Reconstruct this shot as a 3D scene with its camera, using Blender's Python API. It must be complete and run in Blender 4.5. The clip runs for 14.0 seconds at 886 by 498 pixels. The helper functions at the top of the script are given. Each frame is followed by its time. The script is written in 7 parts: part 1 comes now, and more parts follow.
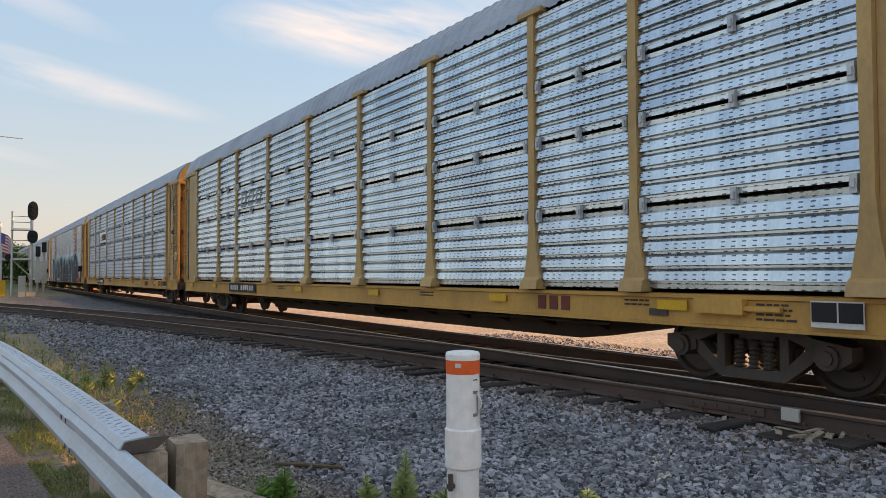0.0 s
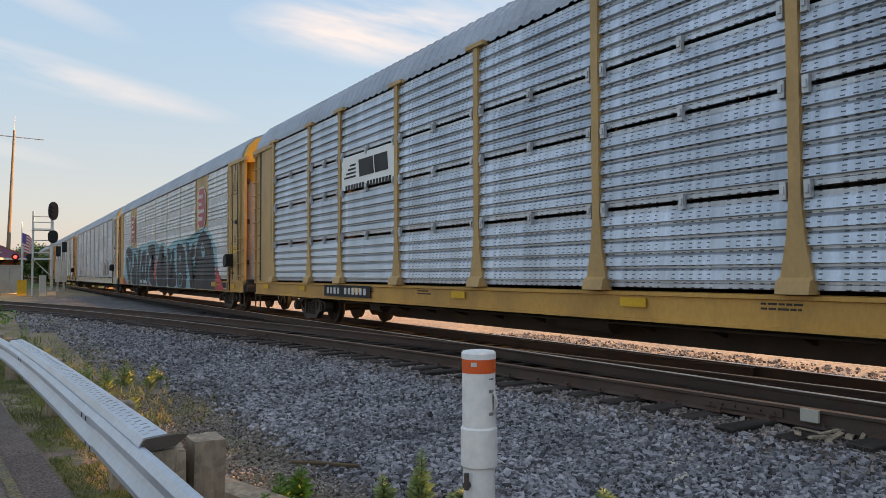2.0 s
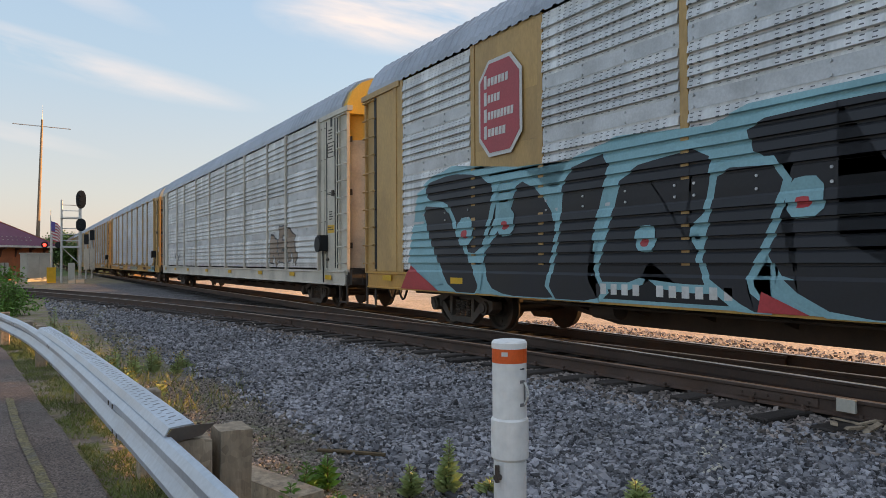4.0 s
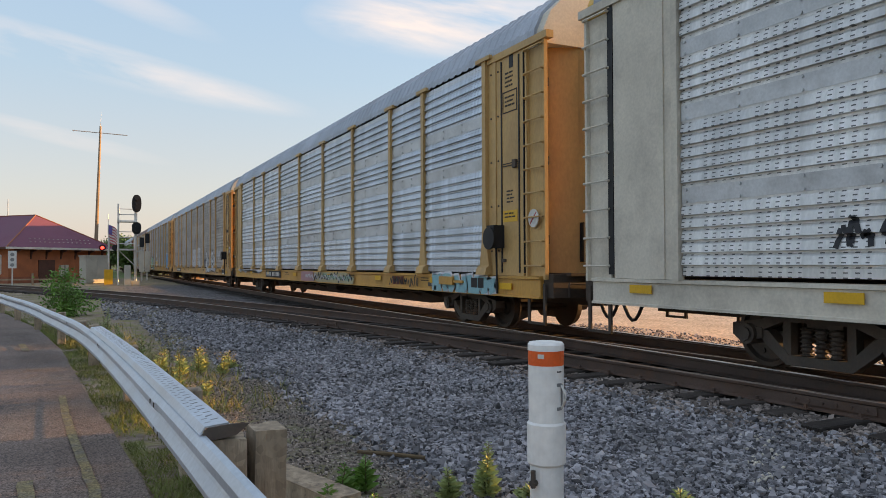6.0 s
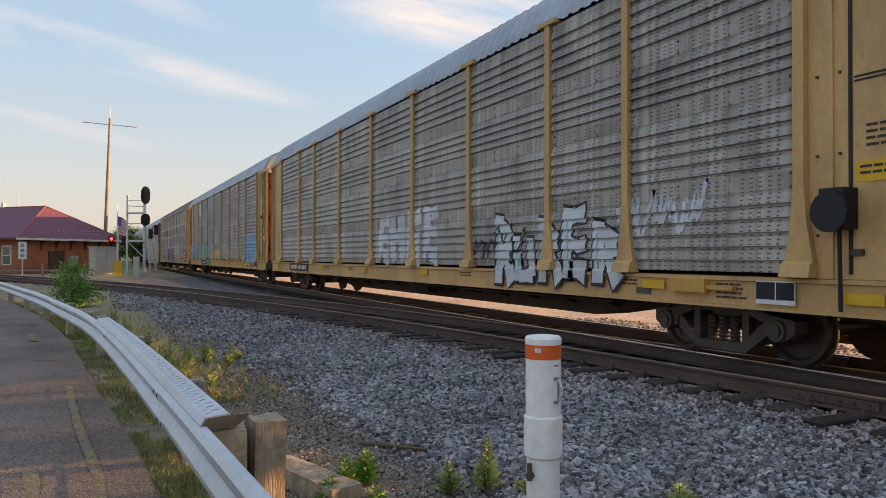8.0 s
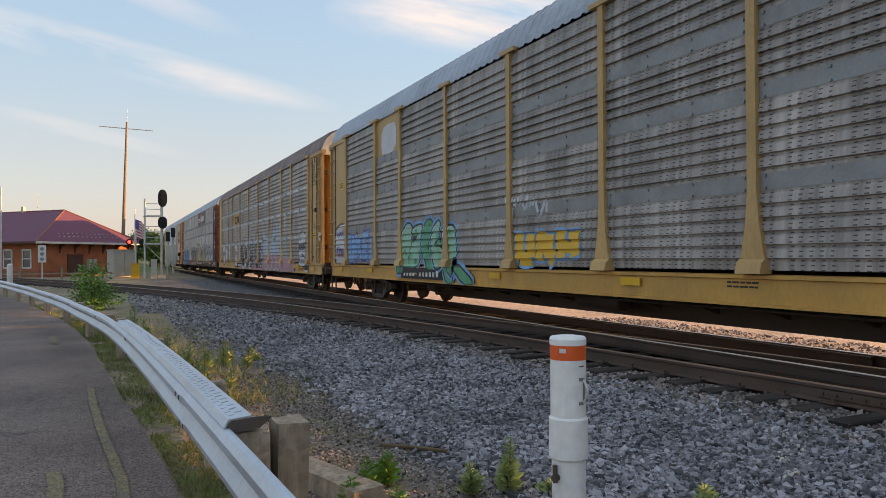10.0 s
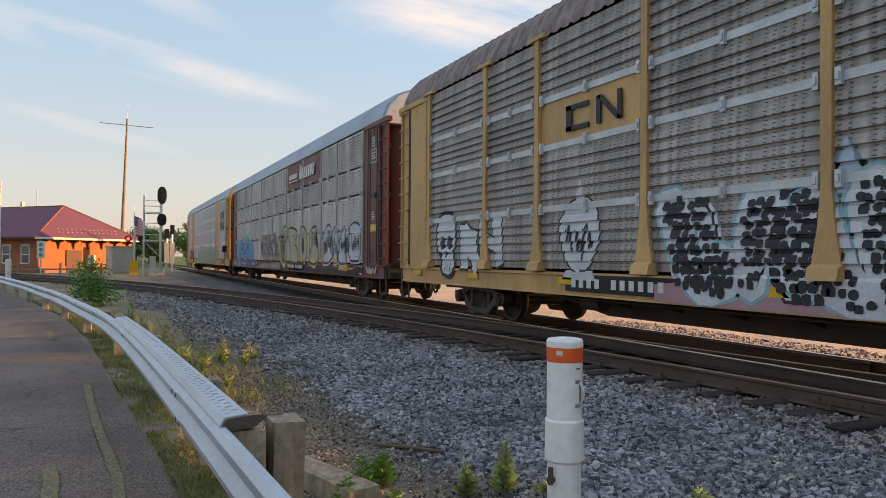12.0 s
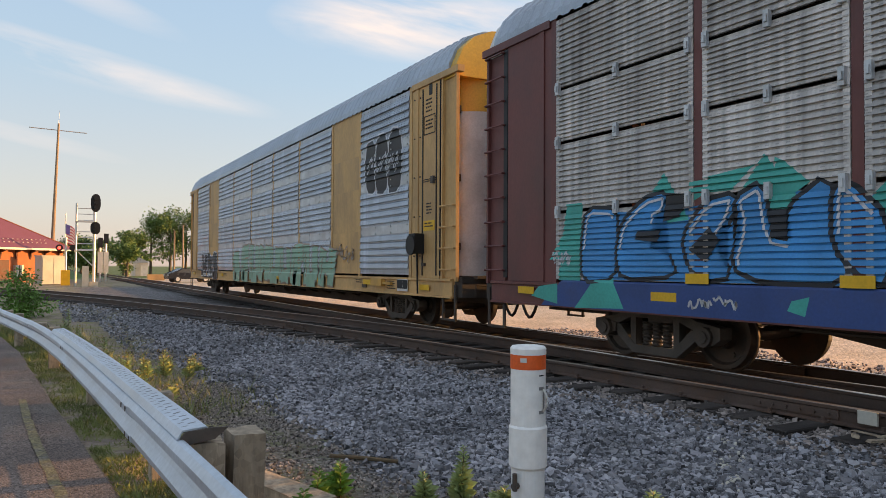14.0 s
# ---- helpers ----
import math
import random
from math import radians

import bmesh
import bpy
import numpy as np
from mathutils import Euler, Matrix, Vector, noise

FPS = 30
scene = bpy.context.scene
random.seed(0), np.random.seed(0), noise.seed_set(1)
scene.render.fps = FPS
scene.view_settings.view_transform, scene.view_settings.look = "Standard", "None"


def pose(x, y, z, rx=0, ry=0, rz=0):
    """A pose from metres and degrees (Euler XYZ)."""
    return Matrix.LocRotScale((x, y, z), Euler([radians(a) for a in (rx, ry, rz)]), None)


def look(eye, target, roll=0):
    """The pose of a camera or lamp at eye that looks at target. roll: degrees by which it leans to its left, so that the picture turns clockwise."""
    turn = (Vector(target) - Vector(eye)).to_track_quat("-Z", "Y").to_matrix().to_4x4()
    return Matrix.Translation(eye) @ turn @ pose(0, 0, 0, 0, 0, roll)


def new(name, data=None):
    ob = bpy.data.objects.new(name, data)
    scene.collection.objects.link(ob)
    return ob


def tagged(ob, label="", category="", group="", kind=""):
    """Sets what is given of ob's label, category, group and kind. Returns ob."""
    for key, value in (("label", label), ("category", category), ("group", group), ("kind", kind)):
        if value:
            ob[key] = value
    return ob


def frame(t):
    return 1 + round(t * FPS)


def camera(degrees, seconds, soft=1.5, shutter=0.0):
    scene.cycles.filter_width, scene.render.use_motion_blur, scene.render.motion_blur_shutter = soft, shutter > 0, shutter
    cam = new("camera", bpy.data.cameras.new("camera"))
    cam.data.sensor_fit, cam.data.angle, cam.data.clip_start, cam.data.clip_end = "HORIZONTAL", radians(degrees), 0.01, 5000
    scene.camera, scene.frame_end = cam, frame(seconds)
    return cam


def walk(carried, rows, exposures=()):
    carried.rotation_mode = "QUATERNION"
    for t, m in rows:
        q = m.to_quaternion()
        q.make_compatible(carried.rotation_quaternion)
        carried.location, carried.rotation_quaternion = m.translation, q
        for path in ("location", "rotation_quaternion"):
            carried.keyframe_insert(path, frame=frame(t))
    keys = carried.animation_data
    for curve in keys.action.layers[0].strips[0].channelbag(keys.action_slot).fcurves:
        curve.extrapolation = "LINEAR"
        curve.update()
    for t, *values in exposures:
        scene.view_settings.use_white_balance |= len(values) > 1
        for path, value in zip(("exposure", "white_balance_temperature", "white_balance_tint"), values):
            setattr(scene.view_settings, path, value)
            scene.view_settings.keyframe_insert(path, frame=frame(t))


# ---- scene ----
cam = camera(62.0, 14.0, soft=0.7)
PATH = [
    (0, (0.074, 0.041, 1.294), (1.151, 1.725, 1.361), -0.2),
    (0.5, (0.073, 0.041, 1.294), (1.143, 1.73, 1.357), -0.2),
    (1, (0.073, 0.041, 1.294), (1.143, 1.73, 1.357), -0.2),
    (1.5, (0.072, 0.041, 1.29), (1.108, 1.75, 1.355), -0.2),
    (2, (0.071, 0.037, 1.292), (1.112, 1.744, 1.358), -0.2),
    (2.5, (0.071, 0.05, 1.29), (1.121, 1.752, 1.357), -0.2),
    (3, (0.061, 0.074, 1.297), (1.096, 1.785, 1.36), -0.3),
    (3.5, (0.073, 0.118, 1.291), (1.098, 1.834, 1.344), -0.4),
    (4, (0.096, 0.141, 1.293), (1.084, 1.879, 1.324), -0.3),
    (4.2, (0.088, 0.132, 1.281), (1.033, 1.894, 1.309), -0.1),
    (6.3, (0.199, 0.175, 1.276), (1.074, 1.973, 1.315), -0.2),
    (6.5, (0.208, 0.174, 1.287), (1.089, 1.969, 1.318), -0.2),
    (7, (0.213, 0.157, 1.284), (1.092, 1.953, 1.307), -0.2),
    (7.5, (0.218, 0.147, 1.279), (1.088, 1.947, 1.301), 0.0),
    (8, (0.213, 0.135, 1.28), (1.069, 1.942, 1.301), 0.1),
    (10.5, (0.188, 0.184, 1.278), (1.004, 2.009, 1.3), -0.3),
    (11, (0.187, 0.186, 1.276), (1.004, 2.011, 1.296), -0.1),
    (11.5, (0.186, 0.182, 1.278), (1.006, 2.006, 1.299), 0.1),
    (12, (0.194, 0.173, 1.28), (1.016, 1.996, 1.304), 0.4),
    (12.5, (0.191, 0.163, 1.277), (1.008, 1.988, 1.307), 0.8),
    (13, (0.137, 0.189, 1.276), (0.963, 2.01, 1.314), 0.8),
    (13.5, (0.106, 0.201, 1.273), (0.962, 2.008, 1.317), 0.5),
    (14, (0.095, 0.209, 1.276), (1.056, 1.962, 1.326), 0.3),
]
EXPOSURE = 1.14
walk(cam, [(t, look(eye, target, roll)) for t, eye, target, roll in PATH], [(0, EXPOSURE, 7180, 15), (14, EXPOSURE, 7180, 15)])

# ---- world, sun, exposure ----
SUN_ELEV, SUN_AZ = radians(4.4), radians(-5.5)      # low sun behind the train, measured from +X towards +Y
EYE_SUN = Vector((math.cos(SUN_ELEV) * math.cos(SUN_AZ), math.cos(SUN_ELEV) * math.sin(SUN_AZ), math.sin(SUN_ELEV)))
sun = new("sun", bpy.data.lights.new("sun", "SUN"))
sun.data.energy, sun.data.angle, sun.data.color = 5.0, radians(0.6), (1.0, 0.56, 0.21)
sun.matrix_world = look(EYE_SUN * 100, (0, 0, 0))


HAZE = 3.75


def build_world():
    w = bpy.data.worlds.new("sky")
    scene.world = w
    w.use_nodes = True
    nt = w.node_tree
    nt.nodes.clear()
    N, L = nt.nodes.new, nt.links.new
    out, bg = N("ShaderNodeOutputWorld"), N("ShaderNodeBackground")
    sky = N("ShaderNodeTexSky")
    sky.sky_type, sky.sun_disc = "NISHITA", False
    sky.sun_elevation, sky.sun_rotation = radians(14), radians(90) - SUN_AZ
    sky.air_density, sky.dust_density, sky.ozone_density = 1.0, 1.2, 1.6
    tc = N("ShaderNodeTexCoord")
    sep = N("ShaderNodeSeparateXYZ")
    L(tc.outputs["Generated"], sep.inputs[0])

    def m(op, a, b=None, clamp=False):
        n = N("ShaderNodeMath")
        n.operation, n.use_clamp = op, clamp
        for i, v in enumerate((a, b)):
            if v is None:
                continue
            if isinstance(v, (int, float)):
                n.inputs[i].default_value = v
            else:
                L(v, n.inputs[i])
        return n.outputs[0]
    az = m("ARCTAN2", sep.outputs[0], sep.outputs[1])       # 0 at +Y, positive towards +X
    el = m("ARCSINE", sep.outputs[2])
    comb = N("ShaderNodeCombineXYZ")
    L(m("MULTIPLY", az, 5.0), comb.inputs[0])
    L(m("MULTIPLY", m("ADD", el, m("MULTIPLY", az, 0.16)), 26.0), comb.inputs[1])
    n1 = N("ShaderNodeTexNoise")
    n1.inputs["Scale"].default_value, n1.inputs["Detail"].default_value, n1.inputs["Roughness"].default_value = 0.9, 7, 0.55
    n1.inputs["Distortion"].default_value = 0.4
    L(comb.outputs[0], n1.inputs["Vector"])

    def cloud(a0, e0, sa, se, tilt, power):
        da = m("SUBTRACT", az, a0)
        de = m("SUBTRACT", m("SUBTRACT", el, e0), m("MULTIPLY", da, tilt))
        q = m("ADD", m("POWER", m("ABSOLUTE", m("DIVIDE", da, sa)), 2.0), m("POWER", m("ABSOLUTE", m("DIVIDE", de, se)), 2.0))
        return m("MULTIPLY", m("SUBTRACT", 1.0, q, True), power)
    total = cloud(0.02, 0.245, 0.27, 0.026, -0.17, 1.1)
    for c in ((0.43, 0.315, 0.17, 0.045, -0.05, 1.5), (0.62, 0.34, 0.3, 0.05, 0.0, 0.9), (-0.03, 0.155, 0.14, 0.012, -0.2, 0.6),
              (-0.7, 0.3, 0.5, 0.05, 0.1, 1.0), (1.8, 0.2, 0.7, 0.06, 0.05, 0.9), (2.9, 0.35, 0.6, 0.06, -0.1, 0.9), (0.05, 0.32, 0.12, 0.02, -0.3, 0.5)):
        total = m("ADD", total, cloud(*c))
    ramp = N("ShaderNodeMapRange")
    ramp.inputs[1].default_value, ramp.inputs[2].default_value = 0.34, 0.80
    L(n1.outputs[0], ramp.inputs[0])
    fac = m("MULTIPLY", m("MULTIPLY", total, ramp.outputs[0]), 0.85, True)
    # evening haze: pale peach at the horizon, clearing to soft blue overhead
    haze = N("ShaderNodeValToRGB")
    cr = haze.color_ramp
    cr.elements[0].position, cr.elements[0].color = 0.0, (0.56, 0.47, 0.445, 1)
    cr.elements[1].position, cr.elements[1].color = 1.0, (0.58, 0.66, 0.78, 1)
    for p, c in ((0.07, (0.50, 0.515, 0.53, 1)), (0.20, (0.375, 0.52, 0.65, 1)), (0.36, (0.315, 0.50, 0.72, 1)), (0.6, (0.42, 0.58, 0.80, 1))):
        e = cr.elements.new(p)
        e.color = c
    L(m("DIVIDE", el, 1.2, True), haze.inputs[0])
    hs = N("ShaderNodeVectorMath")
    hs.operation = "SCALE"
    hs.inputs["Scale"].default_value = HAZE
    L(haze.outputs[0], hs.inputs[0])
    base = N("ShaderNodeMix")
    base.data_type = "RGBA"
    base.inputs[0].default_value = 0.8
    L(sky.outputs[0], base.inputs[6])
    L(hs.outputs[0], base.inputs[7])
    tint = N("ShaderNodeMix")
    tint.data_type = "RGBA"
    tint.inputs[7].default_value = (0.86 * HAZE, 0.78 * HAZE, 0.74 * HAZE, 1)
    L(fac, tint.inputs[0])
    L(base.outputs[2], tint.inputs[6])
    L(tint.outputs[2], bg.inputs[0])
    bg.inputs[1].default_value = 0.15
    L(bg.outputs[0], out.inputs[0])


build_world()


# ---- materials ----
def paint(name, color, rough=0.6, metal=0.0, var=0.25, scale=3.0, fine=40.0, bump=0.15, dirt=None, dirt_amt=0.4, dirt_scale=1.5,
          stretch=(1, 1, 1), rand=0.0, spec=0.4):
    """Painted or bare surface with stains at a large scale, grain at a fine one, and a little relief."""
    mt = bpy.data.materials.new(name)
    mt.use_nodes = True
    nt = mt.node_tree
    N, L = nt.nodes.new, nt.links.new
    bs = nt.nodes["Principled BSDF"]
    tc, mp = N("ShaderNodeTexCoord"), N("ShaderNodeMapping")
    mp.inputs["Scale"].default_value = stretch
    L(tc.outputs["Object"], mp.inputs[0])
    info = N("ShaderNodeObjectInfo")
    off = N("ShaderNodeVectorMath")
    off.operation = "ADD"
    sc = N("ShaderNodeMath")
    sc.operation = "MULTIPLY"
    sc.inputs[1].default_value = 37.0
    L(info.outputs["Random"], sc.inputs[0])
    L(mp.outputs[0], off.inputs[0])
    L(sc.outputs[0], off.inputs[1])
    big, fin = N("ShaderNodeTexNoise"), N("ShaderNodeTexNoise")
    for n, s, d in ((big, scale, 5), (fin, fine, 3)):
        n.inputs["Scale"].default_value, n.inputs["Detail"].default_value = s, d
        L(off.outputs[0], n.inputs["Vector"])

    def mix(kind, fac, a, b):
        n = N("ShaderNodeMix")
        n.data_type, n.blend_type = "RGBA", kind
        for i, v in ((0, fac), (6, a), (7, b)):
            if isinstance(v, (int, float)):
                n.inputs[i].default_value = v
            elif isinstance(v, tuple):
                n.inputs[i].default_value = (*v, 1)
            else:
                L(v, n.inputs[i])
        return n.outputs[2]

    def ramp(src, lo, hi, a, b):
        n = N("ShaderNodeMapRange")
        for i, v in enumerate((lo, hi, a, b)):
            n.inputs[i + 1].default_value = v
        L(src, n.inputs[0])
        return n.outputs[0]
    lo = tuple(c * (1 - var) for c in color)
    hi = tuple(min(1, c * (1 + var * 0.7)) for c in color)
    col = mix("MIX", ramp(big.outputs[0], 0.3, 0.7, 0, 1), lo, hi)
    col = mix("MULTIPLY", 0.5, col, mix("MIX", ramp(fin.outputs[0], 0.3, 0.7, 0, 1), (0.72, 0.72, 0.72), (1, 1, 1)))
    if rand:
        col = mix("MULTIPLY", 1.0, col, mix("MIX", info.outputs["Random"], (1 - rand,) * 3, (1, 1, 1)))
    if dirt:
        dn = N("ShaderNodeTexNoise")
        dn.inputs["Scale"].default_value, dn.inputs["Detail"].default_value, dn.inputs["Roughness"].default_value = dirt_scale, 8, 0.65
        L(off.outputs[0], dn.inputs["Vector"])
        col = mix("MIX", ramp(dn.outputs[0], 0.48, 0.72, 0, dirt_amt), col, dirt)
    L(col, bs.inputs["Base Color"])
    L(ramp(big.outputs[0], 0.25, 0.75, max(0.02, rough - 0.1), min(1, rough + 0.1)), bs.inputs["Roughness"])
    bs.inputs["Metallic"].default_value = metal
    bs.inputs["Specular IOR Level"].default_value = spec
    if bump:
        bp = N("ShaderNodeBump")
        bp.inputs["Strength"].default_value, bp.inputs["Distance"].default_value = bump, 0.01
        L(fin.outputs[0], bp.inputs["Height"])
        L(bp.outputs[0], bs.inputs["Normal"])
    return mt


def perforated(name, color, metal=0.5, rough=0.5, var=0.25, dirt=(0.12, 0.09, 0.07), dirt_amt=0.4, hole=0.85, streak=0.5, rand=0.22):
    """Galvanised side sheet with rows of small punched slots."""
    mt = paint(name, color, rough, metal, var, 1.3, 30, 0.08, dirt, dirt_amt, 0.9, (1, 1, 0.5), rand)
    nt = mt.node_tree
    N, L = nt.nodes.new, nt.links.new
    bs = nt.nodes["Principled BSDF"]
    src = bs.inputs["Base Color"].links[0].from_socket
    tc, sep = N("ShaderNodeTexCoord"), N("ShaderNodeSeparateXYZ")
    L(tc.outputs["Object"], sep.inputs[0])

    def m(op, a, b):
        n = N("ShaderNodeMath")
        n.operation = op
        for i, v in enumerate((a, b)):
            if isinstance(v, (int, float)):
                n.inputs[i].default_value = v
            else:
                L(v, n.inputs[i])
        return n.outputs[0]
    y, z = sep.outputs[1], sep.outputs[2]
    cols = m("LESS_THAN", m("FRACT", m("MULTIPLY", m("ADD", y, 20.0), 1 / 0.125), 0.0), 0.40)
    grp = m("GREATER_THAN", m("FRACT", m("MULTIPLY", m("ADD", y, 20.0), 1 / 0.75), 0.0), 0.18)
    rows = m("LESS_THAN", m("FRACT", m("MULTIPLY", m("ADD", z, 20.0), 1 / 0.050), 0.0), 0.27)
    mask = m("MULTIPLY", m("MULTIPLY", m("MULTIPLY", cols, grp), rows), hole)
    # long vertical water streaks
    st = N("ShaderNodeTexNoise")
    mp = N("ShaderNodeMapping")
    mp.inputs["Scale"].default_value = (1, 7, 0.35)
    L(tc.outputs["Object"], mp.inputs[0])
    L(mp.outputs[0], st.inputs["Vector"])
    st.inputs["Scale"].default_value, st.inputs["Detail"].default_value = 1.2, 5
    mr = N("ShaderNodeMapRange")
    for i, v in enumerate((0.35, 0.7, 1.0, 1 - streak)):
        mr.inputs[i + 1].default_value = v
    L(st.outputs[0], mr.inputs[0])
    sm = N("ShaderNodeMix")
    sm.data_type, sm.blend_type = "RGBA", "MULTIPLY"
    sm.inputs[0].default_value = 1
    L(src, sm.inputs[6])
    L(mr.outputs[0], sm.inputs[7])
    mx = N("ShaderNodeMix")
    mx.data_type = "RGBA"
    mx.inputs[7].default_value = (0.015, 0.015, 0.018, 1)
    L(mask, mx.inputs[0])
    L(sm.outputs[2], mx.inputs[6])
    L(mx.outputs[2], bs.inputs["Base Color"])
    mm = m("MULTIPLY", m("SUBTRACT", 1.0, mask), metal)
    L(mm, bs.inputs["Metallic"])
    return mt


M = {}
GRIME, RUST = (0.07, 0.055, 0.045), (0.16, 0.07, 0.03)
M["galv_bright"] = perforated("galvanised_bright", (0.78, 0.86, 0.95), metal=0.9, rough=0.28, var=0.3, dirt_amt=0.08, streak=0.14, hole=0.85, rand=0.10)
M["galv_blue"] = perforated("galvanised_dull", (0.70, 0.75, 0.82), metal=0.65, rough=0.42, dirt_amt=0.22, streak=0.28, hole=0.85, rand=0.15)
M["galv_slate"] = perforated("galvanised_slate", (0.50, 0.55, 0.63), metal=0.55, rough=0.42, dirt_amt=0.22, streak=0.25, hole=0.85, rand=0.15)
M["galv_white"] = perforated("galvanised_pale", (0.84, 0.83, 0.81), metal=0.4, dirt_amt=0.22, streak=0.22, hole=0.85, rand=0.15)
M["galv_tan"] = perforated("galvanised_weathered", (0.57, 0.50, 0.435), metal=0.18, dirt_amt=0.6, streak=0.5)
M["galv_dark"] = perforated("galvanised_sooty", (0.52, 0.45, 0.40), metal=0.12, dirt_amt=0.6, streak=0.5)
M["galv_brown"] = perforated("galvanised_brownish", (0.82, 0.745, 0.69), metal=0.15, dirt_amt=0.5, streak=0.5, hole=0.35)
M["band"] = paint("galvanised_band", (0.60, 0.61, 0.62), 0.5, 0.3, 0.2, 2, 30, 0.05, GRIME, 0.3)
M["band_dark"] = paint("galvanised_band_grey", (0.30, 0.30, 0.30), 0.55, 0.3, 0.2, 2, 30, 0.05, GRIME, 0.4)
M["yellow"] = paint("rail_yellow_paint", (0.60, 0.32, 0.075), 0.5, 0, 0.16, 0.8, 25, 0.06, (0.20, 0.11, 0.045), 0.45, 1.1, (1, 1, 0.5))
M["yellow_tan"] = paint("sun_faded_yellow_paint", (0.57, 0.355, 0.14), 0.55, 0, 0.18, 0.8, 25, 0.06, (0.20, 0.12, 0.06), 0.45, 1.1, (1, 1, 0.5))
M["yellow_clean"] = paint("fresh_yellow_paint", (0.72, 0.43, 0.07), 0.45, 0, 0.12, 0.8, 25, 0.05, (0.25, 0.14, 0.05), 0.25, 1.0)
M["yellow_pale"] = paint("faded_yellow_paint", (0.64, 0.375, 0.15), 0.6, 0, 0.2, 0.8, 25, 0.06, (0.2, 0.13, 0.07), 0.5, 1.2, (1, 1, 0.4))
M["maroon"] = paint("maroon_paint", (0.17, 0.055, 0.048), 0.55, 0, 0.25, 0.9, 25, 0.06, (0.07, 0.04, 0.04), 0.5, 1.2, (1, 1, 0.5))
M["white_paint"] = paint("white_paint", (0.70, 0.68, 0.64), 0.55, 0, 0.12, 1.2, 25, 0.05, GRIME, 0.35, 1.4)
M["cream"] = paint("cream_paint", (0.66, 0.60, 0.50), 0.55, 0, 0.12, 1.2, 25, 0.05, GRIME, 0.35, 1.4)
M["steel_roof"] = paint("grey_steel_roof", (0.41, 0.44, 0.49), 0.5, 0.3, 0.2, 0.7, 20, 0.08, (0.13, 0.12, 0.12), 0.4, 0.8)
M["steel_roof_light"] = paint("pale_steel_roof", (0.40, 0.44, 0.49), 0.45, 0.4, 0.18, 0.7, 20, 0.08, (0.2, 0.19, 0.19), 0.3, 0.8)
M["rust_roof"] = paint("peeling_rusty_roof", (0.30, 0.235, 0.215), 0.75, 0.1, 0.45, 1.6, 20, 0.15, (0.13, 0.065, 0.05), 0.9, 2.4, (1, 2.5, 1))
M["iron"] = paint("dark_cast_iron", (0.105, 0.086, 0.072), 0.7, 0.2, 0.35, 3, 40, 0.2, RUST, 0.25, 2.5)
M["under"] = paint("underframe_grime", (0.062, 0.048, 0.039), 0.85, 0.0, 0.3, 2, 30, 0.2, (0.09, 0.06, 0.04), 0.5, 1.5)
M["black"] = paint("flat_black", (0.012, 0.012, 0.014), 0.6, 0, 0.3, 2, 30, 0.05)
M["wheel"] = paint("wheel_steel", (0.075, 0.060, 0.050), 0.55, 0.5, 0.3, 2, 30, 0.1, RUST, 0.35, 3)
M["rail"] = paint("brown_rail_steel", (0.105, 0.070, 0.055), 0.75, 0.2, 0.3, 1.5, 40, 0.15, RUST, 0.4, 2)
M["rail_dull"] = paint("dull_rail_head", (0.25, 0.19, 0.155), 0.45, 0.6, 0.2, 1.5, 40, 0.05)
M["rail_head"] = paint("shiny_rail_head", (0.50, 0.46, 0.43), 0.36, 1.0, 0.1, 2, 60, 0.02)
M["tie"] = paint("creosoted_timber", (0.062, 0.050, 0.043), 0.85, 0, 0.35, 1.5, 30, 0.5, (0.12, 0.10, 0.085), 0.5, 2.2, (0.4, 3, 3), 0.4)
M["stone"] = paint("ballast_stone", (0.225, 0.217, 0.228), 0.85, 0, 0.3, 1.2, 30, 0.3, (0.36, 0.33, 0.30), 0.35, 6)
M["stone_dark"] = paint("fouled_ballast_stone", (0.20, 0.165, 0.145), 0.9, 0, 0.35, 1.2, 30, 0.3, (0.22, 0.19, 0.17), 0.3, 6)
M["stone_brown"] = paint("brown_fine_gravel", (0.235, 0.195, 0.165), 0.9, 0, 0.35, 1.2, 30, 0.3, (0.32, 0.28, 0.25), 0.3, 6)
M["asphalt"] = paint("worn_asphalt", (0.172, 0.128, 0.106), 0.9, 0, 0.35, 0.6, 70, 1.0, (0.22, 0.185, 0.15), 0.6, 0.8)
M["road_paint"] = paint("worn_yellow_line", (0.23, 0.185, 0.09), 0.8, 0, 0.25, 3, 60, 0.3, (0.15, 0.132, 0.12), 1.0, 5)
M["galv_rail"] = paint("galvanised_guardrail", (0.55, 0.59, 0.64), 0.42, 0.5, 0.14, 1.5, 30, 0.05, (0.33, 0.33, 0.34), 0.4, 1.4)
M["wood"] = paint("weathered_timber", (0.43, 0.335, 0.235), 0.9, 0, 0.3, 2.0, 24, 0.6, (0.10, 0.08, 0.065), 0.55, 3, (5, 5, 0.6))
M["pvc"] = paint("white_plastic_pipe", (0.90, 0.885, 0.85), 0.38, 0, 0.05, 1.5, 20, 0.02, (0.55, 0.50, 0.43), 0.2, 3)
M["orange"] = paint("reflective_orange_tape", (0.85, 0.13, 0.025), 0.45, 0, 0.12, 4, 60, 0.05)
M["brick"] = paint("orange_brick", (0.42, 0.135, 0.055), 0.85, 0, 0.2, 1.5, 12, 0.3, (0.25, 0.09, 0.05), 0.4, 1)
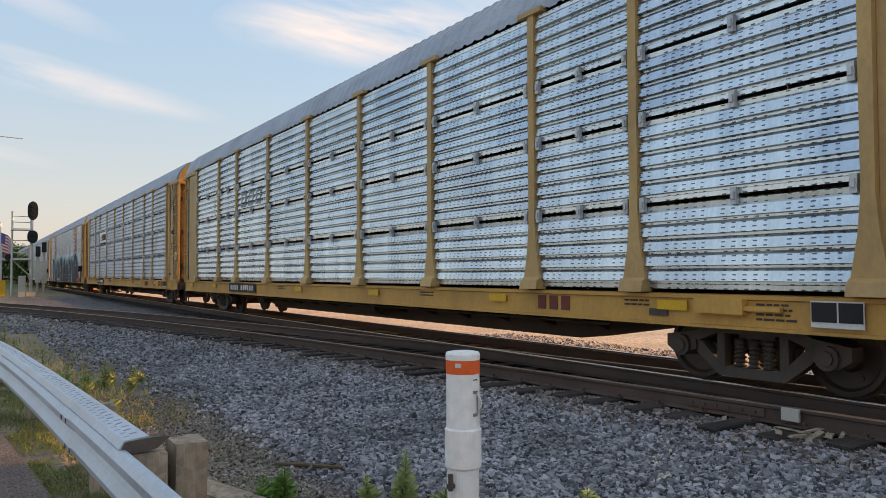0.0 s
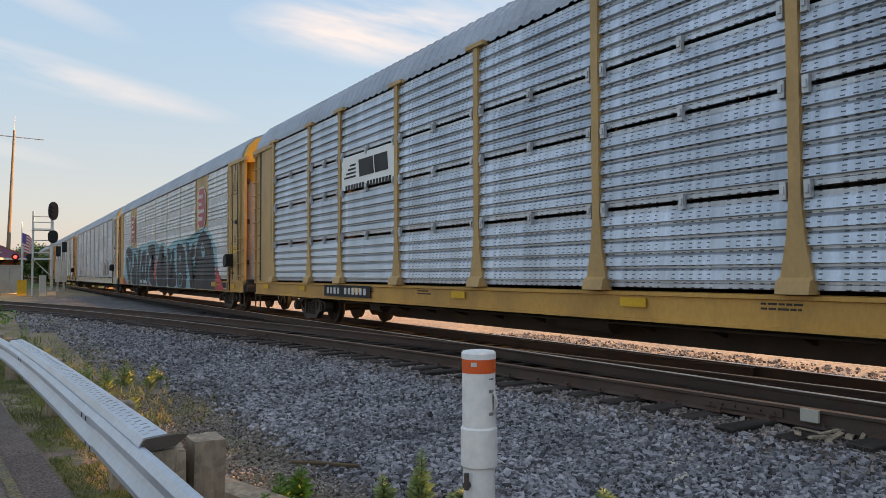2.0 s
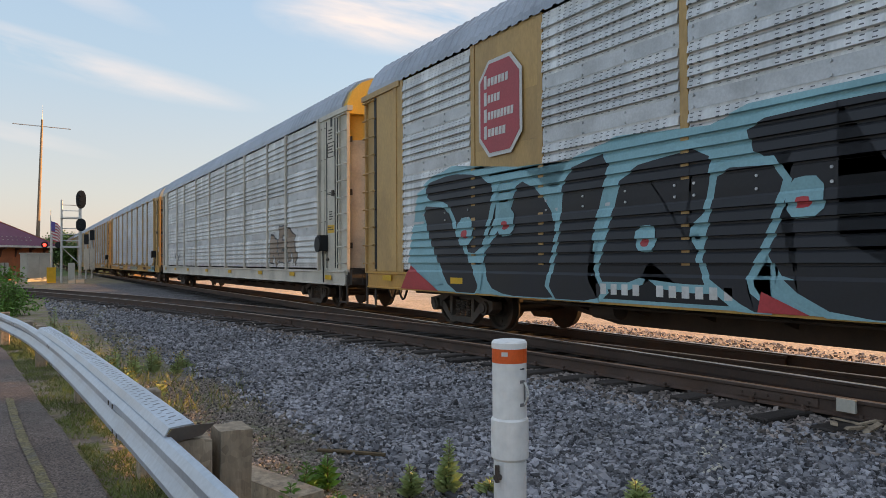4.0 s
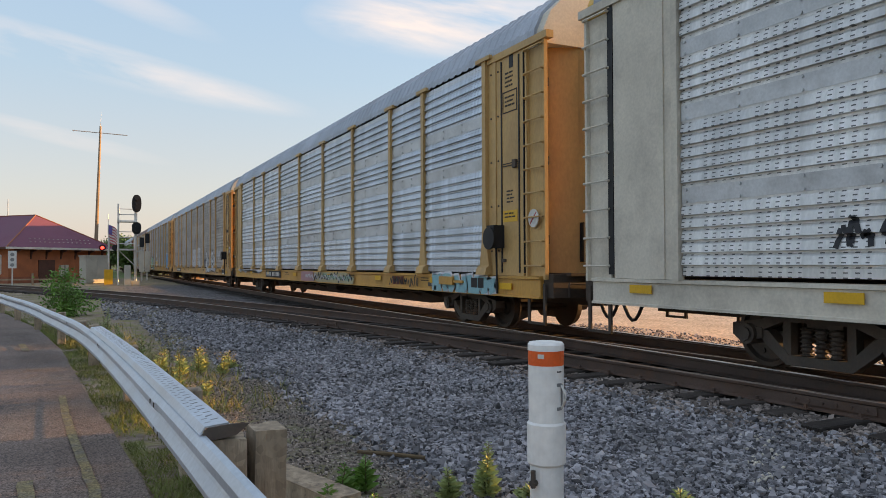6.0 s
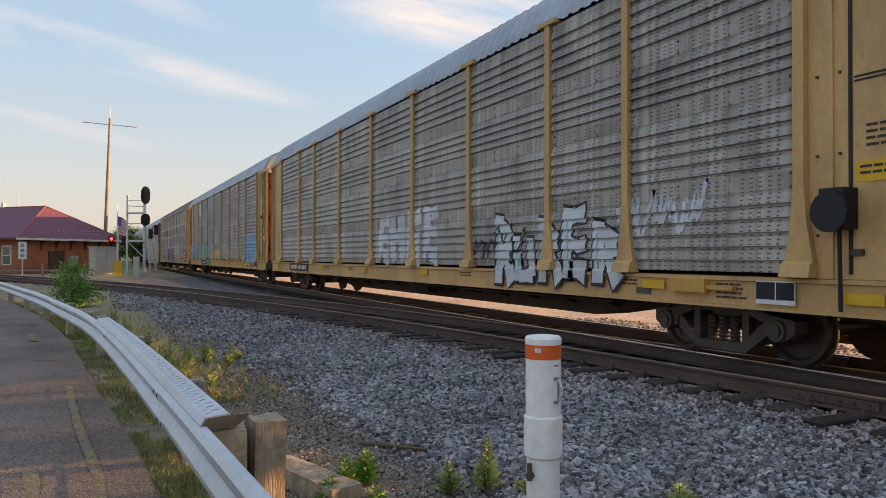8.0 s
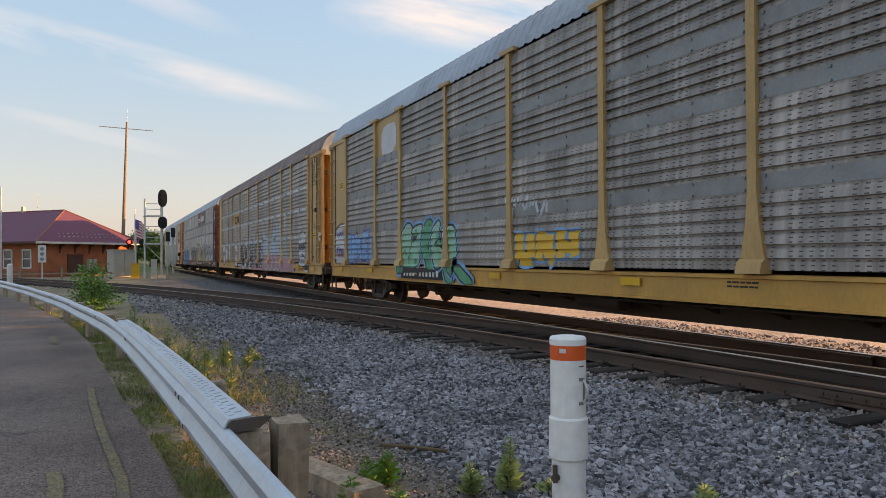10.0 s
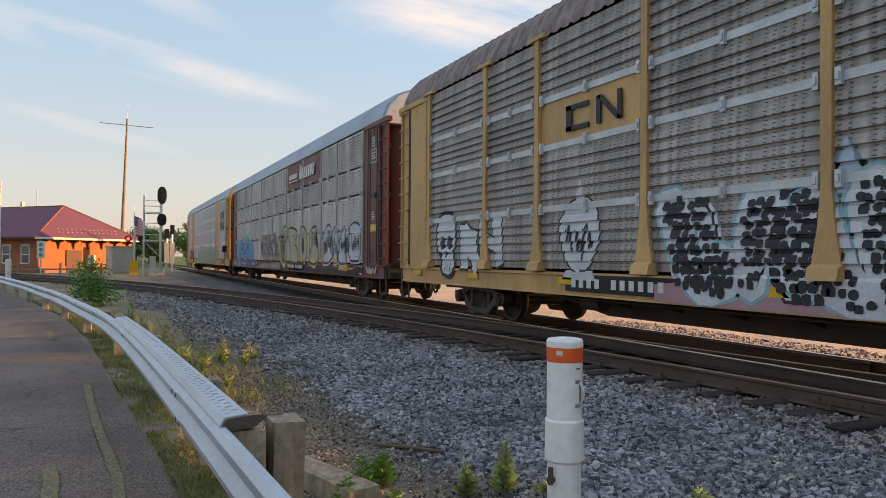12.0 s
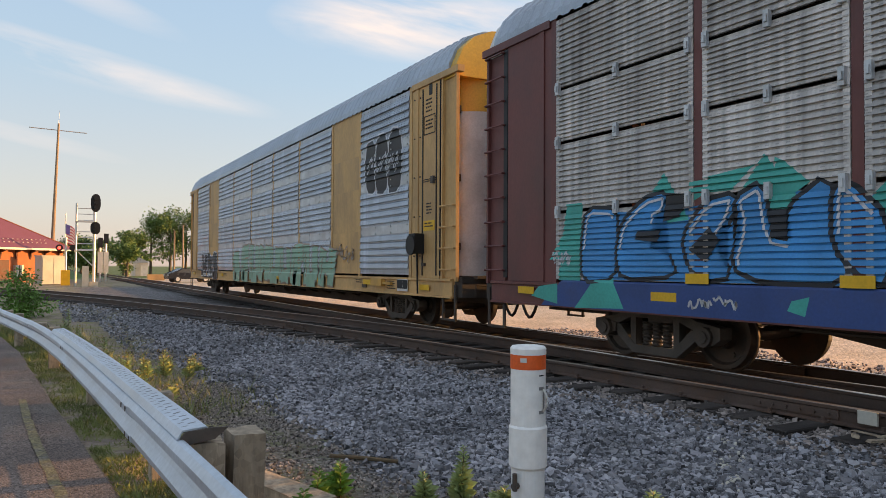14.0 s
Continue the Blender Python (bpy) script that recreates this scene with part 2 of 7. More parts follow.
M["roof_maroon"] = paint("maroon_roof_shingle", (0.18, 0.062, 0.10), 0.75, 0, 0.2, 0.5, 9, 0.3, (0.09, 0.035, 0.04), 0.4, 0.5)
M["trim"] = paint("timber_trim", (0.30, 0.10, 0.05), 0.7, 0, 0.2)
M["dark_wood"] = paint("brown_door_paint", (0.11, 0.045, 0.03), 0.7, 0, 0.25)
M["cab_grey"] = paint("galvanised_cabinet", (0.52, 0.49, 0.42), 0.5, 0.2, 0.12, 1, 30, 0.03, (0.3, 0.27, 0.22), 0.3)
M["cab_alu"] = paint("aluminium_mast", (0.62, 0.60, 0.57), 0.4, 0.4, 0.1)
M["pole"] = paint("pine_pole", (0.33, 0.24, 0.16), 0.9, 0, 0.25, 1.5, 20, 0.3, (0.15, 0.1, 0.07), 0.4, 2, (3, 3, 0.3))
M["leaf"] = paint("green_leaf", (0.15, 0.29, 0.05), 0.6, 0, 0.4, 2, 20, 0.05)
M["leaf_tree"] = paint("tree_leaf", (0.14, 0.215, 0.06), 0.65, 0, 0.45, 0.35, 6, 0.05)
M["grass"] = paint("verge_grass", (0.20, 0.225, 0.06), 0.75, 0, 0.45, 1.2, 15, 0.05)
M["dry"] = paint("dry_grass", (0.36, 0.31, 0.10), 0.8, 0, 0.35, 1.2, 15, 0.05)
M["olive"] = paint("olive_weed_blade", (0.17, 0.195, 0.07), 0.75, 0, 0.45, 1.5, 15, 0.05)
M["flower"] = paint("yellow_weed_flower", (0.42, 0.30, 0.06), 0.7, 0, 0.3, 3, 15, 0.05)
M["weed"] = paint("pale_green_weed", (0.34, 0.40, 0.16), 0.7, 0, 0.3, 3, 15, 0.05)
M["stem"] = paint("brown_stem", (0.16, 0.11, 0.06), 0.85, 0, 0.3)
M["bark"] = paint("tree_bark", (0.13, 0.10, 0.075), 0.9, 0, 0.3, 2, 20, 0.4)
M["car_paint"] = paint("dark_car_paint", (0.03, 0.032, 0.04), 0.25, 0.3, 0.1)
M["glass"] = paint("window_glass", (0.06, 0.07, 0.08), 0.08, 0, 0.1, 1, 10, 0, spec=0.8)
M["g_black"] = paint("black_spray_paint", (0.022, 0.022, 0.026), 0.55, 0, 0.3, 1.5, 30, 0.03)
M["g_aqua"] = paint("pale_aqua_spray_paint", (0.24, 0.45, 0.49), 0.55, 0, 0.15, 1.5, 30, 0.03)
M["g_red"] = paint("red_spray_paint", (0.50, 0.055, 0.06), 0.55, 0, 0.2, 1.5, 30, 0.03)
M["g_white"] = paint("white_spray_paint", (0.62, 0.62, 0.64), 0.55, 0, 0.2, 1.2, 30, 0.03, (0.35, 0.32, 0.33), 0.5, 1.4)
M["g_pink"] = paint("pink_spray_paint", (0.45, 0.25, 0.27), 0.55, 0, 0.2, 1.2, 30, 0.03)
M["g_cyan"] = paint("bright_blue_spray_paint", (0.035, 0.25, 0.55), 0.5, 0, 0.25, 1.5, 30, 0.03)
M["g_sky"] = paint("light_blue_spray_paint", (0.17, 0.36, 0.62), 0.5, 0, 0.2, 1.5, 30, 0.03)
M["g_green"] = paint("green_spray_paint", (0.05, 0.30, 0.13), 0.5, 0, 0.3, 1.2, 30, 0.03, (0.22, 0.42, 0.30), 0.7, 1.2)
M["g_mint"] = paint("mint_spray_paint", (0.24, 0.43, 0.30), 0.5, 0, 0.25, 1.2, 30, 0.03, (0.3, 0.33, 0.3), 0.6, 1.2)
M["g_mint_bright"] = paint("bright_mint_spray_paint", (0.27, 0.50, 0.35), 0.5, 0, 0.2, 1.5, 30, 0.03)
M["g_pale_blue"] = paint("pale_blue_spray_paint", (0.42, 0.50, 0.58), 0.55, 0, 0.2, 1.2, 30, 0.03, (0.45, 0.38, 0.42), 0.5, 1.6)
M["g_teal"] = paint("teal_spray_paint", (0.04, 0.38, 0.32), 0.5, 0, 0.2, 1.5, 30, 0.03)
M["g_tan"] = paint("tan_spray_paint", (0.52, 0.45, 0.26), 0.55, 0, 0.2, 1.5, 30, 0.03)
M["g_brown"] = paint("brown_spray_paint", (0.30, 0.215, 0.155), 0.55, 0, 0.25, 1.5, 30, 0.03)
M["g_navy"] = paint("navy_spray_paint", (0.03, 0.075, 0.24), 0.5, 0, 0.3, 1.2, 30, 0.03, (0.05, 0.05, 0.08), 0.6, 1.2)
M["g_violet"] = paint("violet_spray_paint", (0.12, 0.09, 0.30), 0.55, 0, 0.2, 1.5, 30, 0.03)
M["sign_red"] = paint("faded_red_sign", (0.48, 0.085, 0.10), 0.55, 0, 0.15, 1.5, 30, 0.03)
M["mark_maroon"] = paint("dark_red_owner_paint", (0.16, 0.035, 0.025), 0.55, 0, 0.15, 1.5, 30, 0.03)
M["marker_yellow"] = paint("reflective_yellow_tape", (0.75, 0.42, 0.02), 0.5, 0, 0.1, 3, 30, 0.03)


def speckle(mt, scale, lo, hi, crack=0.0):
    """Aggregate grains, and cracks where asked, on a material."""
    nt = mt.node_tree
    N, L = nt.nodes.new, nt.links.new
    bs = nt.nodes["Principled BSDF"]
    src = bs.inputs["Base Color"].links[0].from_socket
    tc, vo = N("ShaderNodeTexCoord"), N("ShaderNodeTexVoronoi")
    L(tc.outputs["Object"], vo.inputs["Vector"])
    vo.inputs["Scale"].default_value = scale
    mr, mx = N("ShaderNodeMapRange"), N("ShaderNodeMix")
    for i, v in enumerate((0.1, 0.9, lo, hi)):
        mr.inputs[i + 1].default_value = v
    L(vo.outputs["Color"], mr.inputs[0])
    mx.data_type, mx.blend_type = "RGBA", "MULTIPLY"
    mx.inputs[0].default_value = 1
    L(src, mx.inputs[6])
    L(mr.outputs[0], mx.inputs[7])
    out = mx.outputs[2]
    if crack:
        ns, vm = N("ShaderNodeTexNoise"), N("ShaderNodeVectorMath")
        ns.inputs["Scale"].default_value, ns.inputs["Detail"].default_value = 1.5, 6
        vm.operation = "MULTIPLY_ADD"
        vm.inputs[1].default_value = (0.9, 0.9, 0.0)
        L(tc.outputs["Object"], ns.inputs["Vector"])
        L(ns.outputs["Color"], vm.inputs[0])
        L(tc.outputs["Object"], vm.inputs[2])
        ed, em, ex = N("ShaderNodeTexVoronoi"), N("ShaderNodeMapRange"), N("ShaderNodeMix")
        ed.feature = "DISTANCE_TO_EDGE"
        ed.inputs["Scale"].default_value = crack
        L(vm.outputs[0], ed.inputs["Vector"])
        for i, v in enumerate((0.0015, 0.006, 0.5, 0.0)):
            em.inputs[i + 1].default_value = v
        L(ed.outputs["Distance"], em.inputs[0])
        ex.data_type = "RGBA"
        ex.inputs[7].default_value = (0.045, 0.042, 0.035, 1)
        L(em.outputs[0], ex.inputs[0])
        L(out, ex.inputs[6])
        out = ex.outputs[2]
    L(out, bs.inputs["Base Color"])


speckle(M["asphalt"], 85, 0.45, 1.75, 0.45)
speckle(M["road_paint"], 60, 0.5, 1.4)
speckle(M["wood"], 30, 0.8, 1.15)


def glow(name, color, strength):
    mt = bpy.data.materials.new(name)
    mt.use_nodes = True
    bs = mt.node_tree.nodes["Principled BSDF"]
    bs.inputs["Base Color"].default_value = (*color, 1)
    bs.inputs["Emission Color"].default_value = (*color, 1)
    bs.inputs["Emission Strength"].default_value = strength
    return mt


M["red_lamp"] = glow("red_signal_lamp", (1.0, 0.03, 0.02), 4.0)


# ---- mesh helpers ----
def mesh_of(bm, name="mesh"):
    bmesh.ops.recalc_face_normals(bm, faces=bm.faces)
    me = bpy.data.meshes.new(name)
    bm.to_mesh(me)
    bm.free()
    me.materials.append(None)
    return me


def raw_mesh(name, verts, faces, smooth=False):
    me = bpy.data.meshes.new(name)
    me.from_pydata(verts, [], faces)
    me.materials.append(None)
    if smooth:
        me.shade_smooth()
    return me


def part(name, geo, material, parent=None, label="", at=None):
    """Links a bmesh or a shared mesh as one object under its parent."""
    me = mesh_of(geo, name) if isinstance(geo, bmesh.types.BMesh) else geo
    ob = new(name, me)
    ob.material_slots[0].link = "OBJECT"
    ob.material_slots[0].material = material
    if parent is not None:
        ob.parent = parent
    if at is not None:
        ob.matrix_basis = at
    if label:
        ob["label"] = label
    return ob


def thing(name, label, category, at=None, group="", kind=""):
    ob = new(name)
    if at is not None:
        ob.matrix_basis = at
    return tagged(ob, label, category, group, kind)


def box(bm, x0, x1, y0, y1, z0, z1, m=None):
    vs = [bm.verts.new((x, y, z)) for x in (x0, x1) for y in (y0, y1) for z in (z0, z1)]
    if m is not None:
        for v in vs:
            v.co = m @ v.co
    for f in ((0, 1, 3, 2), (4, 6, 7, 5), (0, 4, 5, 1), (2, 3, 7, 6), (0, 2, 6, 4), (1, 5, 7, 3)):
        bm.faces.new([vs[i] for i in f])
    return bm


def boxes(*rows):
    bm = bmesh.new()
    for r in rows:
        box(bm, *r)
    return bm


def prism(bm, poly, axis, a, b, m=None):
    """Extrudes a closed polygon of (u, v) along an axis from a to b."""
    def co(u, v, w):
        p = {"x": (w, u, v), "y": (u, w, v), "z": (u, v, w)}[axis]
        return m @ Vector(p) if m is not None else Vector(p)
    r0, r1 = [bm.verts.new(co(u, v, a)) for u, v in poly], [bm.verts.new(co(u, v, b)) for u, v in poly]
    n = len(poly)
    bm.faces.new(r0)
    bm.faces.new(r1[::-1])
    for i in range(n):
        j = (i + 1) % n
        bm.faces.new((r0[i], r1[i], r1[j], r0[j]))
    return bm


def rod(bm, p, q, r, n=8, r2=None):
    p, q = Vector(p), Vector(q)
    m = Matrix.Translation(p) @ (q - p).to_track_quat("Z", "Y").to_matrix().to_4x4()
    h = (q - p).length
    r2 = r if r2 is None else r2
    a = [bm.verts.new(m @ Vector((r * math.cos(6.2832 * i / n), r * math.sin(6.2832 * i / n), 0))) for i in range(n)]
    b = [bm.verts.new(m @ Vector((r2 * math.cos(6.2832 * i / n), r2 * math.sin(6.2832 * i / n), h))) for i in range(n)]
    bm.faces.new(a[::-1])
    bm.faces.new(b)
    for i in range(n):
        bm.faces.new((a[i], a[(i + 1) % n], b[(i + 1) % n], b[i]))
    return bm


def tube(bm, pts, r, n=6):
    """One continuous bent tube."""
    rings = []
    for i, p in enumerate(pts):
        d = Vector(pts[min(len(pts) - 1, i + 1)]) - Vector(pts[max(0, i - 1)])
        q = d.to_track_quat("Z", "X").to_matrix()
        rings.append([bm.verts.new(Vector(p) + q @ Vector((r * math.cos(6.2832 * k / n), r * math.sin(6.2832 * k / n), 0))) for k in range(n)])
    for a, b in zip(rings, rings[1:]):
        for k in range(n):
            bm.faces.new((a[k], a[(k + 1) % n], b[(k + 1) % n], b[k]))
    bm.faces.new(rings[0][::-1])
    bm.faces.new(rings[-1])
    return bm


def lathe(bm, rows, n=24, m=None):
    """Rings of (radius, z), closed at both ends."""
    rings = []
    for r, z in rows:
        ring = [bm.verts.new((r * math.cos(6.2832 * i / n), r * math.sin(6.2832 * i / n), z)) for i in range(n)]
        if m is not None:
            for v in ring:
                v.co = m @ v.co
        rings.append(ring)
    bm.faces.new(rings[0][::-1])
    bm.faces.new(rings[-1])
    for a, b in zip(rings, rings[1:]):
        for i in range(n):
            bm.faces.new((a[i], a[(i + 1) % n], b[(i + 1) % n], b[i]))
    return bm


def sweep(bm, profile, pts, closed=True):
    """Sweeps a profile of (side, up) along ground points (x, y, z); side is to the right of the way."""
    rings = []
    for i, p in enumerate(pts):
        a, b = Vector(pts[max(0, i - 1)]), Vector(pts[min(len(pts) - 1, i + 1)])
        d = (b - a).normalized()
        side = Vector((d.y, -d.x, 0)).normalized()
        rings.append([bm.verts.new(Vector(p) + side * u + Vector((0, 0, v))) for u, v in profile])
    n = len(profile)
    for a, b in zip(rings, rings[1:]):
        for i in range(n if closed else n - 1):
            j = (i + 1) % n
            bm.faces.new((a[i], a[j], b[j], b[i]))
    if closed:
        bm.faces.new(rings[0][::-1])
        bm.faces.new(rings[-1])
    return bm


def interp(x, table):
    for (x0, y0), (x1, y1) in zip(table, table[1:]):
        if x <= x1:
            return y0 + (y1 - y0) * (x - x0) / (x1 - x0)
    return table[-1][1]


# ---- ground, road and tracks ----
TRACK_X, GAUGE = 8.35, 0.755          # centre of the main track; half the distance of the rail heads
ROAD_Z = -0.30


def spread(y):
    """How far the diverging track lies on the camera's side of the main one."""
    return 0.55 + 0.045 * y + 0.0033 * y * y


def near_rail(y):
    return TRACK_X - GAUGE - spread(max(-8.0, y))


def ground_z(x, y):
    e = min(near_rail(min(y, 60)), 7.6) - 0.75 if y < 60 else 5.5
    n = 0.05 * noise.noise((x * 0.5, y * 0.5, 0)) + 0.03 * noise.noise((x * 1.7, y * 1.7, 3))
    if x > 10.9:
        z = -0.34 + n * 0.6
    elif x > e:
        return -0.245 + n * 0.25
    else:
        d = (e - x) / 1.6
        z = -0.245 - 0.15 * (1 - (1 - min(1, d)) ** 2) + n * min(1, d)
    if x < 1.6:
        k = max(0.0, min(1.0, 1.6 - x))
        z = z * (1 - k) + (-0.325) * k
    return z


def ground_material():
    mt = paint("gravel_dirt_and_shade", (0.215, 0.205, 0.205), 0.95, 0, 0.3, 0.8, 25, 0.6)
    nt = mt.node_tree
    N, L = nt.nodes.new, nt.links.new
    bs = nt.nodes["Principled BSDF"]
    gravel = bs.inputs["Base Color"].links[0].from_socket
    tc, sep = N("ShaderNodeTexCoord"), N("ShaderNodeSeparateXYZ")
    L(tc.outputs["Object"], sep.inputs[0])
    vor = N("ShaderNodeTexVoronoi")
    vor.inputs["Scale"].default_value = 17
    L(tc.outputs["Object"], vor.inputs["Vector"])
    nz = N("ShaderNodeTexNoise")
    nz.inputs["Scale"].default_value, nz.inputs["Detail"].default_value = 0.7, 6
    L(tc.outputs["Object"], nz.inputs["Vector"])

    def m(op, a, b):
        n = N("ShaderNodeMath")
        n.operation = op
        for i, v in enumerate((a, b)):
            if isinstance(v, (int, float)):
                n.inputs[i].default_value = v
            else:
                L(v, n.inputs[i])
        return n.outputs[0]

    def rng(v, lo, hi, a=0.0, b=1.0):
        n = N("ShaderNodeMapRange")
        for i, q in enumerate((lo, hi, a, b)):
            n.inputs[i + 1].default_value = q
        L(v, n.inputs[0])
        return n.outputs[0]

    def mix(fac, a, b, kind="MIX"):
        n = N("ShaderNodeMix")
        n.data_type, n.blend_type = "RGBA", kind
        for i, v in ((0, fac), (6, a), (7, b)):
            if isinstance(v, tuple):
                n.inputs[i].default_value = (*v, 1)
            elif isinstance(v, (int, float)):
                n.inputs[i].default_value = v
            else:
                L(v, n.inputs[i])
        return n.outputs[2]
    x = m("ADD", sep.outputs[0], m("MULTIPLY", m("SUBTRACT", nz.outputs[0], 0.5), 2.4))
    y = m("ADD", sep.outputs[1], m("MULTIPLY", m("SUBTRACT", nz.outputs[0], 0.5), 9.0))
    stones = mix(1.0, gravel, mix(rng(vor.outputs["Color"], 0.1, 0.9), (0.55, 0.55, 0.57), (1.25, 1.22, 1.2)), "MULTIPLY")
    # stone edges go near black, shade of the gaps put into the colour
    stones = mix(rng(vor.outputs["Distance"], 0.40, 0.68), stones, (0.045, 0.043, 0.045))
    nf = N("ShaderNodeTexNoise")
    nf.inputs["Scale"].default_value, nf.inputs["Detail"].default_value = 2.6, 7
    L(tc.outputs["Object"], nf.inputs["Vector"])
    dirt = mix(rng(nz.outputs[0], 0.35, 0.65), (0.20, 0.148, 0.11), (0.31, 0.238, 0.18))
    dirt = mix(0.7, dirt, mix(rng(vor.outputs["Color"], 0.2, 0.8), (0.6, 0.6, 0.6), (1.25, 1.25, 1.25)), "MULTIPLY")
    moss = mix(rng(nz.outputs[0], 0.35, 0.65), (0.15, 0.15, 0.045), (0.26, 0.235, 0.08))
    dirt = mix(rng(nf.outputs[0], 0.44, 0.60, 0.0, 0.85), dirt, moss)
    sand = mix(rng(nz.outputs[0], 0.3, 0.7), (0.52, 0.39, 0.27), (0.68, 0.53, 0.39))
    sand = mix(0.6, sand, mix(rng(vor.outputs["Color"], 0.2, 0.8), (0.5, 0.5, 0.5), (1.2, 1.2, 1.2)), "MULTIPLY")
    green = mix(rng(nz.outputs[0], 0.35, 0.65), (0.075, 0.12, 0.03), (0.14, 0.17, 0.05))
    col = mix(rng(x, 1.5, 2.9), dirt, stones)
    # oily main-track ballast, its colour darkened further for shade under the cars
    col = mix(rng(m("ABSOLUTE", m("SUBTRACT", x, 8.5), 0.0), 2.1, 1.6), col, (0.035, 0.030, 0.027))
    col = mix(rng(x, 10.6, 11.4), col, sand)
    col = mix(rng(y, 55, 62), col, mix(rng(x, 9.0, 11.0), dirt, sand))
    col = mix(rng(y, 96, 104), col, green)
    col = mix(rng(x, -16, -22), col, green)
    L(col, bs.inputs["Base Color"])
    bp = N("ShaderNodeBump")
    bp.inputs["Strength"].default_value, bp.inputs["Distance"].default_value = 0.8, 0.03
    L(vor.outputs["Distance"], bp.inputs["Height"])
    bp.invert = True
    L(bp.outputs[0], bs.inputs["Normal"])
    return mt


def build_ground():
    def steps(a, fine0, fine1, b, s):
        v = [fine0 + s * i for i in range(int((fine1 - fine0) / s) + 1)]
        g = s
        while v[-1] < b:
            g *= 1.35
            v.append(min(b, v[-1] + g))
        g = s
        while v[0] > a:
            g *= 1.35
            v.insert(0, max(a, v[0] - g))
        return v
    xs, ys = steps(-1500, -3, 13, 1500, 0.22), steps(-900, -4, 50, 2600, 0.3)
    verts = [(x, y, ground_z(x, y)) for y in ys for x in xs]
    w = len(xs)
    faces = [(j * w + i, j * w + i + 1, (j + 1) * w + i + 1, (j + 1) * w + i) for j in range(len(ys) - 1) for i in range(w - 1)]
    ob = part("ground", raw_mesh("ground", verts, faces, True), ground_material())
    tagged(ob, "grey crushed stone and brown dirt ground beside railway tracks", "ground", kind="structure")


build_ground()
ROAD_EDGE = [(-6, 0.70), (4.5, 0.625), (5.3, 0.61), (6.0, 0.57), (7.4, 0.47), (9.7, 0.25), (12.5, 0.04), (15.8, -0.22), (21, -0.85), (26, -1.75), (34, -3.3), (48, -6.3), (62, -10.4)]


def build_road():
    bm = bmesh.new()
    ys = [-6 + i for i in range(69)]
    top = [[bm.verts.new((x, y, ROAD_Z + 0.012 + (0.012 * noise.noise((x, y, 5)) if 0 < k < 8 else 0))) for k in range(9)
            for x in [interp(y, ROAD_EDGE) + 0.04 * noise.noise((y * 2.1, 0, 1)) - 1.05 * k]] for y in ys]
    for a, b in zip(top, top[1:]):
        for i in range(8):
            bm.faces.new((a[i], a[i + 1], b[i + 1], b[i]))
    side = [[bm.verts.new((r[k].co.x, r[k].co.y, ROAD_Z - 0.15)) for k in (0, 8)] for r in top]
    for a, b, s, t in zip(top, top[1:], side, side[1:]):
        bm.faces.new((a[0], b[0], t[0], s[0]))
        bm.faces.new((a[8], s[1], t[1], b[8]))
    road = part("road", bm, M["asphalt"])
    tagged(road, "worn grey asphalt road with cracked edge beside a guardrail", "road", kind="structure")
    for nm, pts, w in (("line", [(0.27, 5.0), (0.25, 5.9), (0.10, 7.6), (0.02, 8.8), (-0.06, 10.3)], 0.038), ("line", [(-0.13, 4.9), (-0.15, 5.6), (-0.19, 6.4)], 0.05),
                       ("line", [(-0.75, 15.5), (-0.95, 17.2)], 0.06), ("line", [(-0.6, 12.8), (-0.15, 12.6)], 0.05)):
        bm = bmesh.new()
        fine = []
        for (ax, ay), (bx, by) in zip(pts, pts[1:]):
            for i in range(6):
                f = i / 6
                fine.append((ax + (bx - ax) * f, ay + (by - ay) * f))
        rows = [(bm.verts.new((x - w * (1 + 0.4 * noise.noise((y * 3, 1, 0))), y, ROAD_Z + 0.03)),
                 bm.verts.new((x + w * (1 + 0.4 * noise.noise((y * 3, 9, 0))), y, ROAD_Z + 0.03))) for x, y in fine]
        for (a, b), (c, d) in zip(rows, rows[1:]):
            bm.faces.new((a, b, d, c))
        part("painted_line", bm, M["road_paint"], road, "worn yellow painted line")


build_road()
RAIL_BODY = [(-0.07, -0.172), (0.07, -0.172), (0.07, -0.160), (0.012, -0.145), (0.010, -0.045), (0.034, -0.035), (0.036, -0.006), (-0.036, -0.006),
             (-0.034, -0.035), (-0.010, -0.045), (-0.012, -0.145), (-0.07, -0.160)]


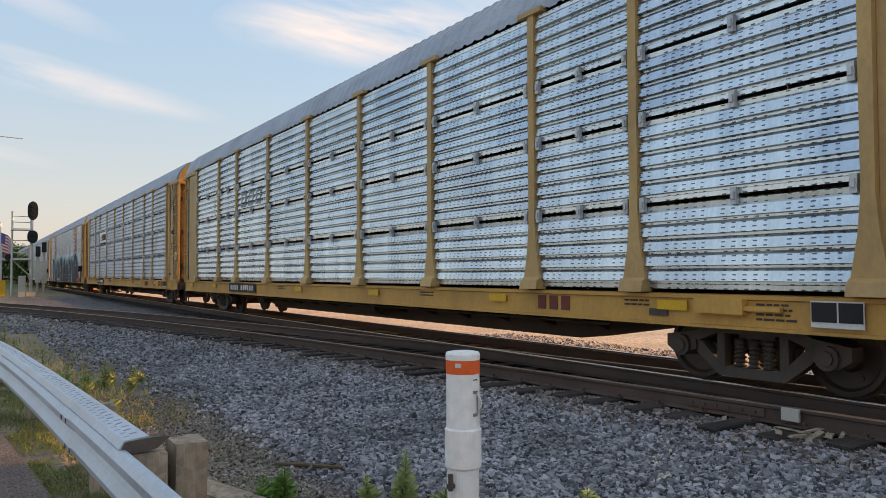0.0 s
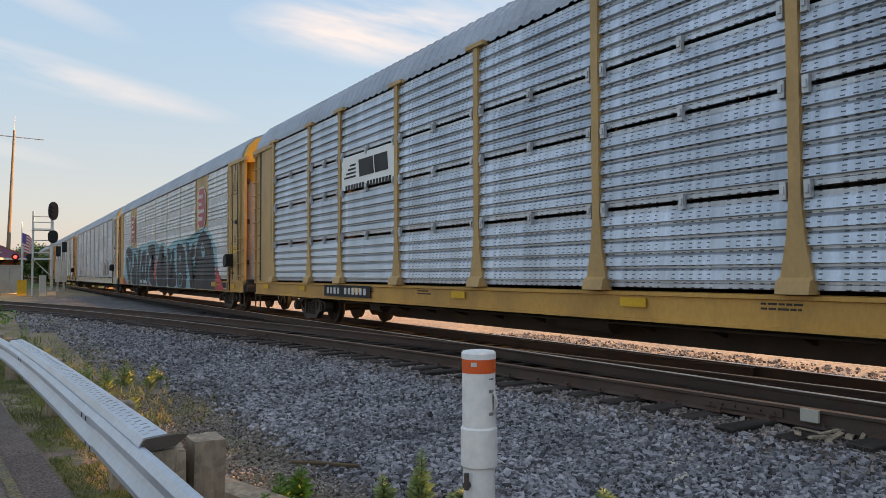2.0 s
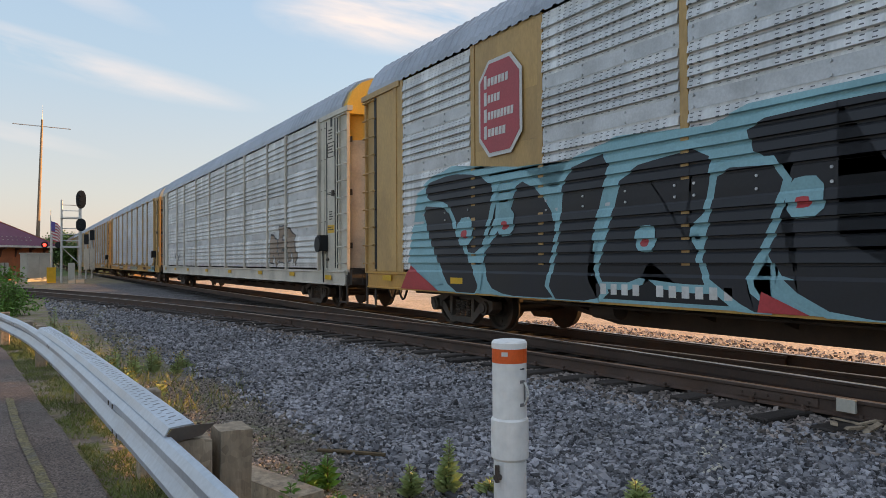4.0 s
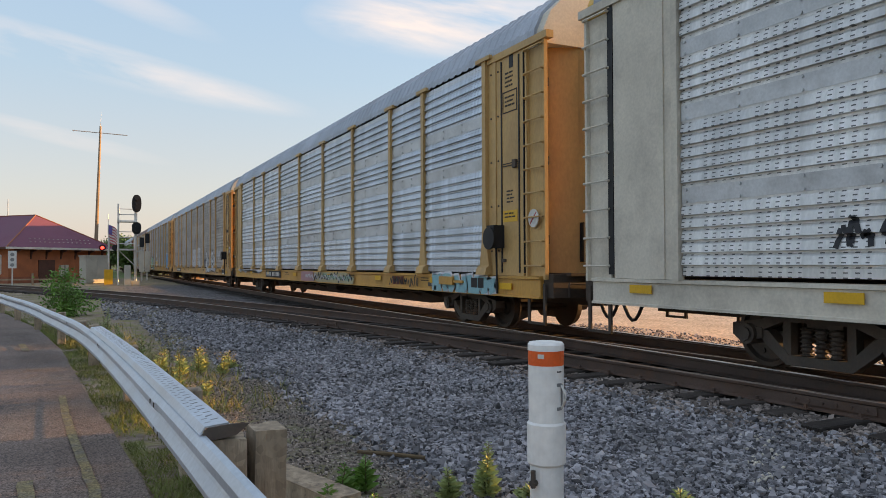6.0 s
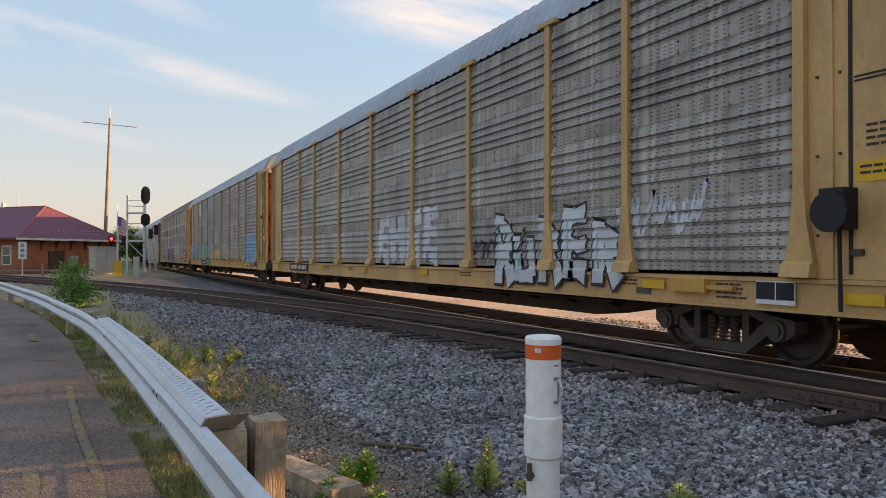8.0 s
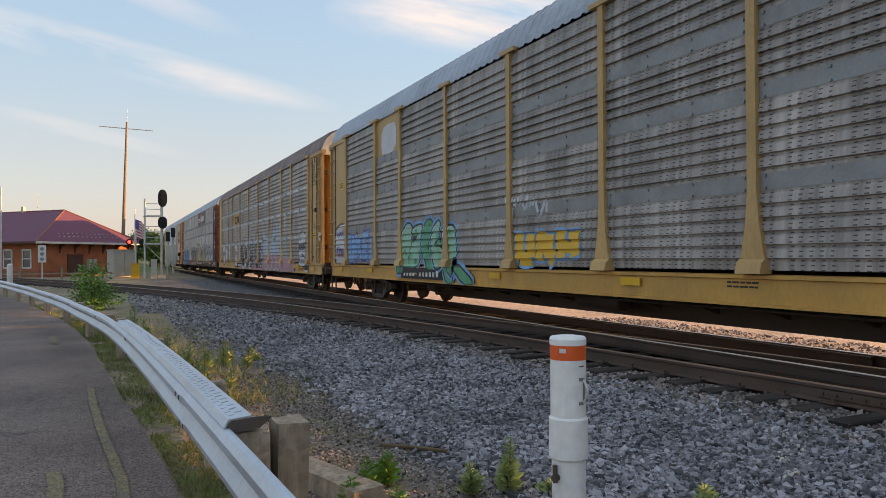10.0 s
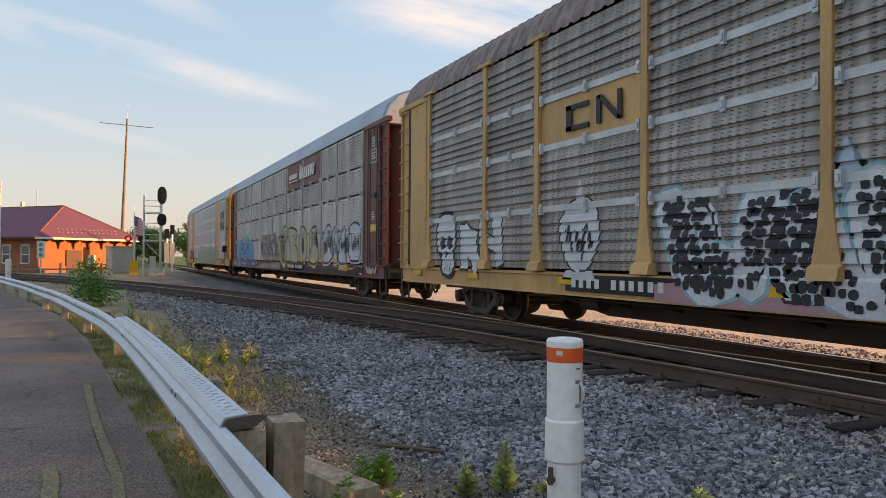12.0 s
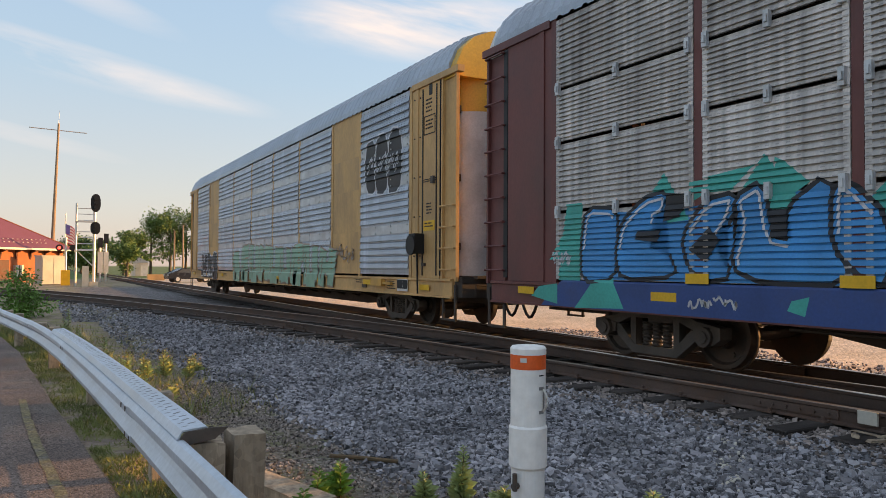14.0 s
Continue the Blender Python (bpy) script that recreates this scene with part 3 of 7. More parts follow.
def build_tracks():
    main = thing("main_track", "straight railway track with polished rails on dark timber ties", "railway track", kind="structure")
    side = thing("diverging_track", "dull brown curved railway track leaving the main line", "railway track", kind="structure")
    for s in (-1, 1):
        pts = [(TRACK_X + s * GAUGE, y, 0) for y in (-70, 0, 60, 140, 420)]
        part("rail", sweep(bmesh.new(), RAIL_BODY, pts), M["rail"], main)
        part("rail_head", sweep(bmesh.new(), [(-0.030, -0.006), (0.030, -0.006), (0.028, 0), (-0.028, 0)], pts), M["rail_head"], main, "polished rail head")
        ys = [-40, -30, -20, -14] + [-8 + 2 * i for i in range(42)]
        pts = [(TRACK_X + s * GAUGE - spread(max(y, -8)) , y, -0.012) for y in ys]
        part("rail", sweep(bmesh.new(), RAIL_BODY, pts), M["rail"], side)
        part("rail_head", sweep(bmesh.new(), [(-0.033, -0.006), (0.033, -0.006), (0.030, 0), (-0.030, 0)], pts), M["rail_dull"], side, "dull rail head")
    # guard rails beside the frog
    part("check_rail", sweep(bmesh.new(), RAIL_BODY, [(TRACK_X + GAUGE - 0.10, y, -0.01) for y in (6.5, 9, 14, 16)]), M["rail"], main)
    rng = random.Random(4)
    cache = {}

    def tie(x0, x1, y, ang, owner):
        ln = round((x1 - x0) * 5) / 5
        if ln not in cache:
            bm = boxes((-ln / 2, ln / 2, -0.115, 0.115, -0.16, 0))
            bmesh.ops.bevel(bm, geom=bm.edges[:], offset=0.012, segments=1, affect="EDGES")
            for i in range(8):      # saw ridges on the end grain
                box(bm, -ln / 2 - 0.012, -ln / 2 + 0.01, -0.102 + 0.027 * i, -0.088 + 0.027 * i, -0.145, -0.012)
            cache[ln] = mesh_of(bm, "tie")
        part("tie", cache[ln], M["tie"], owner, at=pose((x0 + x1) / 2 + rng.uniform(-0.08, 0.08), y, -0.178 + rng.uniform(-0.012, 0.006), rng.uniform(-1, 1), 0, ang + rng.uniform(-1.5, 1.5)))
        # tie plates under the rails
    y = -14.0
    while y < 90:
        if y < 17:
            tie(near_rail(y) - 0.55 + rng.uniform(-0.12, 0.12), TRACK_X + 1.3, y, 0, main)
        else:
            tie(TRACK_X - 1.3, TRACK_X + 1.3, y, 0, main)
        y += 0.55 if y < 45 else 1.1
    y = 17.3
    while y < 62:
        a = math.degrees(math.atan(0.045 + 0.0066 * y))
        c = TRACK_X - spread(y)
        tie(c - 1.3, c + 1.3, y, a, side)
        y += 0.55
    # spikes and tie plates on the nearest rail
    pl = mesh_of(boxes((-0.13, 0.13, -0.09, 0.09, 0, 0.016), (-0.105, -0.075, -0.06, -0.03, 0.016, 0.05), (0.075, 0.105, 0.03, 0.06, 0.016, 0.05)), "tie_plate")
    y = -0.8
    while y < 30:
        part("tie_plate", pl, M["rail"], side, at=pose(near_rail(y), y, -0.178))
        y += 0.55
    # joint bars
    bar = boxes((-0.035, -0.016, -0.45, 0.45, -0.13, -0.05))
    for i in range(6):
        rod(bar, (-0.055, -0.36 + i * 0.145, -0.09), (-0.03, -0.36 + i * 0.145, -0.09), 0.016, 6)
    bar = mesh_of(bar, "joint_bar")
    for y in (5.0, 16.9):
        part("joint_bar", bar, M["rail"], side, at=pose(near_rail(y), y, -0.01, 0, 0, math.degrees(math.atan(0.045 + 0.0066 * y))))
    bx = boxes((-0.03, 0.0, -0.09, 0.09, -0.13, -0.01))
    part("tag_plate", bx, M["cab_grey"], side, "pale metal tag on the rail", pose(near_rail(4.25) - 0.06, 4.25, 0))


build_tracks()


def build_splinters():
    rng = random.Random(31)
    t = thing("broken_timber", "splintered pale timber pieces lying beside the rail", "timber")
    for i in range(7):
        y = 3.75 + 0.07 * i
        x = near_rail(y) - rng.uniform(0.12, 0.45)
        w, ln = rng.uniform(0.015, 0.035), rng.uniform(0.10, 0.22)
        bm = prism(bmesh.new(), [(-ln, 0), (-ln * 0.7, w), (ln * 0.8, w * 0.8), (ln, 0)], "y", -w, w)
        part("splinter", bm, M["wood"], t, at=pose(x, y, -0.19, rng.uniform(-15, 15), rng.uniform(-12, 12), rng.uniform(0, 180)))


build_splinters()


def build_stones():
    """Loose crushed stone, thinning out with distance."""
    rs = np.random.RandomState(7)
    chip = np.array([(i, j, k) for i in (-1, 1) for j in (-1, 1) for k in (-1, 1)], float)
    quads = ((0, 1, 3, 2), (4, 6, 7, 5), (0, 4, 5, 1), (2, 3, 7, 6), (0, 2, 6, 4), (1, 5, 7, 3))
    fi = np.array([f for a, b, c, d in quads for f in ((a, b, c), (a, c, d))])
    pos = []
    for x0, x1, y0, y1, n in ((2.6, 7.4, 2.4, 8.0, 52000), (2.2, 7.0, 8.0, 14.0, 36000), (1.6, 6.2, 14.0, 24.0, 15000), (0.8, 5.0, 24, 36, 5000), (1.0, 3.2, 3.4, 11.0, 16000), (9.9, 12.5, 3, 16, 3000)):
        xs, ys = rs.uniform(x0, x1, n), rs.uniform(y0, y1, n)
        for x, y in zip(xs, ys):
            e = near_rail(y)
            if x0 < 9 and (x > e - 0.07 or (x0 > 1.1 and x < 3.0 - 0.03 * y and rs.rand() > 0.3)):
                continue
            pos.append((x, y, ground_z(x, y)))
    pos = np.array(pos)
    edge = np.array([near_rail(q[1]) - q[0] for q in pos])
    fouled = (edge + rs.uniform(-0.35, 0.35, len(pos)) < 0.75) & (edge > -2)
    fine = (pos[:, 0] + rs.uniform(-0.45, 0.45, len(pos)) < 2.85) & (pos[:, 1] < 11)
    for mask, mt, nm, label in ((fine, M["stone_brown"], "fine_gravel", "fine brown gravel and dirt along the verge"), (~fouled & ~fine, M["stone"], "ballast", "loose blue-grey crushed ballast stones beside the track"), (fouled, M["stone_dark"], "fouled_ballast", "dark fouled ballast stones along the rails")):
        scatter(rs, chip, fi, pos[mask], mt, nm, label)
    pale = bmesh.new()
    rg = random.Random(2)
    for i in range(46):
        k = rg.random()
        x, y = 4.70 + 0.95 * k + rg.gauss(0, 0.07), 4.02 + 0.95 * k + rg.gauss(0, 0.07)
        bmesh.ops.create_icosphere(pale, subdivisions=1, radius=rg.uniform(0.014, 0.030), matrix=pose(x, y, ground_z(x, y) + 0.025, rg.uniform(0, 180), rg.uniform(0, 180), 0) @ Matrix.Diagonal((1, 0.7, 0.6, 1)))
    tagged(part("pale_stones", pale, M["cream"]), "scatter of pale stones on the grey ballast", "gravel", kind="stuff")


def scatter(rs, chip, fi, pos, mt, name, label):
    n = len(pos)
    size = rs.uniform(0.011, 0.031, n) * np.where(rs.rand(n) < 0.06, 1.4, 1.0) * (1 + 0.02 * np.clip(pos[:, 1] - 14, 0, 20)) * (0.45 if name == "fine_gravel" else 1.0)
    shape = (chip[None] * 0.66 + rs.uniform(-0.34, 0.34, (n, 8, 3))) * (size[:, None] * rs.uniform(0.6, 1.35, (n, 3)))[:, None, :]
    a = rs.uniform(0, 6.28, (n, 2))
    c, s = np.cos(a[:, 0])[:, None], np.sin(a[:, 0])[:, None]
    c2, s2 = np.cos(a[:, 1])[:, None], np.sin(a[:, 1])[:, None]
    x, y, z = shape[..., 0], shape[..., 1], shape[..., 2]
    y, z = y * c2 - z * s2, y * s2 + z * c2
    x, y = x * c - y * s, x * s + y * c
    v = np.stack((x, y, z), -1) + pos[:, None, :]
    v[..., 2] += size[:, None] * 0.35
    f = (fi[None] + (np.arange(n) * 8)[:, None, None]).reshape(-1)
    me = bpy.data.meshes.new("stones")
    me.vertices.add(n * 8)
    me.vertices.foreach_set("co", v.reshape(-1))
    nf = n * 12
    me.loops.add(nf * 3)
    me.loops.foreach_set("vertex_index", f)
    me.polygons.add(nf)
    me.polygons.foreach_set("loop_start", np.arange(nf) * 3)
    me.polygons.foreach_set("use_smooth", np.zeros(nf, dtype=bool))
    me.update(calc_edges=True)
    me.materials.append(None)
    nt = mt.node_tree
    bs = nt.nodes["Principled BSDF"]
    geo, mr, mx = nt.nodes.new("ShaderNodeNewGeometry"), nt.nodes.new("ShaderNodeMapRange"), nt.nodes.new("ShaderNodeMix")
    mx.data_type, mx.blend_type = "RGBA", "MULTIPLY"
    mx.inputs[0].default_value = 1
    mr.inputs[3].default_value, mr.inputs[4].default_value = 0.22, 2.1
    src = bs.inputs["Base Color"].links[0].from_socket
    nt.links.new(geo.outputs["Random Per Island"], mr.inputs[0])
    nt.links.new(src, mx.inputs[6])
    nt.links.new(mr.outputs[0], mx.inputs[7])
    nt.links.new(mx.outputs[2], bs.inputs["Base Color"])
    ob = part(name, me, mt)
    tagged(ob, label, "gravel", kind="stuff")


build_stones()


# ---- the train ----
START, PITCH, SPEED = 15.12, 28.08, 17.31
SIDE, SILL_TOP, EAVE = 1.52, 1.067, 5.0
EDGES = [-11.62, -8.87, -6.96, -4.19, -1.395, 1.395, 4.19, 6.96, 8.87, 11.62]
ROWS = [(1.115, 2.075), (2.125, 3.095), (3.145, 3.895), (3.945, 4.965)]
SHARED = {}


def shared(key, make):
    if key not in SHARED:
        SHARED[key] = mesh_of(make(), key[0])
    return SHARED[key]


def rib_profile(z0, z1, style):
    """Outward steps (z, depth) of one side sheet: lips above and below, ribs between."""
    n = {"wide": 5, "band": 5, "fine": 12}[style]
    if z1 - z0 < 0.9:
        n -= 1
    lip = {"wide": 0.05, "band": 0.10, "fine": 0.03}[style]
    out = {"wide": 0.050, "band": 0.042, "fine": 0.030}[style]
    rows = [(z0, 0.012), (z0 + lip, 0.012)]
    p = (z1 - z0 - 2 * lip) / n
    for i in range(n):
        a = z0 + lip + i * p
        rows += [(a + 0.04 * p, 0.0), (a + 0.20 * p, 0.0), (a + 0.24 * p, out), (a + 0.84 * p, out * 0.6), (a + p, 0.008)]
    rows += [(z1, 0.012)]
    return rows


def depth_at(z, style):
    if z < SILL_TOP + 0.01 or z > ROWS[-1][1]:
        return 0.036
    for z0, z1 in ROWS:
        if z0 <= z <= z1:
            pr = rib_profile(z0, z1, style)
            for (a, u), (b, v) in zip(pr, pr[1:]):
                if a <= z <= b:
                    return u + (v - u) * (z - a) / max(1e-6, b - a)
    return 0.012


def panel_mesh(w, row, style):
    def make():
        z0, z1 = ROWS[row]
        pr = rib_profile(z0, z1, style)
        poly = [(-d, z - z0) for z, d in pr] + [(0.03, z1 - z0), (0.03, 0)]
        return prism(bmesh.new(), poly, "y", -w / 2, w / 2)
    return shared(("panel", round(w, 2), row, style), make)


def post_mesh(style):
    def make():
        bm = bmesh.new()
        if style == "slim":
            box(bm, -0.07, 0.03, -0.05, 0.05, SILL_TOP - 0.01, EAVE)
            return bm
        if style == "flush":
            box(bm, -0.016, 0.03, -0.06, 0.06, SILL_TOP - 0.01, EAVE)
            return bm
        # stem, flared gusset, foot, and the cap plate under the roof
        box(bm, -0.075, 0.03, -0.065, 0.065, 2.0, EAVE - 0.02)
        prism(bm, [(-0.065, 2.0), (-0.10, 1.62), (-0.17, 1.24), (0.17, 1.24), (0.10, 1.62), (0.065, 2.0)], "x", -0.075, 0.03)
        prism(bm, [(-0.075, 1.24), (-0.13, 1.20), (-0.16, 1.075), (0.03, 1.075), (0.03, 1.24)], "y", -0.18, 0.18)
        box(bm, -0.10, 0.03, -0.26, 0.26, EAVE - 0.02, EAVE + 0.05)
        return bm
    return shared(("post", style), make)


def bracket_mesh():
    return shared(("bracket",), lambda: boxes((-0.055, 0, -0.035, 0.035, -0.09, 0.09), (-0.075, -0.05, -0.02, 0.02, -0.04, 0.04)))


def roof_mesh():
    def make():
        prof = [(-1.56, 4.99), (-1.545, 5.12), (-1.40, 5.43), (-1.14, 5.69), (-0.78, 5.84), (-0.35, 5.90), (0.35, 5.90), (0.78, 5.84), (1.14, 5.69), (1.40, 5.43), (1.545, 5.12), (1.56, 4.99)]
        bm = bmesh.new()
        ys, L = [], 13.25
        n = 92
        for i in range(n):
            a = -L + 2 * L * i / n
            p = 2 * L / n
            ys += [(a, 0.0), (a + 0.55 * p, 0.0), (a + 0.65 * p, 0.028), (a + 0.90 * p, 0.028)]
        ys.append((L, 0.0))
        rings = []
        for y, h in ys:
            rings.append([bm.verts.new((x, y, z + h)) for x, z in prof])
        for a, b in zip(rings, rings[1:]):
            for i in range(len(prof) - 1):
                bm.faces.new((a[i], a[i + 1], b[i + 1], b[i]))
        bm.faces.new(rings[0])
        bm.faces.new(rings[-1][::-1])
        return bm
    return shared(("roof",), make)


def wheelset_mesh():
    def make():
        bm = bmesh.new()
        for s in (-1, 1):
            m = Matrix.Translation((s * 0.72, 0, 0)) @ Euler((0, radians(90 * s), 0)).to_matrix().to_4x4()
            lathe(bm, [(0.10, -0.07), (0.445, -0.065), (0.445, -0.035), (0.415, -0.03), (0.412, 0.065), (0.36, 0.066), (0.33, 0.02), (0.17, 0.01), (0.14, 0.075), (0.09, 0.08)], 28, m)
            for k in range(3):
                a = 2.09 * k
                rod(bm, (s * 0.735, 0.25 * math.cos(a), 0.25 * math.sin(a)), (s * 0.75, 0.25 * math.cos(a), 0.25 * math.sin(a)), 0.035, 6)
        rod(bm, (-1.05, 0, 0), (1.05, 0, 0), 0.075, 12)
        return bm
    return shared(("wheelset",), make)


def side_frame_mesh():
    def make():
        bm = bmesh.new()
        # arched upper chord, inclined lower chord, bearing boxes over the journals
        poly = [(-1.12, 0.56), (-0.72, 0.62), (-0.45, 0.74), (0.45, 0.74), (0.72, 0.62), (1.12, 0.56), (1.12, 0.43), (0.98, 0.36), (0.74, 0.40), (0.50, 0.22), (0.36, 0.15),
                (-0.36, 0.15), (-0.50, 0.22), (-0.74, 0.40), (-0.98, 0.36), (-1.12, 0.43)]
        up = [p for p in poly[:6]] + [(0.70, 0.50), (0.42, 0.61), (-0.42, 0.61), (-0.70, 0.50)]
        prism(bm, up, "x", -0.08, 0.08)
        prism(bm, [(-1.12, 0.56), (-0.70, 0.52), (-0.70, 0.40), (-1.0, 0.34), (-1.12, 0.42)], "x", -0.10, 0.10)
        prism(bm, [(1.12, 0.56), (0.70, 0.52), (0.70, 0.40), (1.0, 0.34), (1.12, 0.42)], "x", -0.10, 0.10)
        prism(bm, [(-0.78, 0.50), (-0.70, 0.36), (-0.40, 0.13), (0.40, 0.13), (0.70, 0.36), (0.78, 0.50), (0.64, 0.50), (0.36, 0.24), (-0.36, 0.24), (-0.64, 0.50)], "x", -0.07, 0.07)
        box(bm, -0.06, 0.06, -0.44, -0.34, 0.22, 0.66)
        box(bm, -0.06, 0.06, 0.34, 0.44, 0.22, 0.66)
        for y in (-0.89, 0.89):
            rod(bm, (-0.15, y, 0.44), (0.10, y, 0.44), 0.125, 12)
            rod(bm, (-0.175, y, 0.44), (-0.15, y, 0.44), 0.08, 8)
        return bm
    return shared(("side_frame",), make)


def spring_mesh():
    def make():
        bm = bmesh.new()
        rows = [(0.05, 0.0)]
        for k in range(7):
            rows += [(0.055, k * 0.048), (0.078, k * 0.048 + 0.014), (0.055, k * 0.048 + 0.028)]
        return lathe(bm, rows, 10)
    return shared(("spring",), make)


def add_truck(car, y):
    tr = part("truck", shared(("bolster",), lambda: boxes((-0.95, 0.95, -0.22, 0.22, 0.46, 0.66), (-0.25, 0.25, -0.25, 0.25, 0.66, 0.80), (-0.9, 0.9, -0.62, -0.52, 0.32, 0.48), (-0.9, 0.9, 0.52, 0.62, 0.32, 0.48))), M["iron"], car, at=pose(0, y, 0))
    for s in (-1, 1):
        part("side_frame", side_frame_mesh(), M["iron"], tr, at=pose(s * 1.0, 0, 0, 0, 0, 0 if s < 0 else 180))
        for dy in (-0.22, -0.04, 0.14):
            part("spring", spring_mesh(), M["iron"], tr, at=pose(s * 1.0, dy + 0.04, 0.24))
    ws = [part("wheelset", wheelset_mesh(), M["wheel"], tr, at=pose(0, dy, 0.445)) for dy in (-0.89, 0.89)]
    return ws


def conform(bm, style, lift):
    """Lays flat art, drawn in y and z, onto the ribs of a car's side."""
    zs = [v.co.z for v in bm.verts]
    cuts = {q for q in (SILL_TOP + 0.008, SILL_TOP + 0.047) if min(zs) < q < max(zs)}
    for z0, z1 in ROWS:
        for z, _ in rib_profile(z0, z1, style):
            if min(zs) < z < max(zs):
                cuts.add(round(z, 4))
    for z in sorted(cuts):
        bmesh.ops.bisect_plane(bm, geom=bm.verts[:] + bm.edges[:] + bm.faces[:], plane_co=(0, 0, z), plane_no=(0, 0, 1), dist=1e-5)
    for v in bm.verts:
        v.co.x = -SIDE - depth_at(v.co.z, style) - lift
    return bm


def flat_poly(bm, pts):
    vs = [bm.verts.new((0, y, z)) for y, z in pts]
    try:
        f = bm.faces.new(vs)
        bmesh.ops.triangulate(bm, faces=[f])
    except ValueError:
        pass
    return bm


def art(car, style, polys, material, lift, label=""):
    if not polys:
        return None
    bm = bmesh.new()
    for p in polys:
        flat_poly(bm, [(y, max(z, 0.712)) for y, z in p])
    conform(bm, style, lift)
    return tagged(part("painted_mark", bm, material, car, label), kind="stuff")


def blob(rng, y, z, w, h, lean=0.0, n=14, rough=0.18):
    pts = []
    for i in range(n):
        a = 6.2832 * i / n
        c, s = math.cos(a), math.sin(a)
        k = (abs(c) ** 3.2 + abs(s) ** 3.2) ** (-1 / 3.2) * (1 + rng.uniform(-rough, rough))
        pts.append((y + w / 2 * c * k - lean * s * h / 2, z + h / 2 * s * k))
    return pts


def grow(poly, d):
    cy, cz = sum(p[0] for p in poly) / len(poly), sum(p[1] for p in poly) / len(poly)
    out = []
    for y, z in poly:
        r = math.hypot(y - cy, z - cz)
        out.append((cy + (y - cy) * (1 + d / r), cz + (z - cz) * (1 + d / r)))
    return out


def piece(car, style, seed, y0, y1, z0, z1, count, fill, edge, inner=None, halo=None, wave=0.25):
    """A spray-painted piece: overlapping rounded forms with an edge, cut-outs and a halo, no letters."""
    rng = random.Random(seed)
    forms, cuts, shines = [], [], []

    def stroke(ya, za, yb, zb, wa, wb):
        d = math.hypot(yb - ya, zb - za) or 1
        ny, nz = -(zb - za) / d, (yb - ya) / d
        k = rng.uniform(-0.06, 0.06)
        my, mz = (ya + yb) / 2 + ny * k, (za + zb) / 2 + nz * k
        wm = (wa + wb) / 2 * rng.uniform(0.75, 0.95)
        return [(ya + ny * wa, za + nz * wa), (my + ny * wm, mz + nz * wm), (yb + ny * wb, zb + nz * wb), (yb - ny * wb * 0.8, zb - nz * wb * 0.8 + 0.04), (my - ny * wm, mz - nz * wm), (ya - ny * wa, za - nz * wa)]
    for i in range(count):
        c = y0 + (y1 - y0) * (i + 0.5) / count
        w = (y1 - y0) / count
        h = (z1 - z0) * rng.uniform(1 - wave, 1.0)
        b = z0 + rng.uniform(0, (z1 - z0) * wave * 0.4)
        t = abs(w) * rng.uniform(0.15, 0.21)
        l, r = c - w * 0.30, c + w * 0.30
        lean = w * rng.uniform(-0.16, 0.16)
        forms.append(stroke(l, b, l + lean, b + h, t, t * 1.25))
        kind = rng.randrange(4)
        if kind == 0:
            forms += [stroke(r + lean, b + h, r, b, t * 1.2, t), stroke(l, b + h * 0.55, r, b + h * 0.45, t * 0.8, t * 0.8)]
        elif kind == 1:
            forms += [stroke(l + lean, b + h * 0.9, r + lean, b + h * 0.62, t, t * 1.2), stroke(r + lean, b + h * 0.62, l, b + h * 0.42, t * 1.1, t * 0.7), stroke(c, b + h * 0.45, r + w * 0.08, b, t * 0.9, t * 1.3)]
        elif kind == 2:
            forms += [stroke(l, b + h * 0.10, r, b + h * 0.14, t, t * 1.2), stroke(r, b + h * 0.12, r + lean, b + h * 0.95, t, t * 1.1)]
        else:
            forms += [stroke(l + lean, b + h * 0.88, r + lean, b + h * 0.92, t, t), stroke(r, b + h * 0.5, l, b + h * 0.5, t * 0.8, t), stroke(l, b + h * 0.12, r, b + h * 0.08, t, t * 1.3)]
        a = c - w * 0.34
        shines.append([(a, b + h * 0.2), (a + w * 0.05, b + h * 0.2), (a + w * 0.05 + lean, b + h * 0.8), (a + lean, b + h * 0.85)])
    if halo:
        art(car, style, [grow(p, 0.12) for p in forms], halo, 0.003)
    art(car, style, [grow(p, 0.055) for p in forms], edge, 0.005)
    for k in range(3):
        art(car, style, forms[k::3], fill, 0.0065 + 0.0012 * k)
    if inner:
        art(car, style, shines, inner, 0.0115)


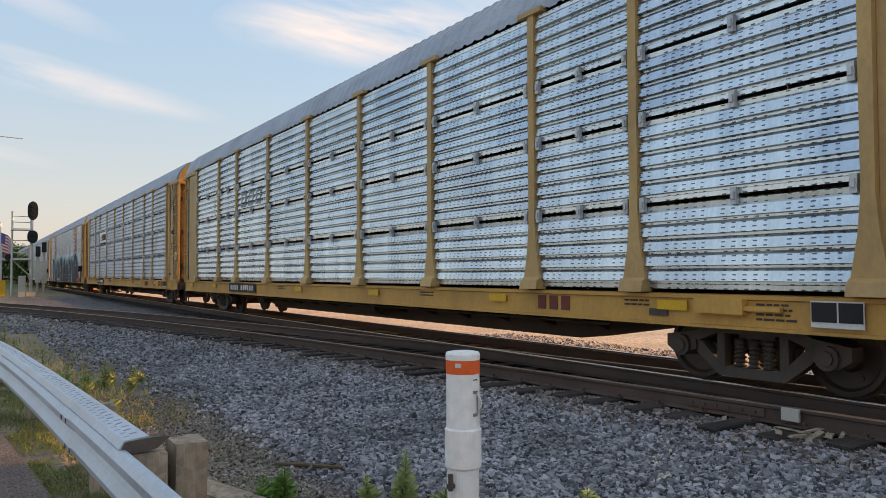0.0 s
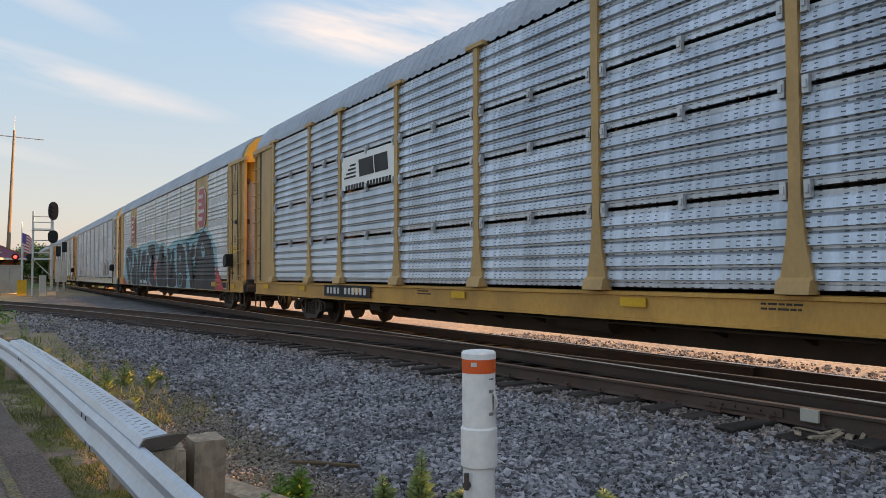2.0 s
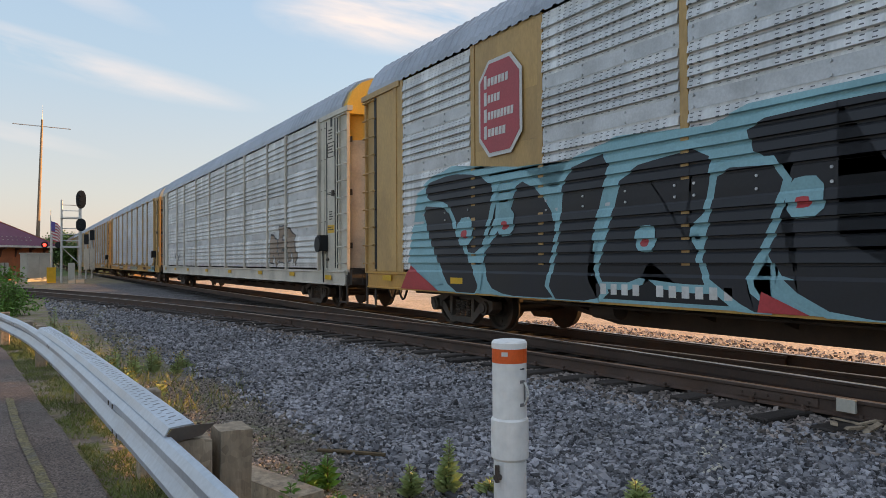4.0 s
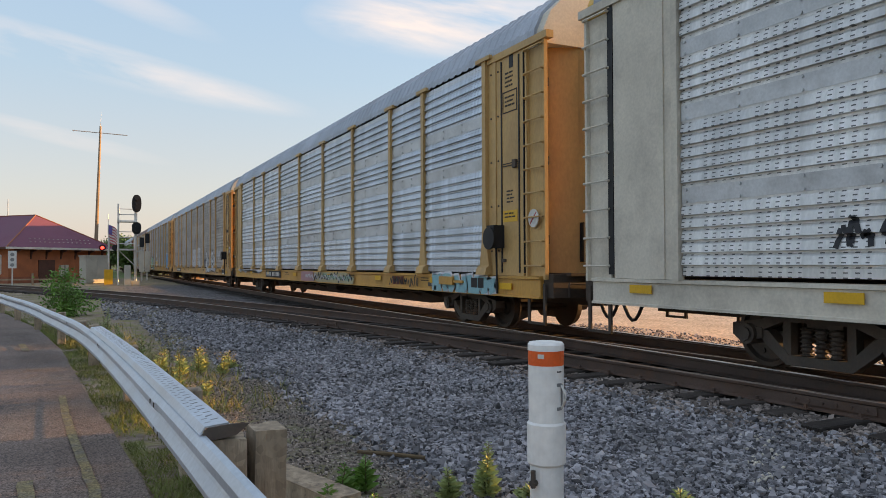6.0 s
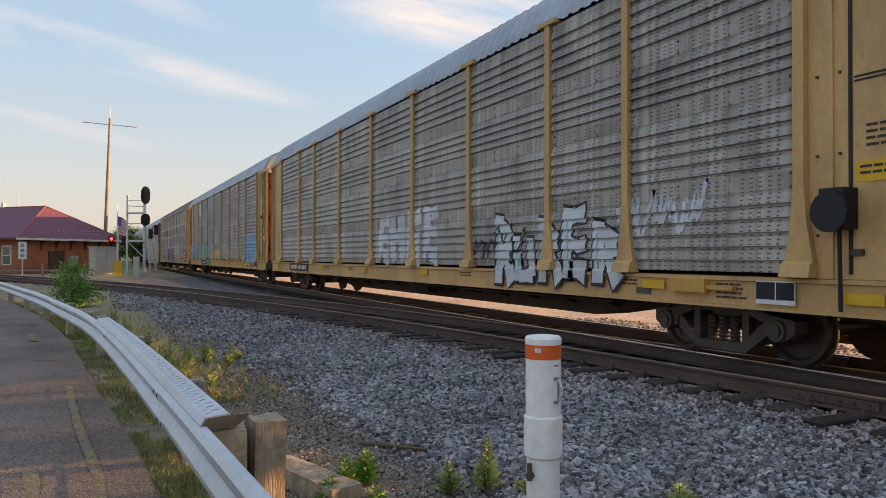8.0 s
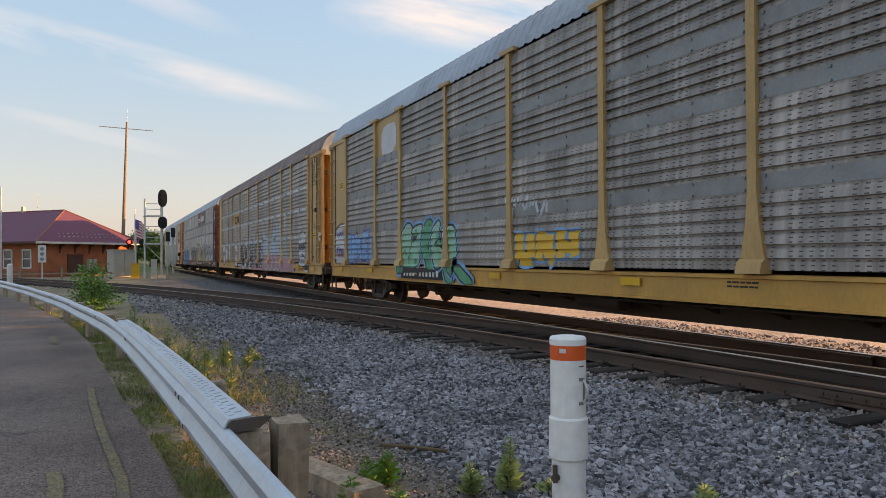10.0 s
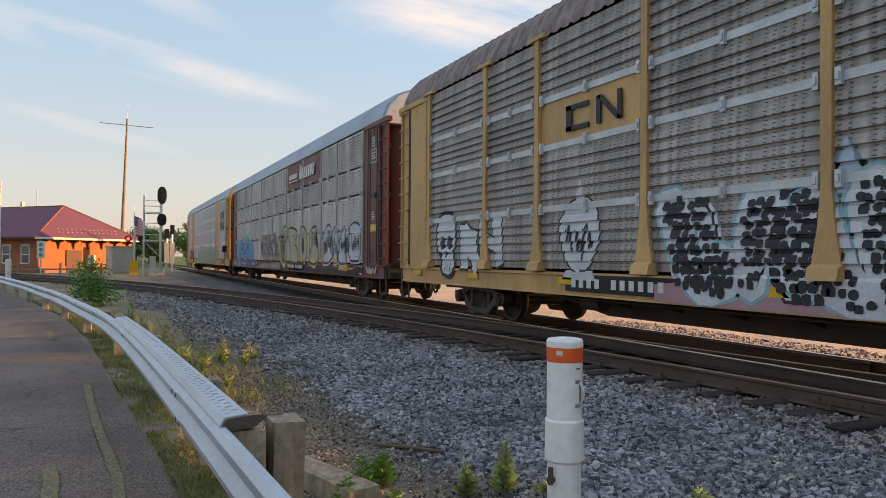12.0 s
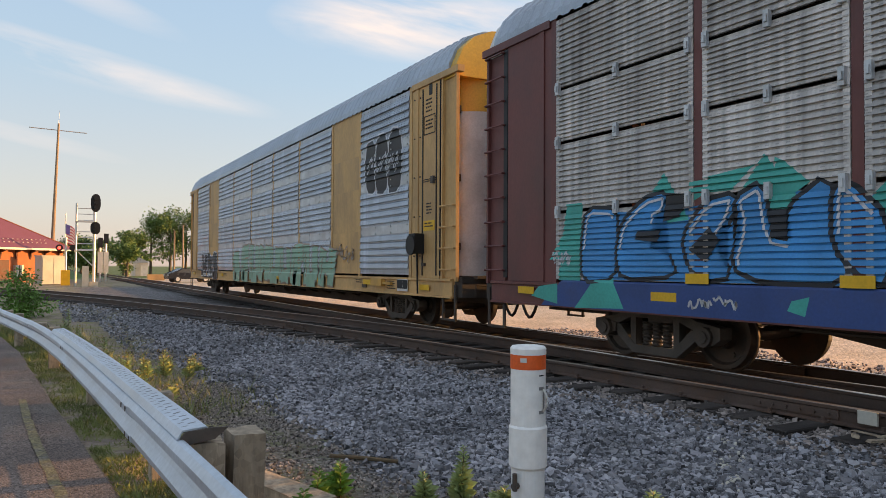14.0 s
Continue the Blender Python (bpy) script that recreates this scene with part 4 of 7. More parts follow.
def scrawl(car, style, seed, y0, y1, z0, z1, count, material, width=0.03, lift=0.008):
    """A thin tag: quick zigzag strokes."""
    rng = random.Random(seed)
    bm = bmesh.new()
    for i in range(count):
        c = y0 + (y1 - y0) * (i + 0.5) / count
        w = abs(y1 - y0) / count
        up, pts = rng.choice((-1, 1)), []
        for k in range(7):
            pts.append((c + w * (0.95 * (k / 6 - 0.5) + rng.gauss(0, 0.11)), (z0 + z1) / 2 + (z1 - z0) / 2 * up * rng.uniform(0.25, 1.0)))
            up = -up if rng.random() < 0.8 else up
        pts = [q for (ay, az), (by, bz) in zip(pts, pts[1:]) for q in ((ay * 0.75 + by * 0.25, az * 0.75 + bz * 0.25), (ay * 0.25 + by * 0.75, az * 0.25 + bz * 0.75))]
        for (ay, az), (by, bz) in zip(pts, pts[1:]):
            d = math.hypot(by - ay, bz - az) or 1
            ny, nz = -(bz - az) / d * width, (by - ay) / d * width
            flat_poly(bm, [(ay + ny, az + nz), (by + ny, bz + nz), (by - ny, bz - nz), (ay - ny, az - nz)])
    conform(bm, style, lift)
    tagged(part("painted_mark", bm, material, car), kind="stuff")


def rounded(poly):
    """Cuts the corners of a closed outline once."""
    out = []
    for (ay, az), (by, bz) in zip(poly, poly[1:] + poly[:1]):
        out += [(ay * 0.8 + by * 0.2, az * 0.8 + bz * 0.2), (ay * 0.2 + by * 0.8, az * 0.2 + bz * 0.8)]
    return out


def widened(poly, d):
    """A closed outline moved outwards by d."""
    n = len(poly)
    area = sum(poly[i][0] * poly[(i + 1) % n][1] - poly[(i + 1) % n][0] * poly[i][1] for i in range(n))
    sg = 1 if area > 0 else -1
    out = []
    for i, (y, z) in enumerate(poly):
        (ay, az), (by, bz) = poly[i - 1], poly[(i + 1) % n]
        ty, tz = by - ay, bz - az
        k = math.hypot(ty, tz) or 1
        out.append((y + sg * tz / k * d, max(0.715, z - sg * ty / k * d)))
    return out


def lower_part(poly, top):
    """What of an outline lies below the height top."""
    out = []
    for (ay, az), (by, bz) in zip(poly, poly[1:] + poly[:1]):
        if az <= top:
            out.append((ay, az))
        if (az <= top) != (bz <= top):
            k = (top - az) / (bz - az)
            out.append((ay + (by - ay) * k, top))
    return out


def inside(poly, y, z):
    odd = False
    for (ay, az), (by, bz) in zip(poly, poly[1:] + poly[:1]):
        if (az > z) != (bz > z) and y < (by - ay) * (z - az) / (bz - az) + ay:
            odd = not odd
    return odd


def sprayed(car, style, outlines, fill, edge=None, rim=0.05, halo=None, halo_width=0.12, low=None, low_top=1.45, base=0.0):
    """Sprayed forms: a soft halo, a dark edge, the fill, and a second colour low down."""
    forms = [rounded(p) for p in outlines]
    if halo:
        art(car, style, [widened(p, rim + halo_width) for p in forms], halo, 0.003 + base)
    for k, p in enumerate(forms):
        if edge:
            art(car, style, [widened(p, rim)], edge, 0.0048 + 0.0008 * k + base)
        art(car, style, [p], fill, 0.0052 + 0.0008 * k + base)
    if low:
        art(car, style, [q for q in (lower_part(p, low_top) for p in forms) if len(q) > 2], low, 0.0154 + base)


def shine(car, style, outlines, material, lift=0.0165, width=0.022):
    """A thin light line just inside the upper edge of each form."""
    bm = bmesh.new()
    for p in outlines:
        q = widened(rounded(p), -0.055)
        top = max(range(len(q)), key=lambda i: q[i][1])
        run = [q[(top + j) % len(q)] for j in range(-len(q) // 4, len(q) // 4)]
        for (ay, az), (by, bz) in zip(run, run[1:]):
            d = math.hypot(by - ay, bz - az) or 1
            ny, nz = -(bz - az) / d * width, (by - ay) / d * width
            flat_poly(bm, [(ay + ny, az + nz), (by + ny, bz + nz), (by - ny, bz - nz), (ay - ny, az - nz)])
    conform(bm, style, lift)
    tagged(part("painted_mark", bm, material, car), kind="stuff")


def cells(car, style, seed, outlines, material, step=0.15, lift=0.0170):
    """Irregular dark spots that leave a pale network between them."""
    rng = random.Random(seed)
    spots = []
    for p in outlines:
        ys, zs = [q[0] for q in p], [q[1] for q in p]
        for i in range(int((max(ys) - min(ys)) / step) + 1):
            for j in range(int((max(zs) - min(zs)) / step) + 1):
                y, z = min(ys) + step * (i + 0.5 * (j % 2)) + rng.gauss(0, 0.02), min(zs) + step * j + rng.gauss(0, 0.02)
                if inside(p, y, z) and z > 0.8:
                    spots.append(blob(rng, y, z, step * rng.uniform(0.82, 1.05), step * rng.uniform(0.8, 1.0), 0, 8, 0.16))
    art(car, style, spots, material, lift)


def blocks(bm, y0, y1, z0, z1, n, slant=0.0, lift=0.05, gap=0.25):
    """A row of n plain blocks where a word stands, reading from y0 to y1."""
    w = (y1 - y0) / n
    for i in range(n):
        a, b = y0 + w * i, y0 + w * (i + 1 - gap)
        prism(bm, [(a, z0), (b, z0), (b - slant, z1), (a - slant, z1)], "x", -SIDE - lift - 0.005, -SIDE - lift)
    return bm


def bars(car, y, z, w, h, n, material, lift=0.045, name="stencil", ragged=0.25, seed=1):
    """Rows of small print as plain bars."""
    rng = random.Random(seed)
    bm = bmesh.new()
    for i in range(n):
        zz, y1 = z - h * i / n, y + w / 2
        end = y1 - w * (1 - ragged * rng.random())
        while y1 > end + 0.02:
            y0 = max(end, y1 - rng.uniform(0.05, 0.13))
            box(bm, -SIDE - lift - 0.002, -SIDE - lift + 0.006, y0, y1, zz - h / n * 0.42, zz)
            y1 = y0 - 0.022
    return tagged(part(name, bm, material, car), kind="stuff")


def plate(car, name, y, z, w, h, material, lift=0.05, label=""):
    return part(name, boxes((-SIDE - lift, -SIDE - lift + 0.012, y - w / 2, y + w / 2, z - h / 2, z + h / 2)), material, car, label)


def ladder_mesh():
    return shared(("ladder",), lambda: boxes((0.03, 0.05, -0.27, 0.27, 0, 3.95)))


def stile_mesh():
    return shared(("stile",), lambda: boxes((-0.03, 0.03, -0.025, 0.025, 0, 3.95)))


def rung_mesh():
    return shared(("rung",), lambda: rod(rod(rod(bmesh.new(), (-0.085, -0.26, 0), (-0.085, 0.26, 0), 0.015, 6), (-0.085, -0.26, 0), (0, -0.26, 0), 0.020, 6), (-0.085, 0.26, 0), (0, 0.26, 0), 0.020, 6))


def build_car(k, label, panels, body, roof, seam, ribs, post="flare", cap=None, band=None, door=None, sill=None, plain_bays=(), low_sill=False):
    """One enclosed rail car for motor vehicles, 27 m long, on two trucks."""
    car = thing("autorack_car", label, "rail car", pose(TRACK_X, START + PITCH * k, 0), "cars of the train")
    cap, door, sill = cap or body, door or body, sill or body
    zb = 0.70
    for s in (-1, 1):
        rot = 0 if s < 0 else 180
        turn = pose(0, 0, 0, 0, 0, rot)

        def sill_make():
            poly = [(-SIDE + 0.02, SILL_TOP), (-SIDE - 0.035, SILL_TOP - 0.01), (-SIDE - 0.035, SILL_TOP - 0.05), (-SIDE, SILL_TOP - 0.06), (-SIDE, zb + 0.04), (-SIDE - 0.03, zb + 0.03), (-SIDE - 0.03, zb), (-SIDE + 0.12, zb), (-SIDE + 0.12, SILL_TOP)]
            return prism(bmesh.new(), poly, "y", -13.35, 13.35)
        part("side_sill", shared(("side_sill",), sill_make), sill, car, at=turn)
        for i, (a, b) in enumerate(zip(EDGES, EDGES[1:])):
            w = b - a - 0.14
            for r, (z0, z1) in enumerate(ROWS):
                solid = s < 0 and (i, r) in plain_bays
                pm = body if solid else panels
                me = panel_mesh(w, r, ribs) if not solid else shared(("plain_panel", round(w, 2), r), lambda: boxes((-0.003, 0.03, -w / 2, w / 2, 0, z1 - z0 + 0.048)))
                part("panel", me, pm, car, at=turn @ pose(-SIDE, (a + b) / 2 * -1 if s > 0 else (a + b) / 2, z0) @ Matrix.Diagonal((1, 1, 1.07 if s > 0 else 1, 1)))
        for y in EDGES:
            part("post", post_mesh(post), body, car, at=turn @ pose(-SIDE, y, 0))
        if s < 0:
            for z in (2.10, 3.12, 3.92):
                if seam == "gap":
                    for i, (a, b) in enumerate(zip(EDGES, EDGES[1:])):
                        for y in (a + 0.13, (a + b) / 2, b - 0.13):
                            part("bracket", bracket_mesh(), M["band"], car, at=pose(-SIDE - 0.015, y, z))
                elif seam == "band":
                    for i, (a, b) in enumerate(zip(EDGES, EDGES[1:])):
                        if (i, 1) in plain_bays:
                            continue
                        w = b - a - 0.13

                        def strip(w=w):
                            bm = boxes((-0.014, 0, -w / 2, w / 2, -0.095, 0.095))
                            for j in range(4):
                                for dz in (-0.07, 0.07):
                                    y = -w / 2 + 0.08 + (w - 0.16) * j / 3
                                    rod(bm, (-0.034, y, dz), (-0.01, y, dz), 0.018, 6)
                            return bm
                        part("band", shared(("band", round(w, 2)), strip), band, car, at=pose(-SIDE, (a + b) / 2, z))
        # end sections: plate, corner post and ladder
        for e in (-1, 1):
            part("end_plate", shared(("end_plate", e), lambda: boxes((-SIDE - 0.005, -SIDE + 0.03, min(e * 11.69, e * 12.86), max(e * 11.69, e * 12.86), SILL_TOP, EAVE), (-SIDE - 0.025, -SIDE - 0.004, min(e * 11.86, e * 11.98), max(e * 11.86, e * 11.98), SILL_TOP, EAVE))), body, car, at=turn)
            lad = part("ladder", ladder_mesh(), body, car, at=turn @ pose(-SIDE + 0.02, e * 13.22, SILL_TOP - 0.05))
            for q in (-0.265, 0.265):
                part("stile", stile_mesh(), body, lad, at=pose(0, q, 0))
            for j in range(10 if post != "flush" or seam != "band" or e > 0 else 4):
                part("rung", rung_mesh(), body, lad, at=pose(0, 0, 0.22 + 0.4 * j))
            # black strip in place of the open gap, stands for its dark inside
            part("door_slot", shared(("door_slot", e), lambda: boxes((-SIDE - 0.012, -SIDE + 0.06, min(e * 12.87, e * (12.98 if e > 0 else 12.89)), max(e * 12.87, e * (12.98 if e > 0 else 12.89)), SILL_TOP + 0.05, EAVE - 0.12))), M["black"], car, at=turn)
            part("header", shared(("header", e), lambda: boxes((-SIDE - 0.04, -SIDE + 0.10, min(e * 11.7, e * 13.62), max(e * 11.7, e * 13.62), EAVE - 0.10, EAVE + 0.02))), body, car, at=turn)
            part("stirrup", shared(("stirrup",), lambda: boxes((-0.015, 0.015, -0.26, -0.20, -0.55, 0.1), (-0.015, 0.015, 0.20, 0.26, -0.55, 0.1), (-0.02, 0.02, -0.26, 0.26, -0.57, -0.53))), M["under"], car, at=turn @ pose(-SIDE + 0.02, e * 13.22, zb + 0.15))
    for e in (-1, 1):
        # curved end door in two leaves, corner fairings and the cap under the roof
        def leaf(e=e, x0=-1.36, x1=-0.01, off=0.0, z0=1.12, z1=4.86):
            bm = bmesh.new()
            rows = []
            for j in range(25):
                x = x0 + (x1 - x0) * j / 24
                rows.append((x, e * (13.10 + off + 0.42 * (1 - (abs(x) / 1.36) ** 2.6))))
            for (xa, ya), (xb, yb) in zip(rows, rows[1:]):
                vs = [bm.verts.new(p) for p in ((xa, ya, z0), (xb, yb, z0), (xb, yb, z1), (xa, ya, z1))]
                vb = [bm.verts.new((v.co.x, v.co.y - e * 0.05, v.co.z)) for v in vs]
                bm.faces.new(vs), bm.faces.new(vb[::-1])
                for q in range(4):
                    bm.faces.new((vs[q], vs[(q + 1) % 4], vb[(q + 1) % 4], vb[q]))
            bmesh.ops.remove_doubles(bm, verts=bm.verts[:], dist=1e-4)
            return bm
        part("end_door", shared(("end_door", e), leaf), body, car)
        part("door_edge", shared(("door_edge", e), lambda: leaf(e, -1.34, -0.80 if e < 0 else -0.9, 0.012)), door, car)
        if cap is M["yellow_clean"]:
            part("cap_panel", shared(("cap_panel", e), lambda: leaf(e, -1.36, -0.01, 0.016, 4.25, 4.86)), cap, car, "bright yellow panel above the end door")
        part("end_door", shared(("end_door", -e), lambda: leaf(-e)), body, car, at=pose(0, 0, 0, 0, 0, 180))

        def cap_make(e=e):
            prof = [(-1.50, 4.86), (-1.50, 5.08), (-1.36, 5.40), (-1.11, 5.64), (-0.75, 5.79), (-0.35, 5.85), (0.35, 5.85), (0.75, 5.79), (1.11, 5.64), (1.36, 5.40), (1.50, 5.08), (1.50, 4.86)]
            return prism(bmesh.new(), prof, "y", min(e * 12.9, e * 13.46), max(e * 12.9, e * 13.46))
        part("end_cap", shared(("end_cap", e), cap_make), cap, car)
        part("end_sill", shared(("end_sill", e), lambda: boxes((-1.45, 1.45, min(e * 13.2, e * 13.62), max(e * 13.2, e * 13.62), 0.72, 1.10), (-1.2, 1.2, min(e * 13.1, e * 13.75), max(e * 13.1, e * 13.75), 1.07, 1.12))), M["under"], car)

        def coupler(e=e):
            bm = boxes((-0.10, 0.10, min(e * 13.2, e * 13.85), max(e * 13.2, e * 13.85), 0.74, 0.92), (-0.16, 0.16, min(e * 13.8, e * 14.035), max(e * 13.8, e * 14.035), 0.70, 0.98))
            rod(bm, (-1.2, e * 13.7, 0.95), (0.0, e * 13.7, 0.90), 0.018, 6)
            rod(bm, (-1.2, e * 13.7, 0.95), (-1.2, e * 13.7, 0.75), 0.018, 6)
            return bm
        part("coupler", shared(("coupler", e), coupler), M["under"], car)

        def hose(e=e):
            pts = [(-0.45, e * (13.45 + 0.08 * i), 0.80 - 0.42 * math.sin(math.pi * i / 7.5)) for i in range(8)]
            return tube(bmesh.new(), pts, 0.028, 8)
        part("air_hose", shared(("air_hose", e), hose), M["black"], car)
        part("cushion_box", shared(("cushion_box", e), lambda: boxes((-0.35, 0.35, min(e * 11.3, e * 13.3), max(e * 11.3, e * 13.3), 0.55, 1.0))), M["under"], car)
    part("roof", roof_mesh(), roof, car)
    part("deck", shared(("deck",), lambda: boxes((-SIDE + 0.06, SIDE - 0.06, -13.3, 13.3, 0.98, 1.06), (-SIDE + 0.06, SIDE - 0.06, -13.0, 13.0, 2.6, 2.66), (-SIDE + 0.06, SIDE - 0.06, -13.0, 13.0, 3.95, 4.0))), M["under"], car)

    def centre_sill():
        bm = bmesh.new()
        prism(bm, [(-11, 1.0), (-8.4, 0.58), (-6.6, 0.30), (6.6, 0.30), (8.4, 0.58), (11, 1.0)], "x", -0.33, 0.33)
        for i in range(13):
            y = -7.2 + 1.2 * i
            prism(bm, [(-1.40, 0.97), (1.40, 0.97), (1.40, 0.80), (0.35, 0.46), (-0.35, 0.46), (-1.40, 0.80)], "y", y - 0.02, y + 0.02)
        return bm
    part("centre_sill", shared(("centre_sill",), centre_sill), M["under"], car)

    def brake():
        bm = bmesh.new()
        rod(bm, (-0.85, -1.0, 0.60), (-0.85, 0.1, 0.60), 0.17, 14)
        rod(bm, (-0.95, 5.9, 0.58), (-0.95, 6.4, 0.58), 0.14, 12)
        tube(bm, [(-1.1, -8.0, 0.62), (-1.1, 8.0, 0.62)], 0.02)
        return bm
    part("brake_cylinder", shared(("brake_cylinder",), brake), M["under"], car)
    wheels = add_truck(car, -10.06) + add_truck(car, 10.06)
    # reflective marks on the sill
    for y in (-9.4, -6.1, -2.0, 2.0, 6.1, 9.4, -12.3, 12.3):
        plate(car, "reflector", y, 0.93 if y > -12 else 0.88, 0.42, 0.11, M["marker_yellow"], 0.042, "yellow reflective tape")
    return car, wheels


WHEELS, CARS = [], []


def add_car(*a, **kw):
    car, ws = build_car(*a, **kw)
    CARS.append((a[0], car))
    WHEELS.extend(ws)
    return car


def near_end_details(car, dark, sticker=True):
    """Print, plates and brake gear on the end section that passes the camera first."""
    door_print(car, dark, car["label"].startswith(("sooty", "maroon")))
    plate_ribs(car, car.children[0].material_slots[0].material)
    bars(car, -12.42, 4.62, 0.28, 0.30, 4, dark, 0.008)
    fr = bmesh.new()
    for r in ((-12.68, -12.66, 3.93, 4.27), (-12.22, -12.20, 3.93, 4.27), (-12.68, -12.20, 4.27, 4.29), (-12.68, -12.20, 3.91, 3.93)):
        box(fr, -SIDE - 0.012, -SIDE, *r)
    part("stencil_frame", fr, dark, car)
    bars(car, -12.44, 4.20, 0.34, 0.22, 3, dark, 0.008, seed=3)
    bars(car, -12.44, 2.55, 0.24, 0.25, 4, dark, 0.008, seed=5)
    plate(car, "warning_plate", -12.44, 2.10, 0.46, 0.20, M["marker_yellow"], 0.012, "yellow warning plate")
    bars(car, -12.44, 2.16, 0.36, 0.12, 2, dark, 0.014, seed=6)
    if sticker:
        bm = bmesh.new()
        rod(bm, (-SIDE - 0.02, -13.2, 2.02), (-SIDE - 0.035, -13.2, 2.02), 0.15, 20)
        part("round_sticker", bm, M["white_paint"], car, "round white sticker with red slash")
        bm = bmesh.new()
        prism(bm, [(-0.012, -0.13), (0.012, -0.13), (0.012, 0.13), (-0.012, 0.13)], "x", -SIDE - 0.040, -SIDE - 0.034, pose(0, -13.2, 2.02, 45))
        part("slash", bm, M["sign_red"], car)


def door_print(car, dark, bar=False):
    """Print and hardware on the leading end door; writing as bars."""
    bm = bmesh.new()
    rng = random.Random(8)
    for i in range(6):
        w = rng.uniform(0.10, 0.18)
        box(bm, -0.52 - w / 2, -0.52 + w / 2, -13.515, -13.46, 2.62 - 0.09 * i, 2.66 - 0.09 * i)
    part("stencil", bm, dark, car)
    if bar:
        part("door_bar", boxes((-0.95, -0.12, -13.56, -13.30, 3.83, 3.93)), M["black"], car, "black door bar")
    part("door_panel", boxes((-0.78, -0.30, -13.525, -13.40, 1.30, 1.95)), car.children[0].material_slots[0].material, car)
    for z in (1.6, 2.9, 4.2):
        part("hinge", boxes((-1.40, -1.30, -13.30, -13.12, z, z + 0.14)), M["iron"], car)


def plate_ribs(car, mat):
    for y in (-12.16, -12.74):
        part("plate_rib", boxes((-SIDE - 0.018, -SIDE, y - 0.018, y + 0.018, SILL_TOP + 0.05, EAVE - 0.15)), mat, car)
    for z, a, b in ((3.02, -12.70, -12.20), (2.98, -12.70, -12.20)):
        part("seam_bar", boxes((-SIDE - 0.014, -SIDE, a, b, z - 0.008, z + 0.008)), mat, car)
    part("hatch_notch", boxes((-SIDE - 0.010, -SIDE, -12.55, -12.42, 4.68, 4.90)), M["black"], car)
    for y in (-11.80, -12.05):
        for z in (1.5, 2.3, 3.1, 3.9, 4.7):
            part("rivet", shared(("rivet",), lambda: rod(bmesh.new(), (-0.022, 0, 0), (0, 0, 0), 0.016, 6)), M["iron"], car, at=pose(-SIDE - 0.004, y, z))
    part("latch_box", boxes((-SIDE - 0.06, -SIDE, -12.68, -12.58, 2.92, 3.06)), M["iron"], car)
    part("latch_box", boxes((-SIDE - 0.05, -SIDE, -12.30, -12.18, 1.30, 1.36)), M["iron"], car)


def handbrake(car, y=-12.1):
    bm = bmesh.new()
    box(bm, -SIDE - 0.22, -SIDE, y - 0.13, y + 0.13, 1.55, 1.95)
    rod(bm, (-SIDE - 0.26, y, 1.72), (-SIDE - 0.22, y, 1.72), 0.20, 16)
    tube(bm, [(-SIDE - 0.1, y, 1.6), (-SIDE - 0.08, y, 0.75)], 0.02)
    part("hand_brake", bm, M["black"], car, "black hand brake wheel and gear box")


def sill_marks(car, dark, logo=None, number_y=9.0):
    """Number board, small print and data box on the sill; writing as bars."""
    plate(car, "number_board", number_y, 0.905, 2.5, 0.26, M["black"], 0.04, "black number board")
    for i in (0, 1, 2, 3, 5, 6, 7, 8, 9, 10):
        part("figure_bar", shared(("figure_bar",), lambda: boxes((-0.046, -0.038, -0.055, 0.055, 0.835, 0.975))), M["white_paint"], car, at=pose(-SIDE, number_y + 1.02 - 0.20 * i, 0))
    if logo:
        for i in range(3):
            part("logo_bar", boxes((-SIDE - 0.012, -SIDE + 0.01, -7.1 - 0.24 * i - 0.08, -7.1 - 0.24 * i + 0.08, 0.80, 0.99)), logo, car, "dark red owner mark")
    for y, n in ((-4.0, 2), (3.2, 2), (-8.9, 2), (-10.7, 4), (5.5, 2)):
        bars(car, y, 0.98, 0.5, 0.05 * n, n, dark, 0.006, seed=int(y * 7))
    plate(car, "data_board", -11.3, 0.90, 0.50, 0.25, M["white_paint"], 0.04, "black and white data board")
    for a, b in ((-11.53, -11.33), (-11.29, -11.07)):
        plate(car, "data_field", (a + b) / 2, 0.92, b - a + 0.02, 0.185, M["black"], 0.046)
    part("jack_pad", boxes((-SIDE - 0.10, -SIDE, -10.35, -9.75, 0.86, 1.02), (-SIDE - 0.07, -SIDE, -10.75, -10.35, 0.90, 0.95)), M["yellow"], car)
    part("card_holder", boxes((-SIDE - 0.02, -SIDE, -9.32, -9.05, 0.80, 0.88)), M["iron"], car)


